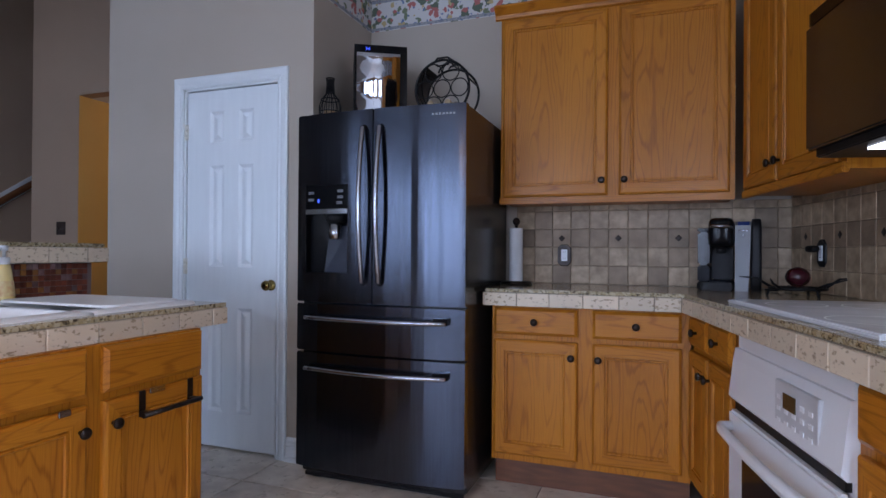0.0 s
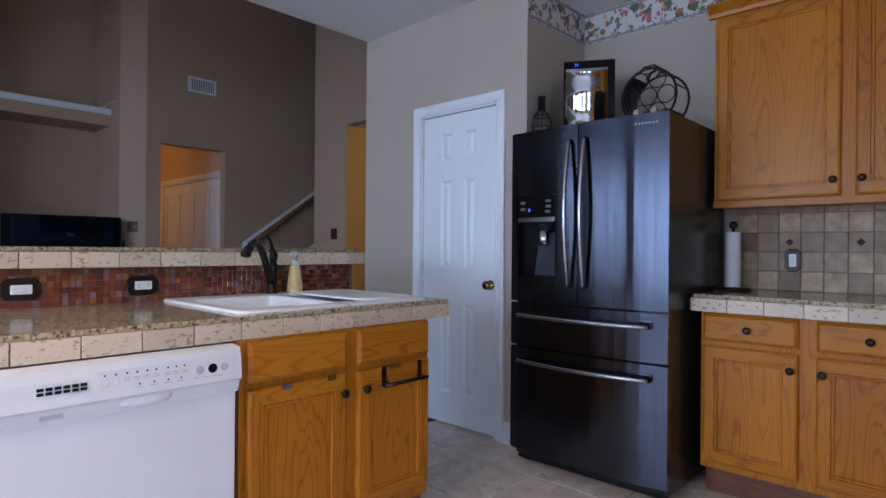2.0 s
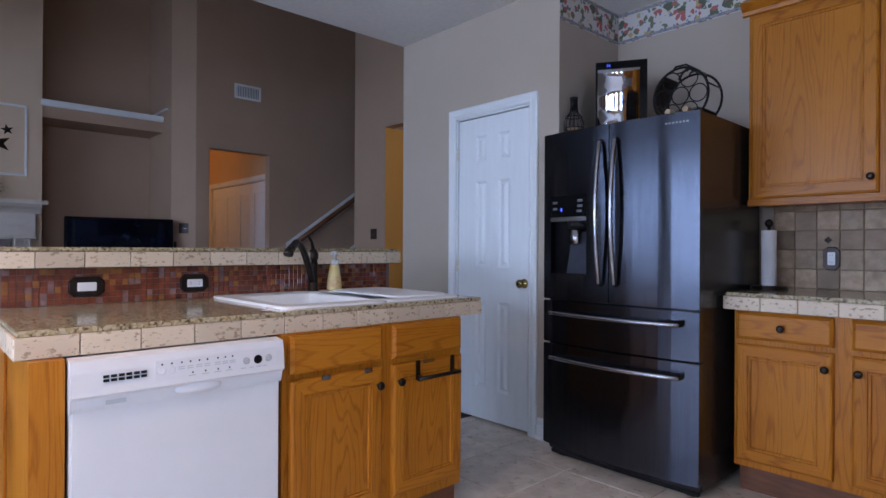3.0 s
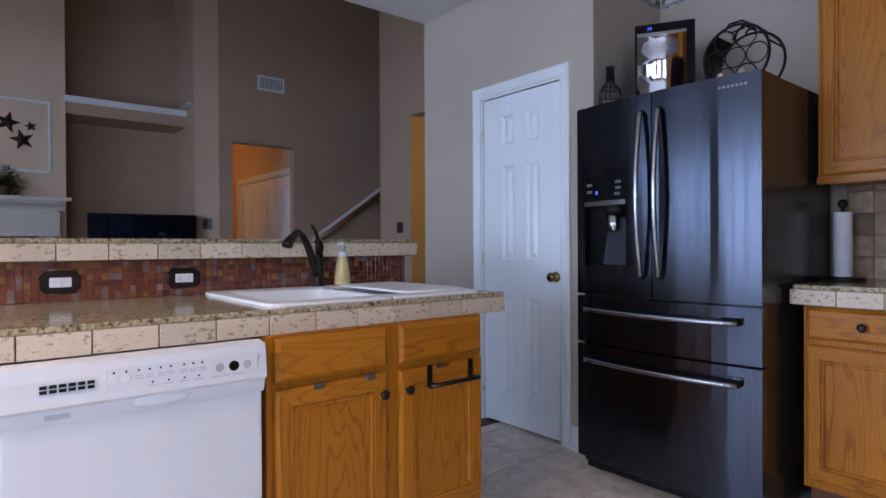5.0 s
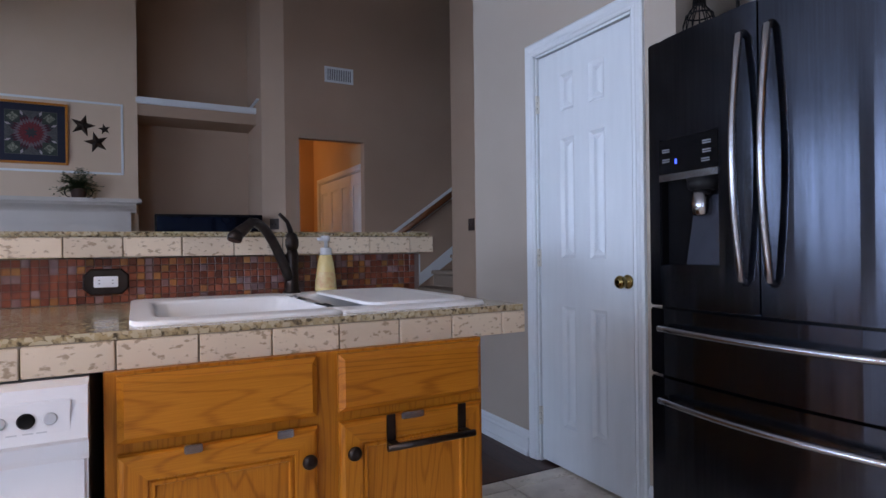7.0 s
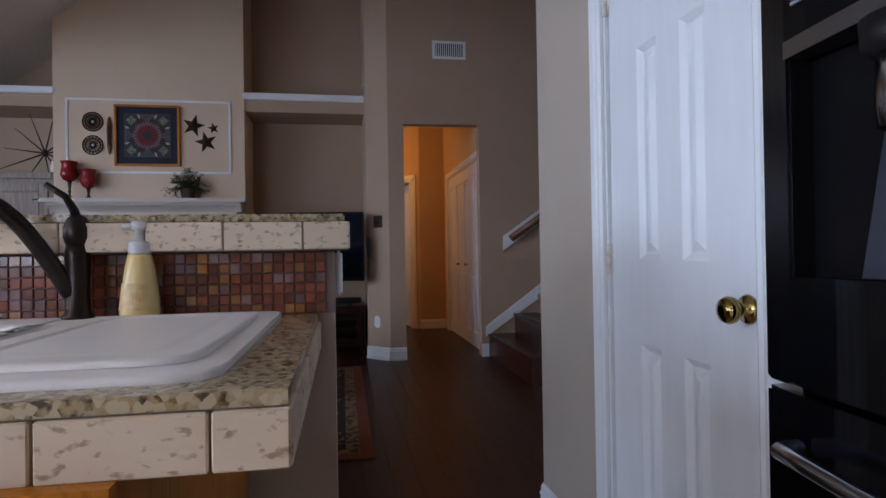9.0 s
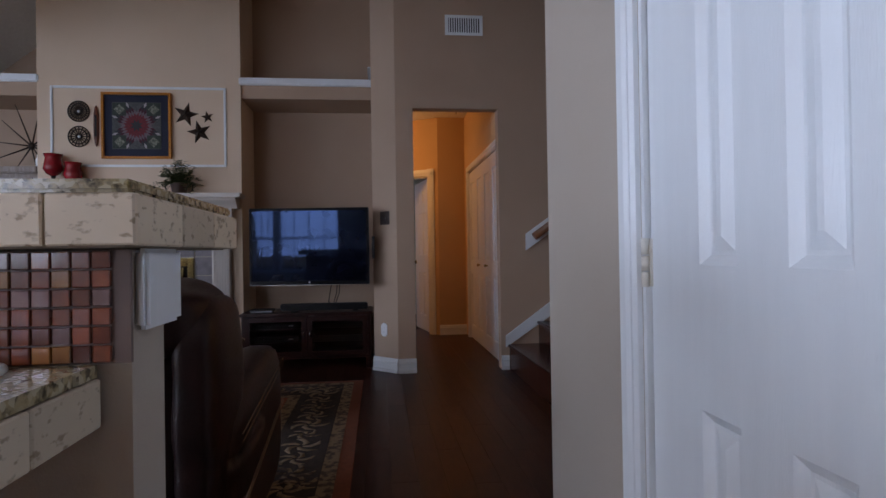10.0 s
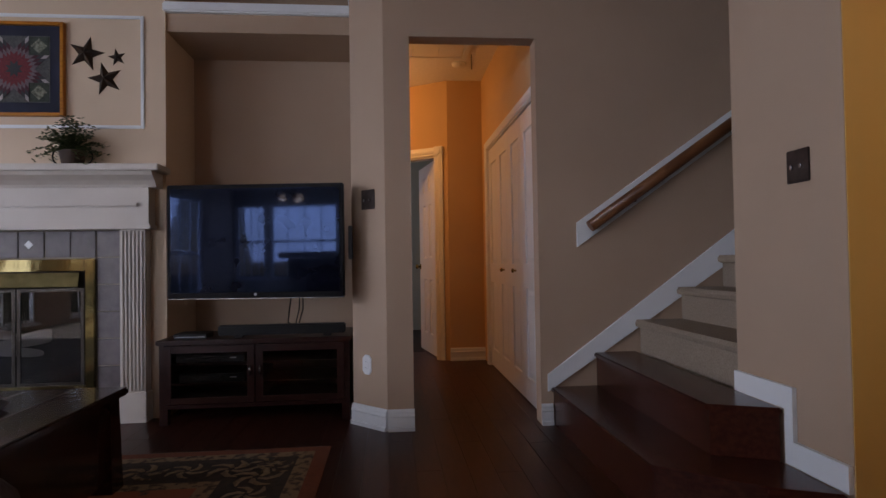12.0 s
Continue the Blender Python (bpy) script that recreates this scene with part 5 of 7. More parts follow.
def trivet():
    p = on_run(0.02, 0.44, KZ)
    t = thing("iron_trivet", "black iron twig stand with a dark red glass ball", "trivet", p, -78.7)
    for k in range(3):
        a = k * 2.094 + 0.3
        part("leg", tube(B(), [(0.11 * math.cos(a), 0.11 * math.sin(a), 0.0), (0.10 * math.cos(a), 0.10 * math.sin(a), 0.03), (0.02 * math.cos(a), 0.02 * math.sin(a), 0.035)], 0.006, 8), BLACK, t)
    ring = [(0.10 * math.cos(k * math.pi / 12), 0.10 * math.sin(k * math.pi / 12), 0.032) for k in range(25)]
    part("ring", tube(B(), ring, 0.006, 8), BLACK, t)
    for k, a in enumerate((0.2, 1.4, 2.7, 4.1, 5.2)):
        part("twig", tube(B(), [(0.09 * math.cos(a), 0.09 * math.sin(a), 0.03), (0.15 * math.cos(a + 0.1), 0.15 * math.sin(a + 0.1), 0.055 + 0.015 * (k % 2)), (0.21 * math.cos(a + 0.25), 0.21 * math.sin(a + 0.25), 0.075)], [0.006, 0.005, 0.002], 8), BLACK, t)
    part("ball", lathe(B(), [(0.004, 0.036)] + [(0.045 * math.sin(math.pi * k / 12), 0.078 - 0.040 * math.cos(math.pi * k / 12)) for k in range(1, 12)] + [(0.004, 0.119)], n=24), REDGLASS, t, "dark red glass ball")


REDGLASS = material("ruby_red_glass", (0.05, 0.006, 0.012), 0.2, second=(0.035, 0.004, 0.008))
trivet()

# on top of the refrigerator
FT = 1.776


def wine_cooler():
    t = thing("wine_cooler", "small black wine cooler with a mirror-dark glass door", "wine cooler", (-1.285, 2.655, FT), 30)
    part("body", box(B(), 0.0, 0.275, 0.02, 0.40, 0.0, 0.418, 0.006), BLACK, t)
    b = B()
    extrude_x(b, [(0.02, 0.004), (0.0, 0.004), (-0.010, 0.12), (-0.012, 0.25), (-0.006, 0.38), (0.0, 0.417), (0.02, 0.417)], 0.0, 0.275)
    d = part("door", b, BLACKGLOSS, t)
    part("glass", extrude_x(B(), [(0.0, 0.012)] + [(-0.006 - 0.034 * k / 20 - 0.0022 * math.sin(k * 0.62), 0.012 + 0.35 * k / 20) for k in range(21)] + [(0.0, 0.362)], 0.012, 0.235), WINEGLASS, d, "dark wavy mirror glass", smooth=True)
    t2 = bpy.data.curves.new("digits", "FONT")
    t2.body, t2.size, t2.extrude = "34", 0.022, 0.0004
    ob = new("digits", t2)
    ob.data.materials.append(BLUE)
    ob.parent = d
    ob.matrix_basis = pose(0.058, -0.0125, 0.384, 90, 0, 0)


WINEGLASS = material("dark_mirror_glass", (0.74, 0.78, 0.86), 0.04, 1.0, second=(0.70, 0.74, 0.82), scale=6, bump=1.0, bscale=4)
wine_cooler()


def wine_rack():
    t = thing("wine_rack", "round black wire wine rack holding two dark bottles", "wine rack", (-0.80, 2.66, FT + 0.140))
    R = 0.140
    for y in (0.0, 0.16):
        part("hoop", tube(B(), [(R * math.cos(k * math.pi / 18), y, R * math.sin(k * math.pi / 18)) for k in range(37)], 0.006, 8), BLACK, t)
    for k in range(6):
        a = k * math.pi / 3 + 0.3
        part("spacer", tube(B(), [(R * math.cos(a), 0, R * math.sin(a)), (R * math.cos(a), 0.16, R * math.sin(a))], 0.004, 6), BLACK, t)
    for cx, cz in ((0, 0), (0.09, 0.0), (-0.09, 0.0), (0.045, 0.08), (-0.045, 0.08), (0.045, -0.08), (-0.045, -0.08)):
        part("ring", tube(B(), [(cx + 0.043 * math.cos(k * math.pi / 12), 0.0, cz + 0.043 * math.sin(k * math.pi / 12)) for k in range(25)], 0.003, 6), BLACK, t)
    for s in (2.2, 2.9, 3.6):
        part("arc", tube(B(), [(R * 0.98 * math.cos(s + 0.2 * k), 0.16 * k / 9, R * 0.98 * math.sin(s + 0.2 * k)) for k in range(10)], 0.005, 6), BLACK, t)
    b = B()
    rows = []
    for k in range(25):
        a = math.radians(125 + 200 * k / 24)
        rows.append([b.verts.new((r * math.cos(a), y, r * math.sin(a))) for r, y in ((R - 0.003, 0.004), (R - 0.003, 0.15), (R + 0.001, 0.15), (R + 0.001, 0.004))])
    for p, q in zip(rows, rows[1:]):
        for n in range(4):
            b.faces.new((p[n], p[(n + 1) % 4], q[(n + 1) % 4], q[n]))
    b.faces.new(rows[0])
    b.faces.new(rows[-1][::-1])
    part("band", b, BRONZE, t, "dark sheet-metal band")
    part("top_scroll", tube(B(), [(R * 0.55, 0.02, R * 0.86), (R * 0.2, 0.0, R * 1.08), (-R * 0.2, 0.01, R * 1.10), (-R * 0.42, 0.03, R * 1.0), (-R * 0.3, 0.05, R * 0.92), (R * 0.1, 0.06, R * 0.98)], [0.003, 0.005, 0.005, 0.004, 0.004, 0.003], 8), BLACK, t)
    for s in (0.5, 0.9, 1.3):
        part("vine", tube(B(), [(R * 1.05 * math.cos(s + 0.12 * k), 0.02 * k, R * (0.95 + 0.04 * (k % 2)) * math.sin(s + 0.12 * k)) for k in range(7)], 0.005, 6), BLACK, t)
    part("foot", box(B(), -0.06, 0.06, 0.0, 0.16, -0.1398, -0.133), BLACK, t)
    for cx in (0.045, -0.045):
        w = thing("wine_bottle", "dark glass wine bottle lying in the rack", "bottle", (-0.80 + cx, 2.62, FT + 0.140 - 0.08), group="bottles in the wine rack")
        part("glass", lathe(B(), [(0.013, 0.0), (0.014, 0.07), (0.03, 0.11), (0.037, 0.14), (0.037, 0.28), (0.03, 0.29)], n=20, axis="y"), BOTTLE, w)
        part("foil", lathe(B(), [(0.0145, -0.003), (0.0148, 0.0), (0.0148, 0.05), (0.0142, 0.055)], n=16, axis="y"), FOIL, w, "tan foil cap")


BOTTLE = material("dark_bottle_glass", (0.012, 0.014, 0.010), 0.08, coat=0.5)
FOIL = material("tan_bottle_foil", (0.42, 0.30, 0.18), 0.35, 0.4)
wine_rack()


def cork_cage():
    t = thing("cork_cage", "bottle-shaped wire cage partly filled with wine corks", "cork holder", (-1.405, 2.62, FT))
    prof = [(0.052, 0.0), (0.056, 0.03), (0.056, 0.09), (0.045, 0.125), (0.022, 0.155), (0.018, 0.21), (0.020, 0.235)]
    for k in range(14):
        a = k * 2 * math.pi / 14
        part("wire", tube(B(), [(r * math.cos(a), r * math.sin(a), z) for r, z in prof], 0.0022, 5), BLACK, t)
    for r, z in ((0.052, 0.004), (0.0565, 0.06), (0.046, 0.125), (0.019, 0.19), (0.021, 0.235)):
        part("hoop", tube(B(), [(r * math.cos(k * math.pi / 10), r * math.sin(k * math.pi / 10), z) for k in range(21)], 0.003, 6), BLACK, t)
    part("neck_sleeve", lathe(B(), [(0.017, 0.165), (0.016, 0.23), (0.012, 0.232)], n=14), BLACK, t)
    for k in range(9):
        a, r = random.uniform(0, 6.28), random.uniform(0.01, 0.03)
        c = tube(B(), [(-0.02, 0, 0), (0.02, 0, 0)], 0.011, 10)
        bmesh.ops.transform(c, matrix=pose(r * math.cos(a), r * math.sin(a), 0.013 + 0.022 * (k // 3), 0, random.uniform(-25, 25), random.uniform(0, 180)), verts=c.verts)
        part("cork", c, CORK, t, "pale wine cork")


CORK = material("wine_cork", (0.52, 0.36, 0.20), 0.8, second=(0.36, 0.22, 0.12), scale=80)
cork_cage()


def stick_vacuum():
    t = thing("stick_vacuum", "black stick vacuum standing at the end of the peninsula", "vacuum cleaner", (-1.66, -0.13, 0))
    part("floor_head", box(B(), -0.05, 0.05, -0.13, 0.09, 0.0, 0.06, 0.015), BLACK, t)
    part("pole", tube(B(), [(0, -0.01, 0.055), (0, -0.012, 0.30), (0, -0.014, 0.54)], [0.024, 0.027, 0.03], 16), BLACK, t)
    part("grip", lathe(B(), [(0.012, 0.51), (0.036, 0.525), (0.050, 0.56), (0.054, 0.62), (0.052, 0.68), (0.044, 0.712), (0.020, 0.722), (0.002, 0.723)], (0, -0.014, 0), 24), BLACK, t, "rounded black grip", smooth=True)


stick_vacuum()

# ---- living room ----


def flat(name, label, cat, at, rz=90, kind=""):
    return thing(name, label, cat, at, rz, kind=kind)


def mantel():
    t = thing("fireplace_mantel", "white painted mantel with fluted pilasters", "mantel", (CH, -0.04, 0), 90)
    # shelf and stepped frieze, facing -y in its own frame
    part("shelf", box(B(), -0.93, 0.93, -0.215, 0.0, 1.585, 1.625, 0.006), MANTEL, t)
    part("cornice", extrude_x(B(), [(0, 1.49), (-0.11, 1.49), (-0.115, 1.505), (-0.135, 1.53), (-0.175, 1.56), (-0.185, 1.5845), (0, 1.5845)], -0.88, 0.88), MANTEL, t)
    part("frieze", box(B(), -0.83, 0.83, -0.105, 0.0, 1.255, 1.4895), MANTEL, t)
    part("bead", box(B(), -0.77, 0.77, -0.122, -0.106, 1.365, 1.395, 0.006), MANTEL, t)
    part("lower_moulding", box(B(), -0.845, 0.845, -0.118, 0.0, 1.225, 1.2545, 0.005), MANTEL, t)
    for x in (-0.80, 0.645):
        b = B()
        box(b, x, x + 0.155, -0.085, 0.0, 0.19, 1.2245)
        p = part("pilaster", b, MANTEL, t)
        for k in range(6):
            part("reed", box(B(), x + 0.012 + k * 0.0235, x + 0.012 + k * 0.0235 + 0.014, -0.098, -0.0855, 0.20, 1.215, 0.004), MANTEL, p)
        part("plinth", box(B(), x - 0.012, x + 0.167, -0.105, 0.0, 0.0, 0.19, 0.004), MANTEL, t)


mantel()


def fireplace():
    t = thing("fireplace", "slate-tiled fireplace with a brass-framed glass door", "fireplace", (CH, -0.04, 0), 90)
    part("backing", box(B(), -0.64, 0.64, -0.012, 0.0, 0.0, 1.224), GROUT, t)
    for nx, x0 in enumerate((-0.635, -0.472, -0.315, -0.157, 0.0, 0.16, 0.315, 0.475)):
        for nz in range(7):
            z0 = 0.005 + nz * 0.174
            if nz < 6 and 0 < nx < 7:
                continue
            b = B()
            box(b, x0 + 0.003, x0 + 0.154, -0.024, -0.0125, z0 + 0.003, z0 + 0.171, 0.002)
            part("tile", b, SLATE, t)
    b = box(B(), -0.02, 0.02, -0.027, -0.0245, -0.02, 0.02)
    bmesh.ops.transform(b, matrix=pose(0.065, 0, 1.135, 0, 45, 0), verts=b.verts)
    part("accent", b, TRIM, t, "pale diamond accent tile")
    x0, x1, z0, z1 = -0.475, 0.475, 0.16, 1.04
    fr = B()
    for q in ((x0, x0 + 0.06, z0, z1), (x1 - 0.06, x1, z0, z1), (x0 + 0.06, x1 - 0.06, z1 - 0.075, z1), (x0 + 0.06, x1 - 0.06, z0, z0 + 0.075)):
        box(fr, q[0], q[1], -0.050, -0.0245, q[2], q[3], 0.006)
    part("brass_frame", fr, FIREBRASS, t, "polished brass surround")
    part("hood", extrude_x(B(), [(-0.05, 0.86), (-0.075, 0.865), (-0.055, 0.955), (-0.05, 0.955)], x0 + 0.09, x1 - 0.09), FIREBRASS, t, "sloping brass hood")
    for a, c in ((x0 + 0.065, -0.004), (0.004, x1 - 0.065)):
        d = B()
        for q in ((a, a + 0.022, z0 + 0.08, 0.855), (c - 0.022, c, z0 + 0.08, 0.855), (a + 0.022, c - 0.022, 0.835, 0.855), (a + 0.022, c - 0.022, z0 + 0.08, z0 + 0.10)):
            box(d, q[0], q[1], -0.046, -0.032, q[2], q[3])
        p = part("door", d, FIREDARK, t)
        part("door_glass", box(B(), a + 0.022, c - 0.022, -0.040, -0.036, z0 + 0.10, 0.835), FIREGLASS, p, "dark reflective glass")
    # A flat black sheet stands in for the firebox's unlit depth.
    part("firebox", box(B(), x0 + 0.06, x1 - 0.06, -0.0245, -0.0238, z0 + 0.075, z1 - 0.075), FIREBOX_BLACK, t, "flat black sheet standing in for dark firebox depth")
    for k, (lx, lz, ln, tilt) in enumerate(((-0.05, 0.46, 0.21, 4), (0.02, 0.515, 0.19, -7), (-0.08, 0.565, 0.13, 9), (0.12, 0.560, 0.09, -14))):
        c = cushion(B(), -ln, ln, -0.034, -0.0246, -0.030, 0.030, n=6, m=3.0)
        bmesh.ops.transform(c, matrix=pose(lx, 0, lz, 0, tilt, 0), verts=c.verts)
        part("log", c, ASHLOG, t, "pale ceramic log", smooth=True)
    part("grate", box(B(), -0.27, 0.22, -0.033, -0.0246, 0.395, 0.412, 0.003), BLACK, t)


# Polished brass, with the dark room it would mirror put into its colour.
FIREBRASS = material("darkened_olive_brass", (0.15, 0.12, 0.055), 0.06, 1.0, second=(0.10, 0.08, 0.036), scale=9, rvar=0.03, bump=0.25, bscale=5)
SLATE = material("grey_mauve_slate_tile", (0.125, 0.098, 0.10), 0.4, second=(0.08, 0.062, 0.066), scale=14, piece=0.15, bump=0.3, bscale=40)
FIREGLASS = glass_material("smoked_door_glass", (0.42, 0.42, 0.45))
FIREDARK = material("dark_bronze_door_frame", (0.05, 0.045, 0.04), 0.25, 0.8)
FIREBOX_BLACK = material("flat_firebox_black", (0.008, 0.008, 0.009), 0.9, bump=0.3)
ASHLOG = material("pale_ceramic_log", (0.35, 0.31, 0.27), 0.8, bump=0.4)
fireplace()


def panel_moulding():
    t = thing("trim", "white rectangular picture moulding on the chimney breast", "trim", (CH, 0, 0), 90, kind="structure")
    y0, y1, z0, z1 = -0.815, 0.728, 1.886, 2.629
    for q in ((y0, y0 + 0.022, z0, z1), (y1 - 0.022, y1, z0, z1), (y0 + 0.022, y1 - 0.022, z0, z0 + 0.022), (y0 + 0.022, y1 - 0.022, z1 - 0.022, z1)):
        part("strip", box(B(), q[0], q[1], -0.012, 0, q[2], q[3], 0.004), TRIM, t)


panel_moulding()


def quilt():
    t = thing("framed_quilt", "framed star quilt in navy, red and grey", "wall art", (CH, -0.370, 1.960), 90)
    s = 0.61
    fr = B()
    w = 0.022
    for q in ((0, w, 0, s), (s - w, s, 0, s), (w, s - w, 0, w), (w, s - w, s - w, s)):
        box(fr, q[0], q[1], -0.035, 0, q[2], q[3], 0.003)
    part("frame", fr, OAK_ACROSS, t, "warm wood frame")
    part("mat_board", box(B(), w, s - w, -0.014, -0.003, w, s - w), NAVY, t, "navy fabric mount")
    c, h = s / 2, 0.215
    part("field", box(B(), c - h, c + h, -0.0165, -0.0145, c - h, c + h), QGREY, t)
    for sx in (-1, 1):
        for sz in (-1, 1):
            part("corner_patch", box(B(), c + sx * 0.15 - 0.06, c + sx * 0.15 + 0.06, -0.0185, -0.017, c + sz * 0.15 - 0.06, c + sz * 0.15 + 0.06), QGREEN, t)
            m = box(B(), -0.035, 0.035, -0.0205, -0.019, -0.035, 0.035)
            bmesh.ops.transform(m, matrix=pose(c + sx * 0.15, 0, c + sz * 0.15, 0, 45, 0), verts=m.verts)
            part("corner_patch", m, QCREAM, t)
    # an eight-pointed star, each point pieced from rows of small diamonds
    tones = (QDARK, QRED, QRED, QGREY2, QMAROON, QDARK, QPALE)
    n, R = 4, h / math.cos(math.pi / 8)
    e = R / (2 * n * math.cos(math.pi / 8))
    for k in range(8):
        a = math.pi / 8 + k * math.pi / 4
        u = (e * math.cos(a - math.pi / 8), e * math.sin(a - math.pi / 8))
        v = (e * math.cos(a + math.pi / 8), e * math.sin(a + math.pi / 8))
        for i in range(n):
            for j in range(n):
                b = B()
                for y in (-0.0225, -0.021):
                    for p, q in ((i, j), (i + 1, j), (i + 1, j + 1), (i, j + 1)):
                        b.verts.new((c + p * u[0] + q * v[0], y, c + p * u[1] + q * v[1]))
                b.verts.ensure_lookup_table()
                for f in ((0, 1, 2, 3), (7, 6, 5, 4), (0, 4, 5, 1), (1, 5, 6, 2), (2, 6, 7, 3), (3, 7, 4, 0)):
                    b.faces.new([b.verts[m] for m in f])
                part("patch", b, tones[i + j], t)


NAVY = material("navy_cloth", (0.020, 0.024, 0.045), 0.9, bump=0.3, bscale=300)
QGREY = material("grey_print_cloth", (0.10, 0.105, 0.10), 0.9, second=(0.06, 0.065, 0.062), scale=80)
QGREY2 = material("mauve_grey_cloth", (0.17, 0.13, 0.14), 0.9, second=(0.12, 0.09, 0.10), scale=80)
QGREEN = material("dark_green_print_cloth", (0.05, 0.065, 0.05), 0.9, second=(0.03, 0.04, 0.032), scale=90)
QCREAM = material("sage_print_cloth", (0.26, 0.27, 0.20), 0.9, second=(0.06, 0.07, 0.05), scale=60)
QRED = material("brick_red_cloth", (0.19, 0.03, 0.035), 0.9, second=(0.12, 0.02, 0.025), scale=90)
QMAROON = material("maroon_cloth", (0.085, 0.02, 0.03), 0.9, second=(0.05, 0.013, 0.02), scale=90)
QPALE = material("pale_print_cloth", (0.42, 0.38, 0.37), 0.9, second=(0.30, 0.27, 0.27), scale=90)
QDARK = material("charcoal_cloth", (0.04, 0.045, 0.05), 0.9)
quilt()

IRON = material("dark_rusty_iron", (0.035, 0.028, 0.025), 0.55, 0.6, second=(0.06, 0.035, 0.022), scale=25, bump=0.3)


def barn_star(y, z, R, turn):
    t = thing("metal_star", "dark metal five-pointed barn star on the wall", "wall art", (CH, y, z), 90, group="stars on the chimney breast")
    b = B()
    tip = b.verts.new((0, -0.03 * R / 0.1, 0))
    ring = []
    for k in range(10):
        r = R if k % 2 == 0 else R * 0.40
        a = math.pi / 2 + turn + k * math.pi / 5
        ring.append(b.verts.new((r * math.cos(a), -0.002, r * math.sin(a))))
    for k in range(10):
        b.faces.new((tip, ring[k], ring[(k + 1) % 10]))
    b.faces.new(ring)
    part("star", b, IRON, t)


barn_star(0.365, 2.376, 0.118, -0.25)
barn_star(0.557, 2.355, 0.060, 0.2)
barn_star(0.485, 2.212, 0.114, 0.25)


def grille_disc(z, seed):
    t = thing("iron_rosette", "round pierced dark iron wall rosette", "wall art", (CH, -0.571, z), 90, group="iron rosettes on the chimney breast")
    for r in (0.092, 0.068, 0.022):
        part("hoop", tube(B(), [(r * math.cos(k * math.pi / 16), -0.008, r * math.sin(k * math.pi / 16)) for k in range(33)], 0.006 if r > 0.05 else 0.009, 6), IRON, t)
    n = 16 if seed else 24
    for k in range(n):
        a = k * 2 * math.pi / n
        part("spoke", tube(B(), [(0.024 * math.cos(a), -0.008, 0.024 * math.sin(a)), (0.09 * math.cos(a), -0.008, 0.09 * math.sin(a))], 0.0045, 5), IRON, t)
    part("hub", lathe(B(), [(0.012, 0), (0.012, -0.012), (0.004, -0.016)], n=12, axis="y"), TRIM, t, "pale hub")


grille_disc(2.395, 0)
grille_disc(2.164, 1)
t = thing("weaving_shuttle", "reddish wooden weaving shuttle hung upright", "wall art", (CH, -0.42, 2.26), 90)
b = B()
lathe(b, [(0.002, -0.19), (0.012, -0.17), (0.022, -0.11), (0.024, 0.0), (0.022, 0.11), (0.012, 0.17), (0.002, 0.19)], (0, -0.018, 0), 14)
bmesh.ops.scale(b, vec=(1, 0.6, 1), verts=b.verts)
part("body", b, material("red_brown_wood", (0.16, 0.05, 0.025), 0.4, second=(0.10, 0.03, 0.016), stretch=(6, 6, 1)), t)
part("slot", box(B(), -0.009, 0.009, -0.027, -0.020, -0.10, 0.10, 0.002), BLACK, t)


def goblet(y, h, r, stem):
    t = thing("candle_goblet", "ruby glass hurricane candle holder on a turned stem", "candle holder", (CH + 0.10, y, 1.6255), 0, group="ruby candle holders on the mantel")
    part("foot", lathe(B(), [(0.038, 0), (0.038, 0.008), (0.012, 0.02), (0.014, 0.035), (0.009, 0.05), (0.016, 0.07), (0.010, 0.09), (0.017, stem - 0.015), (0.022, stem)], n=20), BRONZE, t, "dark turned stem")
    part("cup", lathe(B(), [(0.020, stem + 0.0005), (r * 0.7, stem + 0.02), (r, stem + 0.065), (r * 0.92, stem + 0.10), (r * 0.78, h - 0.035), (r * 0.95, h), (r * 0.88, h - 0.001), (r * 0.70, h - 0.035), (r * 0.6, stem + 0.05), (0.005, stem + 0.03)], n=28), CUPGLASS, t, "ruby red glass")


CUPGLASS = material("bright_ruby_glass", (0.30, 0.012, 0.018), 0.12, second=(0.22, 0.008, 0.012))
goblet(-0.745, 0.36, 0.080, 0.165)
goblet(-0.578, 0.285, 0.076, 0.10)


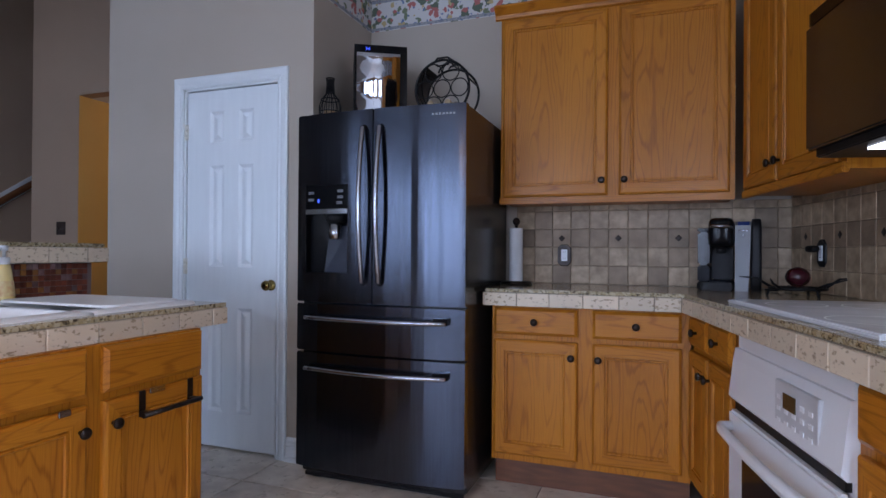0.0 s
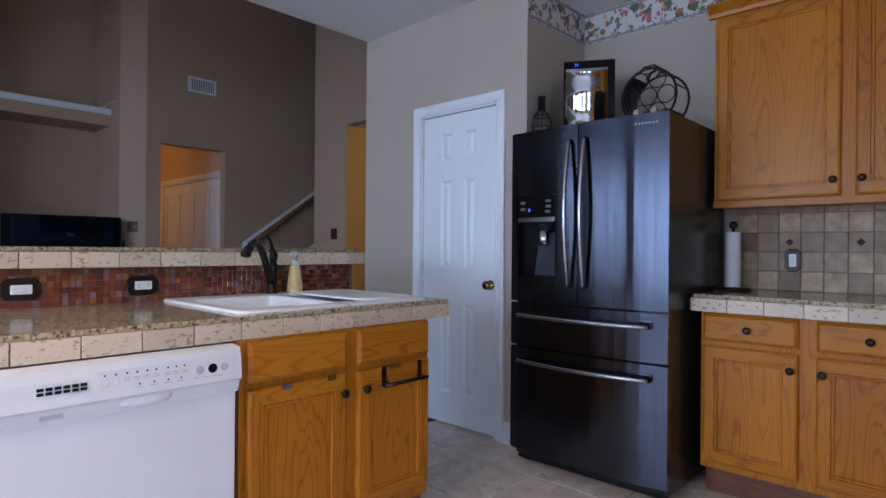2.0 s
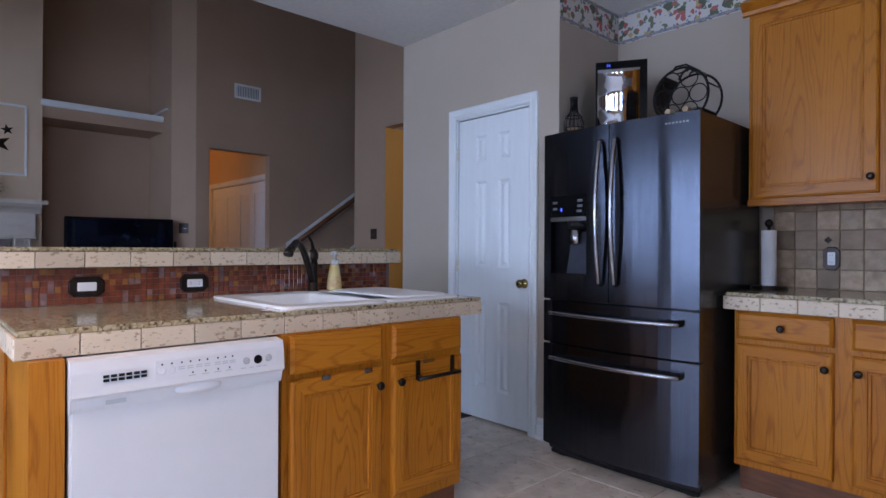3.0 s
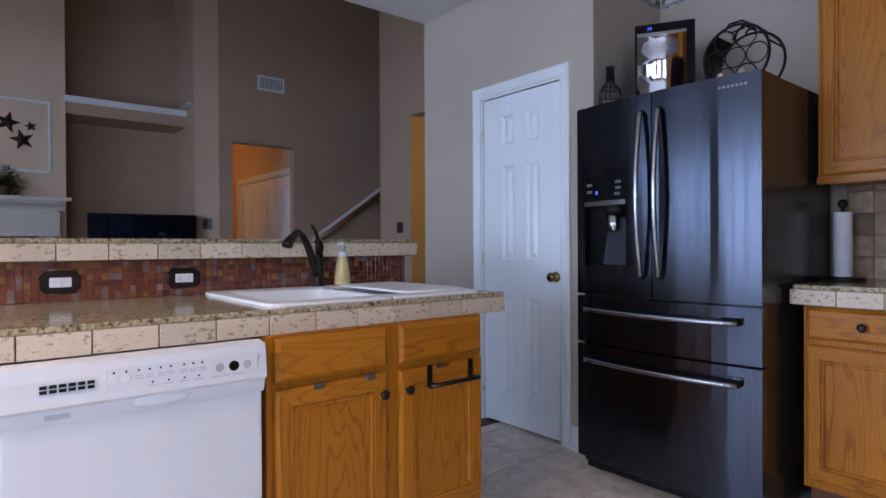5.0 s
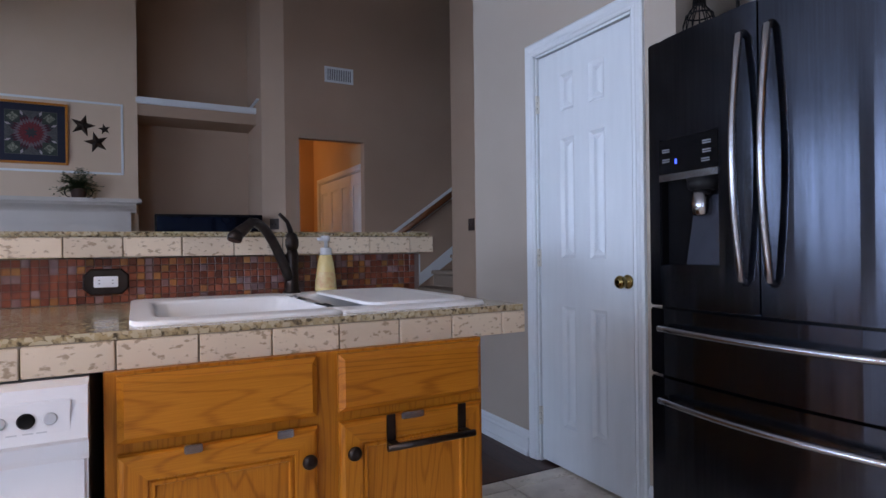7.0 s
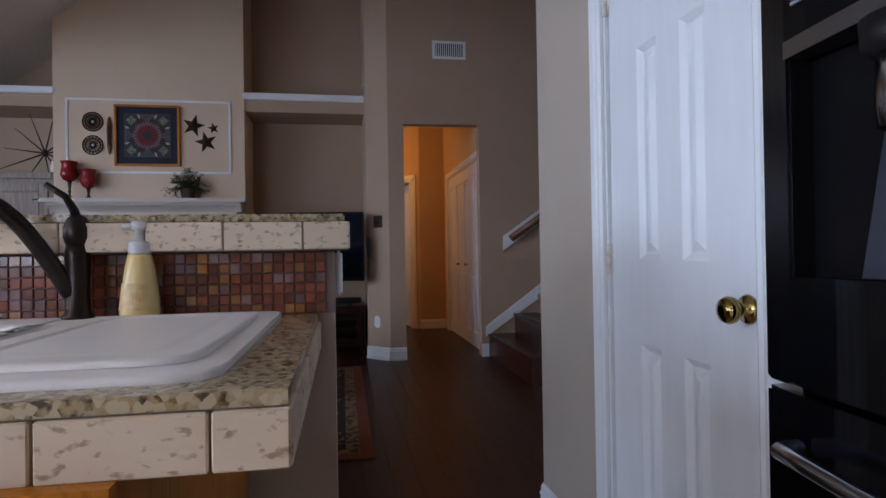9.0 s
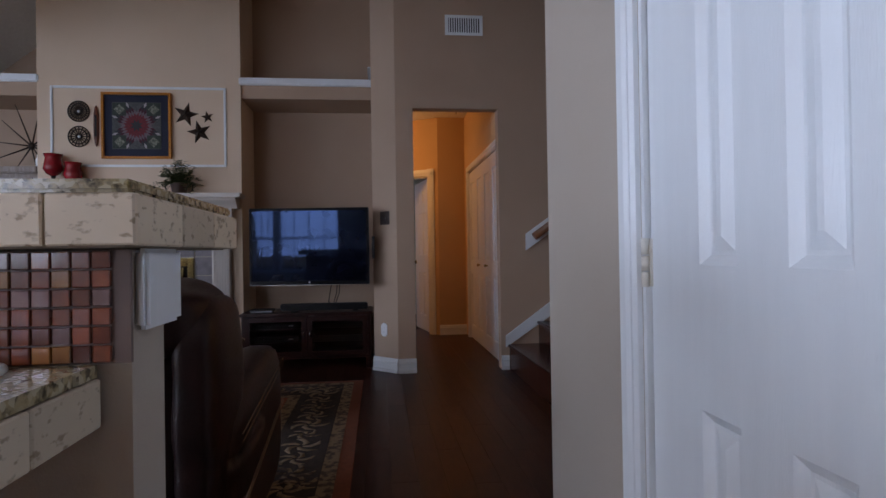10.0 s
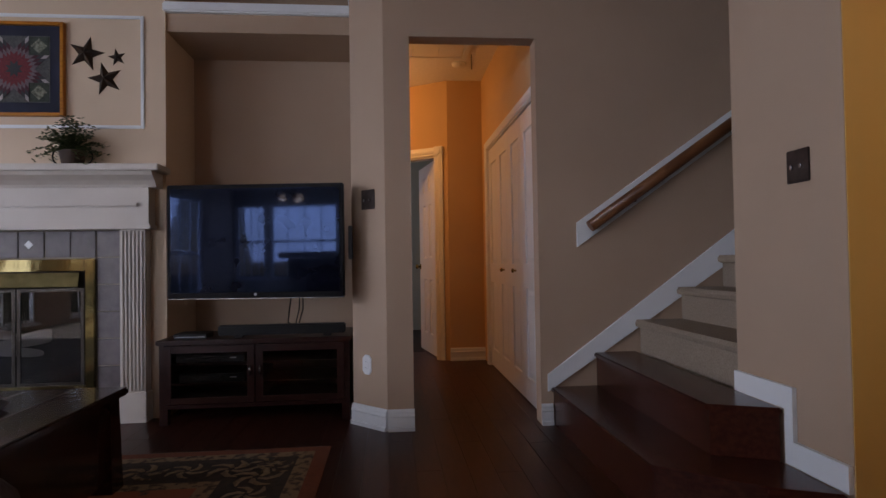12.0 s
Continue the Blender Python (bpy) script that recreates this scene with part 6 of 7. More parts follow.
def plant():
    t = thing("potted_fern", "leafy green plant in a dark scroll-handled planter", "plant", (CH + 0.10, 0.33, 1.6255))
    part("planter", lathe(B(), [(0.055, 0), (0.06, 0.006), (0.075, 0.085), (0.08, 0.095), (0.07, 0.09), (0.01, 0.086)], n=20), CLAY, t)
    for s in (-1, 1):
        part("scroll_handle", tube(B(), [(0, s * (0.075 + 0.045 * math.sin(k * 0.42)), 0.01 + 0.05 * (1 - math.cos(k * 0.42))) for k in range(12)], 0.005, 6), BLACK, t)
    R = random.Random(5)
    verts, faces = [], []
    for f in range(95):
        a, up, ln = R.uniform(0, 6.283), R.uniform(0.15, 1.25), R.uniform(0.14, 0.25)
        for k in range(9):
            u = (k + 1) / 9
            p = Vector((math.cos(a) * math.cos(up) * ln * u, math.sin(a) * math.cos(up) * ln * u * 1.15, 0.09 + math.sin(up) * ln * u - 0.10 * u * u * (1.4 - up)))
            for s in (-1, 1):
                side = Vector((-math.sin(a) * s, math.cos(a) * s, R.uniform(-0.4, 0.5))).normalized()
                out = Vector((math.cos(a), math.sin(a), 0.2))
                le = R.uniform(0.020, 0.040)
                i = len(verts)
                verts += [p, p + side * le * 0.5 + out * 0.011, p + side * le + out * 0.006, p + side * le * 0.5 - out * 0.009]
                faces.append((i, i + 1, i + 2, i + 3))
    me = bpy.data.meshes.new("foliage")
    me.from_pydata([tuple(v) for v in verts], [], faces)
    me.materials.append(LEAF)
    ob = new("foliage", me)
    ob.parent = t
    tagged(ob, "drooping small green leaves", kind="stuff")


CLAY = material("dark_brown_planter", (0.07, 0.04, 0.03), 0.5, bump=0.2)
LEAF = material("fern_green_leaf", (0.075, 0.11, 0.035), 0.5, second=(0.035, 0.06, 0.02), scale=40)
plant()


def hutch():
    t = thing("pine_hutch", "pale distressed pine cupboard standing in the niche", "cupboard", (NB + 0.50, -2.15, 0), 90)
    part("body", box(B(), 0.0, 1.18, 0.02, 0.45, 0.0, 1.84), PINE, t)
    part("cornice", box(B(), -0.02, 1.20, -0.03, 0.46, 1.8405, 1.90, 0.01), PINE, t)
    for x in (0.04, 0.61):
        d = B()
        panel_front(d, x, x + 0.53, 0.95, 1.80, 0.0, 0.02, 0.08)
        p = part("door", d, PINE, t)
        part("pull", tube(B(), [(x + 0.40, -0.004, 1.63), (x + 0.43, -0.02, 1.635), (x + 0.47, -0.02, 1.64), (x + 0.50, -0.004, 1.64)], 0.006, 8), IRON, p)
    for x in (0.04, 0.61):
        d = B()
        panel_front(d, x, x + 0.53, 0.08, 0.90, 0.0, 0.02, 0.08)
        part("door", d, PINE, t)


PINE = material("weathered_pale_pine", (0.34, 0.28, 0.24), 0.6, second=(0.22, 0.165, 0.135), scale=6, stretch=(8, 8, 1), bump=0.25)
hutch()
t = thing("starburst_sculpture", "dark rod starburst ornament standing on the cupboard", "ornament", (NB + 0.30, -1.12, 1.9005), 90)
part("hub", lathe(B(), [(0.01, 0.185), (0.026, 0.20), (0.03, 0.222), (0.026, 0.245), (0.01, 0.26)], n=14), IRON, t)
for k in range(11):
    a = 0.15 + k * 6.283 / 11
    ln = 0.40 if math.sin(a) > -0.3 else 0.218 / max(0.5, -math.sin(a))
    part("rod", tube(B(), [(0.02 * math.cos(a), 0.0, 0.222 + 0.02 * math.sin(a)), (ln * math.cos(a), 0.08 * math.sin(3 * a), 0.222 + ln * math.sin(a))], [0.008, 0.003], 6), IRON, t)
t = thing("white_jar", "small white ceramic jar on the cupboard", "jar", (NB + 0.42, -0.99, 1.9005))
part("body", lathe(B(), [(0.02, 0), (0.028, 0.02), (0.03, 0.07), (0.018, 0.10), (0.02, 0.12)], n=18), SINKWHITE, t)


def television():
    t = thing("television", "large black flat television on a wall arm", "television", (-6.562, 1.0, 0.79), 84)
    w, h = 1.05, 0.675
    part("cabinet", box(B(), 0, w, 0.004, 0.045, 0, h, 0.006), TVBLACK, t)
    part("screen", box(B(), 0.022, w - 0.022, 0.001, 0.0035, 0.035, h - 0.025), SCREEN, t, "dark reflective screen")
    part("bezel_edge", box(B(), -0.002, w + 0.002, 0.01, 0.02, -0.003, 0.0), CHROME, t, "thin bright lower edge")
    part("badge", lathe(B(), [(0.008, 0.003), (0.008, 0.0), (0.005, -0.0005)], (w / 2, 0, 0.022), 14, "y"), PALEMARK, t, "small round pale badge")
    part("mount_plate", box(B(), 0.30, 0.73, 0.046, 0.07, 0.15, 0.50), BLACK, t)
    part("mount_arm", tube(B(), [(0.515, 0.07, 0.32), (0.80, 0.30, 0.32), (0.55, 0.84, 0.32)], 0.022, 8), BLACK, t)
    part("side_bracket", box(B(), w + 0.02, w + 0.045, 0.04, 0.07, 0.22, 0.42, 0.004), BLACK, t)


SCREEN = material("black_screen_glass", (0.004, 0.005, 0.010), 0.04)
SCREEN.node_tree.nodes["Principled BSDF"].inputs["Specular IOR Level"].default_value = 0.38
SCREEN.node_tree.nodes["Principled BSDF"].inputs["Specular Tint"].default_value = (0.28, 0.48, 1.0, 1)
TVBLACK = material("black_television_bezel", (0.006, 0.006, 0.008), 0.3)
TVBLACK.node_tree.nodes["Principled BSDF"].inputs["Specular IOR Level"].default_value = 0.06
television()


def tv_stand():
    t = thing("tv_stand", "dark cherry television cabinet with glass doors", "tv stand", (-6.74, 0.885, 0), 90)
    w, h, d = 1.165, 0.525, 0.50
    part("top", box(B(), -0.015, w + 0.015, -0.02, d, h - 0.03, h, 0.006), DARKWOOD, t)
    b = B()
    for q in ((0.0, w, 0.0, d, 0.10, 0.125), (0.0, 0.03, 0.0, d, 0.125, h - 0.031), (w - 0.03, w, 0.0, d, 0.125, h - 0.031), (0.03, w - 0.03, d - 0.02, d, 0.125, h - 0.031), (w / 2 - 0.012, w / 2 + 0.012, 0.02, d - 0.02, 0.125, h - 0.031)):
        box(b, *q)
    part("case", b, DARKWOOD, t)
    for x in (0.0, w - 0.05):
        for y in (0.0, d - 0.05):
            part("leg", prism(B(), [(x, y), (x + 0.05, y), (x + 0.05, y + 0.05), (x, y + 0.05)], 0.0, 0.0995), DARKWOOD, t)
    for z in (0.235, 0.36):
        part("shelf", box(B(), 0.031, w - 0.031, 0.05, d - 0.021, z, z + 0.012), DARKWOOD, t)
    for x0, x1, kx in ((0.032, w / 2 - 0.004, w / 2 - 0.03), (w / 2 + 0.004, w - 0.032, w / 2 + 0.03)):
        b = B()
        for q in ((x0, x0 + 0.045, 0.13, h - 0.036), (x1 - 0.045, x1, 0.13, h - 0.036), (x0 + 0.045, x1 - 0.045, 0.13, 0.17), (x0 + 0.045, x1 - 0.045, h - 0.08, h - 0.036)):
            box(b, q[0], q[1], -0.016, -0.001, q[2], q[3], 0.003)
        p = part("door", b, DARKWOOD, t)
        g = part("door_glass", box(B(), x0 + 0.045, x1 - 0.045, -0.010, -0.007, 0.17, h - 0.08), GLASS, p)
        part("pull", tube(B(), [(kx, -0.02, 0.30), (kx, -0.028, 0.33), (kx, -0.02, 0.36)], 0.006, 8), CHROME, p)


DARKWOOD = material("dark_cherry_wood", (0.030, 0.0085, 0.006), 0.34, second=(0.018, 0.006, 0.005), scale=5, stretch=(1, 8, 8), coat=0.0, bump=0.05)
DARKWOOD.node_tree.nodes["Principled BSDF"].inputs["Specular IOR Level"].default_value = 0.25
tv_stand()
for k, (z, y0, wd, hh) in enumerate(((0.2475, 0.10, 0.40, 0.055), (0.3725, 0.08, 0.42, 0.05))):
    t = thing("media_player", "black disc player on the cabinet shelf", "player", (-6.80, 0.885 + y0, z), 90, group="players in the television cabinet")
    part("case", box(B(), 0, wd, 0, 0.28, 0, hh, 0.003), BLACK, t)
    part("tray_line", box(B(), 0.03, wd - 0.12, -0.002, 0.0, hh * 0.55, hh * 0.55 + 0.004), CHROME, t)
    part("front_light", box(B(), wd - 0.09, wd - 0.05, -0.002, 0, hh * 0.5, hh * 0.5 + 0.006), PALEMARK, t)
t = thing("sound_bar", "long black sound bar under the television", "sound bar", (-6.80, 1.22, 0.5255), 90)
part("bar", box(B(), 0, 0.80, 0, 0.07, 0.012, 0.075, 0.008), BLACK, t)
for x in (0.10, 0.66):
    part("foot", box(B(), x, x + 0.05, 0.0, 0.07, 0.0, 0.0115), BLACK, t)
t = thing("cable_box", "flat black cable box on the cabinet top", "cable box", (-6.80, 0.95, 0.5255), 90)
part("case", box(B(), 0, 0.20, 0, 0.16, 0, 0.028, 0.003), BLACK, t)
part("front_strip", box(B(), 0.01, 0.19, -0.002, 0, 0.008, 0.012), PALEMARK, t)
for dx in (0.0, 0.05, 0.07):
    b = tube(B(), [(-6.70, 1.70 + dx, 0.80), (-6.73, 1.68 + dx * 1.2, 0.70), (-6.80, 1.66 + dx, 0.615), (-6.92, 1.70, 0.56)], 0.004, 6)
    solid("cable", b, BLACK, "black cable hanging below the television", "cable", kind="", group="television cables")


# column switch, outlet, vent


PLATE = material("brown_bronze_plate", (0.075, 0.055, 0.048), 0.35, 0.5, second=(0.05, 0.037, 0.032), scale=30)


def wall_switch(label, at, rz):
    t = thing("light_switch", label, "switch", at, rz)
    part("plate", box(B(), -0.058, 0.058, -0.007, 0, -0.060, 0.060, 0.003), PLATE, t)
    for x in (-0.023, 0.023):
        part("toggle", box(B(), x - 0.005, x + 0.005, -0.018, -0.0065, -0.012, 0.004, 0.002), CHROME, t, "bright toggle")


wall_switch("dark bronze double switch plate on the column", (-6.535, 2.190, 1.37), 45)
outlet("white wall socket on the column", (-6.555, 2.170, 0.37), 45, False, kind="socket", plate=WHITEAPP)
wall_switch("dark bronze double switch plate beside the stairs", (-4.95, 3.78, 1.312), 0)
t = thing("air_vent", "white louvred air vent high on the wall", "vent", (HX, 2.745, 2.99), 90)
b = B()
for q in ((0, 0.34, 0, 0.025), (0, 0.34, 0.155, 0.18), (0, 0.03, 0.025, 0.155), (0.31, 0.34, 0.025, 0.155)):
    box(b, q[0], q[1], -0.010, 0, q[2], q[3], 0.002)
part("frame", b, TRIM, t)
part("backing", box(B(), 0.03, 0.31, -0.002, 0, 0.025, 0.155), BLACK, t)
for k in range(13):
    part("louvre", box(B(), 0.036 + k * 0.021, 0.046 + k * 0.021, -0.008, -0.0025, 0.026, 0.154), TRIM, t)

baseboard(0, 0.158, (HX, 2.29, 0), 90)
baseboard(0, 0.30, (-6.647, 2.078, 0), 45)
baseboard(0, 0.07, (HX, 3.21, 0), 90)

# ---- stairs ----
RISE, GO, ST0 = 0.192, 0.268, 3.27
T1, T2 = 0.225, 0.425


def stairs():
    t = thing("staircase", "dark cherry bottom steps with carpeted flight above", "staircase", (HX, ST0, 0))
    ox, oy = HX, ST0

    def plan(pts):
        return [(x - ox, y - oy) for x, y in pts]

    one = [(HX + 0.001, 3.265), (-5.085, 3.265), (-4.835, 3.55), (-4.742, 3.761), (HX + 0.001, 3.761)]
    two = [(HX + 0.001, 3.535), (-5.15, 3.52), (-5.045, 3.761), (HX + 0.001, 3.80)]
    part("riser", prism(B(), plan([(HX + 0.001, 3.285), (-5.095, 3.285), (-4.855, 3.56), (-4.765, 3.761), (HX + 0.001, 3.80)]), 0.0, T1 - 0.026), STAIRWOOD, t)
    part("tread", prism(B(), plan(one), T1 - 0.0255, T1, 0.006), STAIRWOOD, t)
    part("riser", prism(B(), plan([(HX + 0.001, 3.555), (-5.16, 3.54), (-5.065, 3.761), (HX + 0.001, 3.80)]), T1 + 0.0005, T2 - 0.026), STAIRWOOD, t)
    part("tread", prism(B(), plan(two), T2 - 0.0255, T2, 0.006), STAIRWOOD, t)
    for k in range(2, 15):
        y = ST0 + k * GO
        up = T2 - 2 * RISE
        b = B()
        extrude_x(b, [(y + 0.02 - oy, 0.0 if k < 3 else (k - 1) * RISE - 0.1 + up), (y + 0.02 - oy, (k + 1) * RISE - 0.05 + up), (y - 0.008 - oy, (k + 1) * RISE - 0.04 + up), (y - 0.012 - oy, (k + 1) * RISE - 0.02 + up), (y + 0.0 - oy, (k + 1) * RISE + up), (y + GO + 0.02 - oy, (k + 1) * RISE + up), (y + GO + 0.02 - oy, 0.0 if k < 3 else (k - 1) * RISE - 0.1 + up)], 0.02, -5.353 - ox)
        part("carpeted_step", b, CARPET, t, "beige carpeted step")
    return t


STAIRWOOD = material("dark_cherry_stair", (0.070, 0.018, 0.011), 0.26, second=(0.040, 0.010, 0.007), scale=5, stretch=(1.2, 8, 8), coat=0.05, bump=0.05)
CARPET = material("beige_pile_carpet", (0.37, 0.285, 0.215), 0.95, second=(0.28, 0.21, 0.155), scale=120, bump=0.9, bscale=260)
stairs()
# skirt board along the flight, drawn as (y, z) and thin in x
b = B()
ob = extrude_x(b, [(3.25, 0.20), (3.25, 0.30), (7.2, 0.30 + 3.95 * RISE / GO), (7.2, 3.95 * RISE / GO - 0.05)], HX, HX + 0.02)
solid("trim", b, TRIM, "white skirt board along the stair wall", "trim")
b = B()
for q in ((-5.35, -4.995, T2 + 0.001, T2 + 0.085), (-5.04, -4.995, T1 + 0.09, T2 + 0.0005), (-5.04, -4.742, T1 + 0.001, T1 + 0.0895)):
    box(b, q[0], q[1], 3.762, 3.779, q[2], q[3])
solid("baseboard", b, TRIM, "white baseboard stepping down beside the stairs", "baseboard")
baseboard(0, 3.0, (-4.74, 3.76, 0), 90)


def handrail():
    t = thing("handrail", "brown wooden handrail on a white backing board", "handrail", (HX, 3.446, 1.075))
    s = 0.69
    L_ = 2.6
    part("backing_board", extrude_x(B(), [(0.0, -0.012), (0.0, 0.136), (L_, 0.136 + L_ * s), (L_, -0.012 + L_ * s)], 0.0, 0.018), TRIM, t, "white backing board")
    pts = [(0.075, 0.06, 0.108)] + [(0.075, 0.06 + (L_ - 0.06) * k / 4, 0.108 + (L_ - 0.06) * k / 4 * s) for k in range(1, 5)]
    part("rail", tube(B(), pts, 0.035, 14), RAILWOOD, t)
    for y in (0.35, 1.3, 2.2):
        part("bracket", tube(B(), [(0.018, y, 0.02 + y * s), (0.06, y, 0.02 + y * s), (0.075, y, 0.055 + y * s)], 0.007, 8), BRONZE, t)


RAILWOOD = material("brown_oak_rail", (0.20, 0.075, 0.028), 0.35, second=(0.13, 0.045, 0.018), stretch=(8, 1, 1), scale=6)
handrail()

# ---- hall ----
casing("trim", "white casing of the hall closet", -8.45, -6.62, 2.05, (0, 3.25, 0), 0)


def bifold():
    t = thing("bifold_door", "white four-leaf bifold closet doors, closed", "door", (-8.44, 3.262, 0.01), 0)
    w = 1.81 / 4
    for k in range(4):
        b = B()
        x0 = k * w + 0.002
        x1 = (k + 1) * w - 0.002
        for a, c in ((0.0, 0.16), (0.78, 0.95), (1.88, 2.02)):
            box(b, x0, x1, 0, 0.03, a, c)
        for a, c in ((0.16, 0.78), (0.95, 1.88)):
            box(b, x0, x0 + 0.09, 0, 0.03, a, c)
            box(b, x1 - 0.09, x1, 0, 0.03, a, c)
            box(b, x0 + 0.09, x1 - 0.09, 0.012, 0.03, a, c)
            raised(b, x0 + 0.10, x1 - 0.10, a + 0.012, c - 0.012, 0.012, 0.003, 0.03)
        p = part("leaf", b, DOORWHITE, t)
        if k in (1, 2):
            part("knob", lathe(B(), [(0.008, 0), (0.008, -0.015), (0.017, -0.022), (0.016, -0.034), (0.006, -0.038)], ((x0 + x1) / 2, 0, 0.90), 14, "y"), BRASS, p)


bifold()
SPL = math.degrees(math.atan2(2.9 - 1.45, -8.75 + 9.7))
casing("trim", "white casing of the splayed hall doorway", 0.0, 0.80, 2.05, (-9.265, 2.11, 0), SPL, w=0.09)
b = box(B(), 0.795, 0.895, -0.028, -0.001, 2.045, 2.145, 0.004)
lathe(b, [(0.034, -0.028), (0.034, -0.034), (0.024, -0.032), (0.012, -0.036), (0.004, -0.037)], (0.845, 0, 2.095), 20, "y")
ob = solid("trim", b, TRIM, "white corner rosette block on the doorway casing", "trim")
ob.matrix_basis = pose(-9.265, 2.11, 0, 0, 0, SPL)
t = thing("attic_hatch", "white panelled attic hatch in the hall ceiling", "hatch", (-8.11, 2.05, HZ), kind="structure")
b = B()
for x0, x1, y0, y1 in ((0, 1.35, 0, 0.05), (0, 1.35, 0.92, 0.97), (0, 0.05, 0.05, 0.92), (1.30, 1.35, 0.05, 0.92)):
    box(b, x0, x1, y0, y1, -0.014, -0.001, 0.003)
part("frame", b, TRIM, t)
for k in range(4):
    part("panel", box(B(), 0.055, 1.295, 0.055 + k * 0.216, 0.265 + k * 0.216, -0.009, -0.001, 0.002), TRIM, t)
part("pull_cord", tube(B(), [(0.10, 1.0, -0.001), (0.10, 1.0, -0.13)], 0.004, 6), BLACK, t)
six_panel_door("door_2", "white panelled door standing ajar off the hall", 0.76, 2.02, (-9.63, 2.655, 0.01), 10, knob_side="l")
baseboard(0, 0.35, (-8.75, 2.9, 0), 90)
t = thing("smoke_detector", "round white smoke detector on the hall ceiling", "smoke detector", (-8.24, 2.97, HZ))
part("case", lathe(B(), [(0.068, 0.0), (0.068, -0.018), (0.052, -0.035), (0.02, -0.038)], n=24), TRIM, t)
t = thing("ceiling_lamp", "small frosted hall ceiling lamp", "lamp", (-8.35, 1.75, HZ))
part("shade", lathe(B(), [(0.10, 0.0), (0.10, -0.02), (0.08, -0.06), (0.03, -0.075)], n=24), glow("hall_lamp_glass", (1.0, 0.7, 0.36), 3.0), t)

# ---- rug, recliner, coffee table ----


def rug():
    t = thing("rug", "oriental rug with rust field and dark patterned border", "rug", (-6.18, 1.99, 0))
    L_, W_ = 2.45, 2.6
    part("edge", box(B(), 0, L_, -W_, 0, 0.001, 0.008, 0.002), RUGRUST, t)
    part("outer_band", box(B(), 0.075, L_ - 0.075, -W_ + 0.075, -0.075, 0.0085, 0.0095), RUGTAN, t)
    part("main_band", box(B(), 0.15, L_ - 0.15, -W_ + 0.15, -0.15, 0.010, 0.011), RUGDARK, t)
    part("inner_band", box(B(), 0.45, L_ - 0.45, -W_ + 0.45, -0.45, 0.0115, 0.0125), RUGTAN, t)
    part("field", box(B(), 0.53, L_ - 0.53, -W_ + 0.53, -0.53, 0.013, 0.014), RUGFIELD, t)
    R = random.Random(8)

    def scroll(x, y, turn, size, mat):
        """A curling leaf sprig lying flat in the pile."""
        for k in range(5):
            a = turn + k * 2 * math.pi / 5
            pts = [(x + size * u * math.cos(a + 1.5 * u), y + size * u * math.sin(a + 1.5 * u), 0.0) for u in (0.15, 0.45, 0.75, 1.0)]
            b = tube(B(), pts, [size * 0.10, size * 0.19, size * 0.16, size * 0.05], 4)
            bmesh.ops.scale(b, vec=(1, 1, 0.02), verts=b.verts)
            bmesh.ops.translate(b, vec=(0, 0, 0.0118), verts=b.verts)
            part("motif", b, mat, t)

    for k in range(11):
        scroll(0.22 + k * 0.20, -0.30, R.uniform(0, 6), 0.125 if k % 2 else 0.10, RUGCREAM if k % 3 else RUGTAN)
        scroll(L_ - 0.30, -0.24 - k * 0.205, R.uniform(0, 6), 0.125 if k % 2 else 0.10, RUGCREAM if k % 3 else RUGTAN)
        scroll(0.30, -0.24 - k * 0.205, R.uniform(0, 6), 0.12 if k % 2 else 0.10, RUGCREAM if k % 3 else RUGTAN)


RUGRUST = material("rust_wool", (0.22, 0.065, 0.03), 0.95, second=(0.17, 0.05, 0.025), scale=60, bump=0.5, bscale=300)
RUGTAN = material("tan_figured_wool", (0.25, 0.18, 0.105), 0.95, second=(0.075, 0.05, 0.035), scale=26, lo=0.42, hi=0.52, bump=0.5, bscale=300)
RUGDARK = material("charcoal_wool", (0.030, 0.024, 0.022), 0.95, second=(0.05, 0.035, 0.03), scale=30, bump=0.5, bscale=300)
RUGFIELD = material("terracotta_figured_wool", (0.27, 0.085, 0.042), 0.95, second=(0.07, 0.05, 0.045), scale=9, detail=6, lo=0.33, hi=0.39, bump=0.5, bscale=300)
RUGCREAM = material("cream_wool", (0.30, 0.22, 0.13), 0.95, second=(0.2, 0.15, 0.10), scale=60, bump=0.5, bscale=300)
rug()


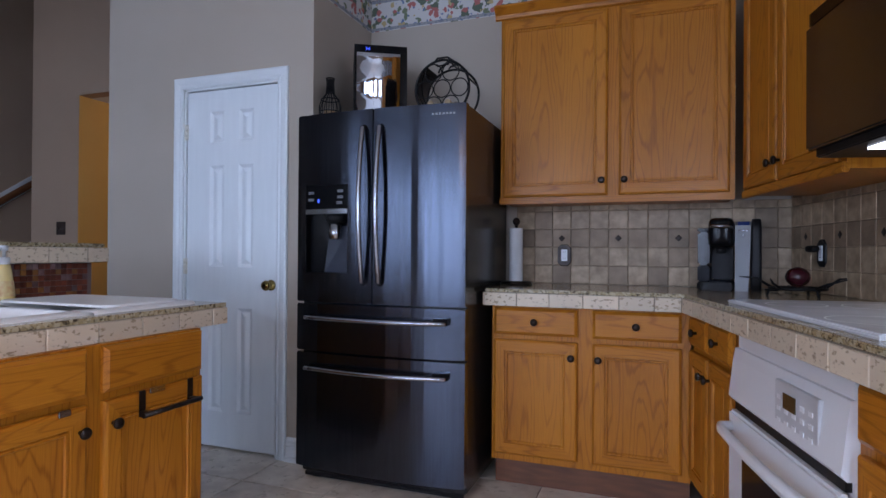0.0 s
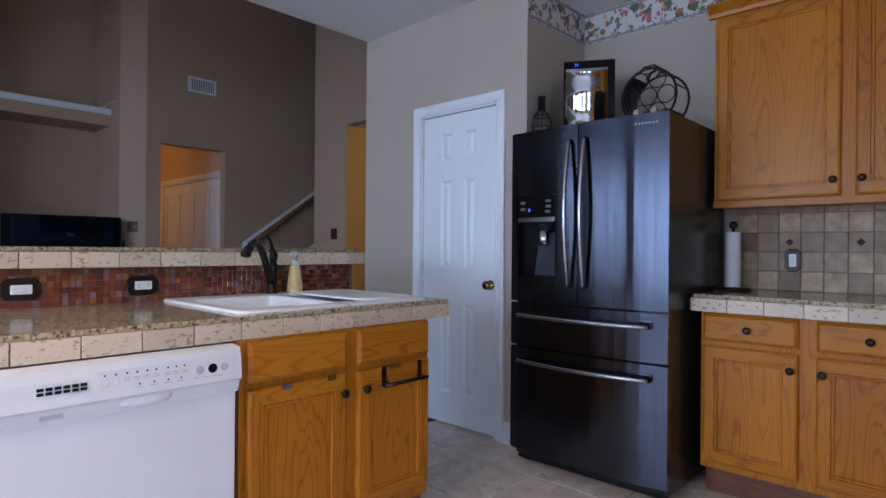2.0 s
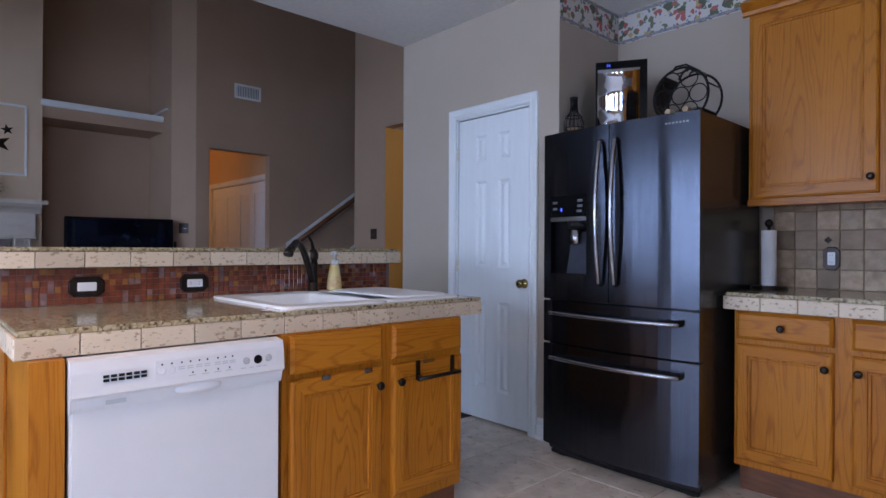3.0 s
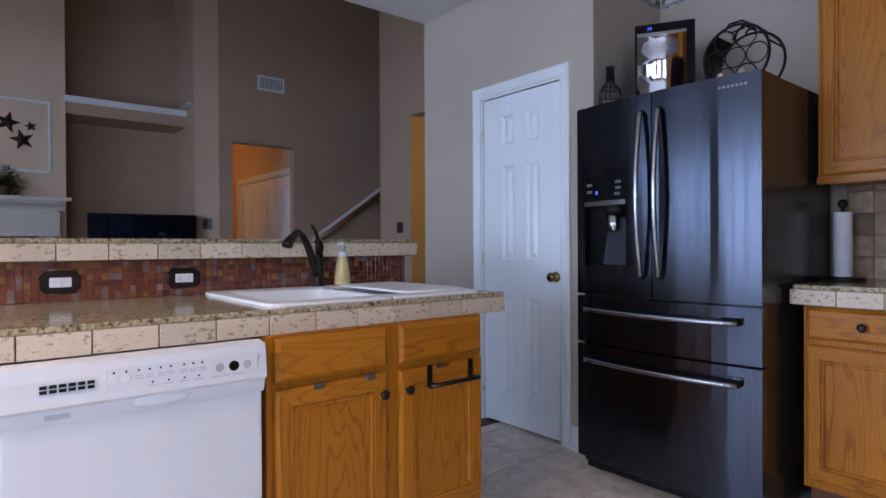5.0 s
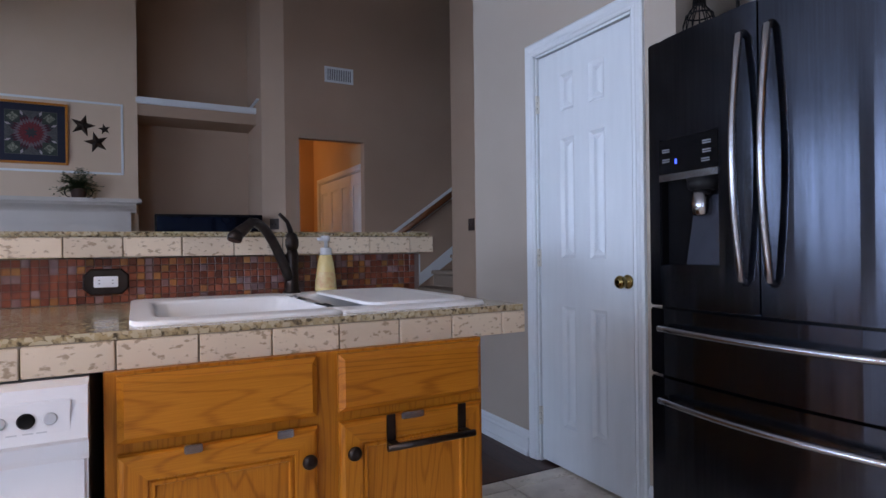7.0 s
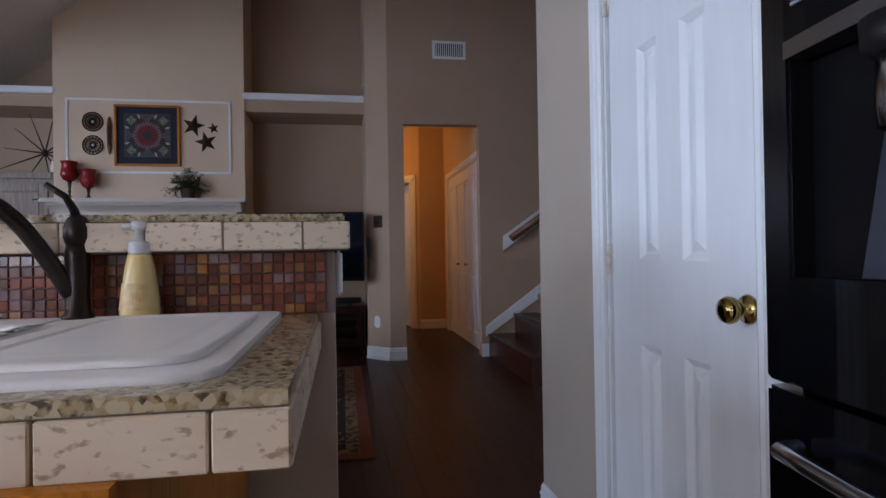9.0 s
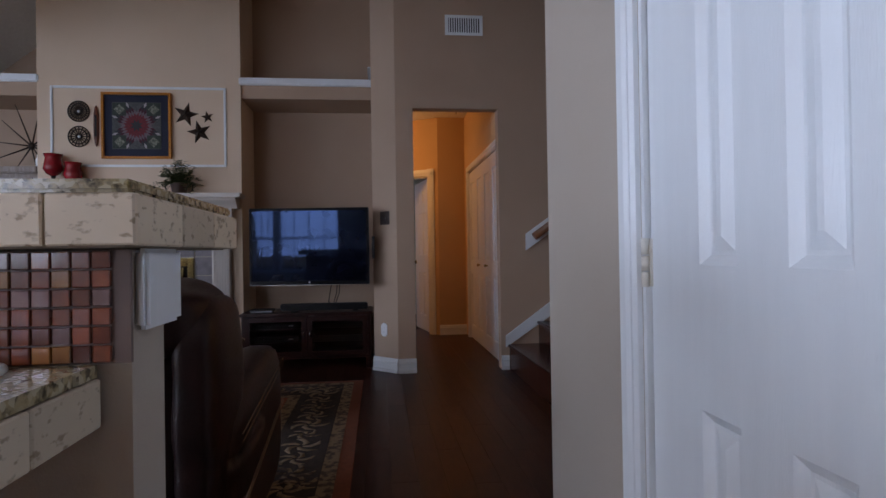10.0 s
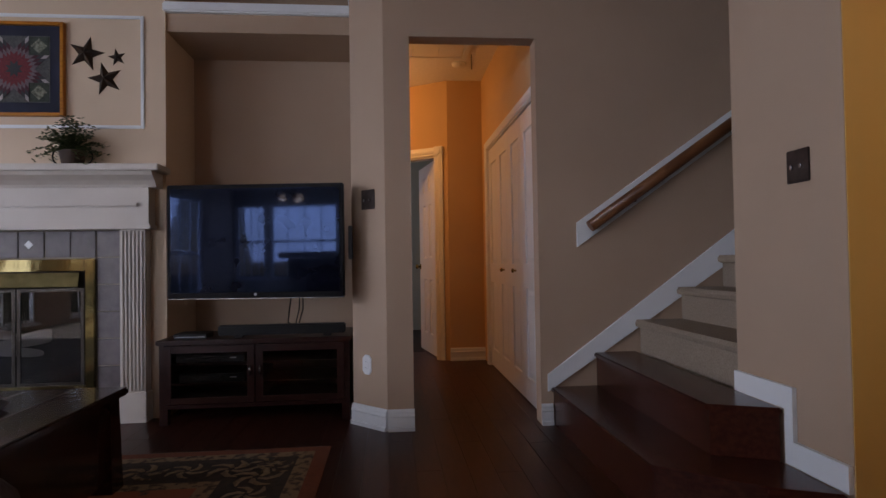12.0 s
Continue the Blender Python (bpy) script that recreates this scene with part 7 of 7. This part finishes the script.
def recliner():
    t = thing("recliner", "dark brown leather recliner with contrast stitching", "armchair", (-3.50, 1.18, 0), 0)
    part("base", box(B(), -0.60, 0.36, -0.42, 0.42, 0.015, 0.16, 0.01), BLACK, t)
    part("seat", cushion(B(), -0.62, 0.24, -0.30, 0.30, 0.15, 0.50), LEATHER, t, smooth=True)
    part("back", cushion(B(), 0.04, 0.37, -0.40, 0.40, 0.06, 0.80, m=8.0), LEATHER, t, smooth=True)
    part("back_roll", cushion(B(), 0.24, 0.405, -0.37, 0.31, 0.735, 0.80, n=8, m=3.0), LEATHER, t, "rolled seam across the back", smooth=True)

    def seam(pts, parent):
        part("stitching", tube(B(), pts, 0.0020, 5), STITCH, parent, "pale contrast stitching")

    for s in (-1, 1):
        y = 0.215 * s
        b = cushion(B(), -0.02, 0.43, y - 0.228, y + 0.228, 0.745, 0.97, n=9, m=3.4)
        for v in b.verts:
            v.co.z += 0.012 * math.sin(v.co.y * 23 + v.co.x * 9) - 0.05 * max(0.0, abs(v.co.y) - 0.30)
        h = part("head_cushion", b, LEATHER, t, smooth=True)
        for dx in (0.345, 0.37):
            seam([(dx, y - 0.17 + 0.034 * k, 0.949 - (dx - 0.345) * 0.55 - 0.0007 * (k - 5) ** 2 + 0.012 * math.sin((y - 0.17 + 0.034 * k) * 23 + dx * 9) - 0.05 * max(0.0, abs(y - 0.17 + 0.034 * k) - 0.30)) for k in range(11)], h)
        y0, y1 = (0.325, 0.475) if s > 0 else (-0.475, -0.325)
        b = cushion(B(), 0.0, 0.41, y0, y1, 0.22, 0.92, n=9, m=4.0)
        for v in b.verts:
            v.co.x += 0.010 * math.sin(v.co.z * 26)
        part("side_wing", b, LEATHER, t, "padded side wing", smooth=True)
        y0, y1 = (0.30, 0.50) if s > 0 else (-0.50, -0.30)
        b = cushion(B(), -0.68, 0.33, y0, y1, 0.03, 0.68, n=9, m=4.5)
        for v in b.verts:
            if v.co.z > 0.45:
                v.co.z -= 0.13 * (v.co.x + 0.68)
        p = part("arm", b, LEATHER, t, smooth=True)
        for dz in (0.0, 0.026):
            seam([(-0.58 + 0.10 * k, 0.503 * s, 0.575 - 0.013 * k - dz) for k in range(9)], p)
        for dz in (0.0, 0.018):
            seam([(-0.58 + 0.10 * k, 0.503 * s, 0.40 - 0.020 * k - dz) for k in range(9)], p)


LEATHER = material("dark_brown_leather", (0.026, 0.0075, 0.006), 0.40, second=(0.014, 0.0045, 0.004), scale=7, bump=0.25, bscale=90, rvar=0.08)
LEATHER.node_tree.nodes["Principled BSDF"].inputs["Specular IOR Level"].default_value = 0.3
STITCH = material("tan_thread", (0.22, 0.15, 0.10), 0.7)
recliner()


def coffee_table():
    t = thing("coffee_table", "dark polished wood coffee table with tapered legs", "coffee table", (-5.74, 0.12, 0))
    L_, W_ = 1.05, 1.02
    part("top", box(B(), 0, L_, 0, W_, 0.415, 0.45, 0.008), TABLEWOOD, t)
    for k in range(4):
        part("inlay_line", box(B(), 0.04, L_ - 0.04, 0.20 + 0.2 * k, 0.203 + 0.2 * k, 0.4503, 0.4508), SEAM, t)
    part("side_case", box(B(), 0.05, L_ - 0.05, 0.05, W_ - 0.05, 0.06, 0.4145), TABLEWOOD, t)
    for x in (0.03, L_ - 0.11):
        for y in (0.03, W_ - 0.11):
            b = B()
            vs = [b.verts.new(p) for p in ((x - 0.012, y - 0.012, 0), (x + 0.092, y - 0.012, 0), (x + 0.092, y + 0.092, 0), (x - 0.012, y + 0.092, 0), (x, y, 0.4145), (x + 0.08, y, 0.4145), (x + 0.08, y + 0.08, 0.4145), (x, y + 0.08, 0.4145))]
            for f in ((3, 2, 1, 0), (4, 5, 6, 7), (0, 1, 5, 4), (1, 2, 6, 5), (2, 3, 7, 6), (3, 0, 4, 7)):
                b.faces.new([vs[k] for k in f])
            part("leg", b, TABLEWOOD, t)
    c = thing("bead_tray", "dark round tray with grey and blue glass beads", "tray", (-5.30, 0.70, 0.4505))
    part("dish", lathe(B(), [(0.10, 0), (0.16, 0.012), (0.175, 0.022), (0.165, 0.02), (0.10, 0.008), (0.01, 0.008)], n=28), BLACK, c)
    for k in range(22):
        a, r = k * 2.4, 0.018 * math.sqrt(k) * 1.7
        part("bead", lathe(B(), [(0.002, 0.0)] + [(0.016 * math.sin(math.pi * j / 6), 0.016 - 0.016 * math.cos(math.pi * j / 6)) for j in range(1, 6)] + [(0.002, 0.032)], (r * math.cos(a), r * math.sin(a), 0.012), 10), (GREYMARK, NAVY, REDGLASS)[k % 3], c)


TABLEWOOD = material("polished_dark_wood", (0.040, 0.016, 0.011), 0.17, second=(0.022, 0.009, 0.007), scale=4, stretch=(1.5, 9, 9), coat=0.5)
coffee_table()

# chandelier of the breakfast nook
t = thing("chandelier", "three-light bronze chandelier with bell shades opening downward", "chandelier", (-0.7, -0.5, 1.86))
part("rod", tube(B(), [(0, 0, 0.26), (0, 0, 0.84)], 0.01, 8), BRONZE, t)
part("hub", lathe(B(), [(0.02, 0.17), (0.05, 0.22), (0.03, 0.28)], n=16), BRONZE, t)
for k in range(3):
    a = k * 2.094
    x, y = 0.17 * math.cos(a), 0.17 * math.sin(a)
    part("arm", tube(B(), [(0, 0, 0.22), (x * 0.5, y * 0.5, 0.28), (x, y, 0.245)], 0.008, 8), BRONZE, t)
    part("shade", lathe(B(), [(0.022, 0.245), (0.036, 0.225), (0.048, 0.19), (0.066, 0.158), (0.062, 0.158), (0.044, 0.192), (0.032, 0.222), (0.018, 0.24)], (x, y, 0), 20), glow("lit_shade_glass", (1.0, 0.62, 0.34), 6), t, "lit frosted bell shade")
    part("flame_bulb", lathe(B(), [(0.008, 0.215), (0.022, 0.185), (0.022, 0.165), (0.004, 0.140)], (x, y, 0), 14), glow("bulb_glass", (1.0, 0.78, 0.5), 25), t)

# ---- pieces of walls and floors ----


def slab_mesh(name, x, y, z, mat, bev=0.002):
    b = B()
    box(b, 0, x, 0, y, 0, z)
    bmesh.ops.bevel(b, geom=[e for e in b.edges], offset=bev, segments=1, affect="EDGES")
    return mesh_of(name, b, mat)


# kitchen floor tiles
FL = bpy.data.objects["floor"]
TS = 0.457
ME = slab_mesh("tile", TS - 0.006, TS - 0.006, 0.0075, FLOORTILE)
for i in range(-2, 12):
    for j in range(-13, 4):
        x, y = -1.69 + (i - 1) * TS + 0.003, 2.31 + (j - 1) * TS + 0.003
        if x + TS > 3.0 or y < SY or x + TS < -2.2 or y > 3.27:
            continue
        if x < -2.25:
            w = TS - 0.006 - (-2.246 - x)
            piece("tile", slab_mesh("tile", w, TS - 0.006, 0.0075, FLOORTILE), FL, pose(-2.246, y, -0.0075))
        else:
            piece("tile", ME, FL, pose(x, y, -0.0075 + random.uniform(-0.0004, 0.0004)))

# living room floor planks, along x
LV = bpy.data.objects["floor_living"]
PW, PL = 0.125, 1.35
ME = slab_mesh("plank", PL - 0.0008, PW - 0.0008, 0.008, WOODFLOOR, 0.0005)
rest = B()
n = 0
y = -0.95
row = 0
verts, faces = [], []
while y < 3.78:
    x = -9.0 + (row * 0.47) % PL - PL
    while x < -2.26:
        x1 = min(x + PL - 0.0008, -2.252)
        if x1 - x > 0.05:
            if x > -7.0 and abs(x1 - x - PL + 0.0008) < 1e-6 and y > -0.3 and n < 290:
                piece("plank", ME, LV, pose(x, y, -0.008))
                n += 1
            else:
                piece("plank", slab_mesh("plank", x1 - x, PW - 0.0008, 0.008, WOODFLOOR, 0.0005), LV, pose(x, y, -0.008))
        x += PL
    y += PW
    row += 1

# stone backsplash
R0_ = random.Random(3)
ME = slab_mesh("tile", 0.0985, 0.009, 0.0985, SPLASH, 0.0025)
MD = slab_mesh("tile", 0.0985, 0.009, 0.0985, SPLASH_DARK, 0.0025)
g = solid("trim", box(B(), -0.56, 0.82, BY - 0.006, BY - 0.0005, KZ + 0.002, UZ + 0.01), SPLASHGROUT, "brown grout bed of the stone backsplash", "backsplash")
DIAM = B()
lathe(DIAM, [(0.018, -0.0115), (0.016, -0.0125), (0.002, -0.013)], n=4, axis="y")
DIAMOND = mesh_of("accent", DIAM, IRON)
for i in range(14):
    for j in range(5):
        z = 0.946 + j * 0.1005
        x = -0.555 + i * 0.1005
        h = min(0.0985, UZ + 0.012 - z)
        me = (MD if j == 2 or R0_.random() < 0.2 else ME) if h > 0.098 else slab_mesh("tile", 0.0985, 0.009, h, SPLASH, 0.0025)
        piece("tile", me, g, pose(x, BY - 0.013 + random.uniform(-0.0008, 0.0008), z))
        if j == 2 and i % 3 == 2:
            piece("accent", DIAMOND, g, pose(x + 0.049, BY - 0.0025, z + 0.049))
g = solid("trim", box(B(), -0.49, 1.7, 0.6285, 0.634, KZ + 0.002, UZ + 0.05), SPLASHGROUT, "brown grout bed of the stone backsplash", "backsplash")
g.matrix_basis = RUN
for i in range(21):
    for j in range(5):
        z = 0.946 + j * 0.1005
        me = (MD if j == 2 or R0_.random() < 0.2 else ME) if z + 0.0985 < UZ + 0.012 else slab_mesh("tile", 0.0985, 0.009, UZ + 0.012 - z, SPLASH, 0.0025)
        piece("tile", me, g, pose(-0.485 + i * 0.1005, 0.622 + random.uniform(-0.0008, 0.0008), z))
        if j == 2 and i % 3 == 1:
            piece("accent", DIAMOND, g, pose(-0.485 + i * 0.1005 + 0.049, 0.6325, z + 0.049))

# glass mosaic on the half wall behind the sink
solid("trim", box(B(), MW - 0.0115, MW - 0.0045, 0.03, 1.822, PZ, 1.058), material("pale_mosaic_grout", (0.20, 0.14, 0.12), 0.8), "grout bed of the glass mosaic", "mosaic")
MS = 0.0232
SQ = []
for mat in (MOSAIC, MOSAIC_PALE, MOSAIC_GOLD):
    SQ.append([slab_mesh("mosaic_tile", 0.006, MS * a - 0.002, MS * c - 0.002, mat, 0.0012) for a, c in ((1, 1), (2, 2))])
R = random.Random(11)
MG = bpy.data.objects["wall_bar"]
cols, rows_ = int(1.76 / MS), 6
done = [[False] * (rows_ + 1) for _ in range(cols + 1)]
count = 0
left = {0: ([], []), 1: ([], []), 2: ([], [])}
for i in range(cols - 1, -1, -1):
    for j in range(rows_):
        if done[i][j]:
            continue
        u = R.random()
        k = 0 if u < 0.70 else 1 if u < 0.88 else 2
        done[i][j] = True
        y0, z0 = 0.062 + i * MS, PZ + 0.002 + j * MS
        if count < 295:
            piece("mosaic_tile", SQ[k][0], MG, pose(MW - 0.0045, y0, z0, R.uniform(-1, 1), 0, R.uniform(-1.2, 1.2)))
            count += 1
        else:
            v, f = left[k]
            q = len(v)
            a, c = MS - 0.002, MS - 0.002
            v += [(MW - 0.0045, y0, z0), (MW + 0.0015, y0, z0), (MW + 0.0015, y0 + a, z0), (MW - 0.0045, y0 + a, z0), (MW - 0.0045, y0, z0 + c), (MW + 0.0015, y0, z0 + c), (MW + 0.0015, y0 + a, z0 + c), (MW - 0.0045, y0 + a, z0 + c)]
            f += [tuple(q + e for e in s) for s in ((0, 3, 2, 1), (4, 5, 6, 7), (0, 1, 5, 4), (1, 2, 6, 5), (2, 3, 7, 6), (3, 0, 4, 7))]
for k, mat in enumerate((MOSAIC, MOSAIC_PALE, MOSAIC_GOLD)):
    me = bpy.data.meshes.new("mosaic_field")
    me.from_pydata(left[k][0], [], left[k][1])
    me.materials.append(mat)
    ob = new("mosaic_field", me)
    ob.parent = MG
    tagged(ob, kind="stuff")
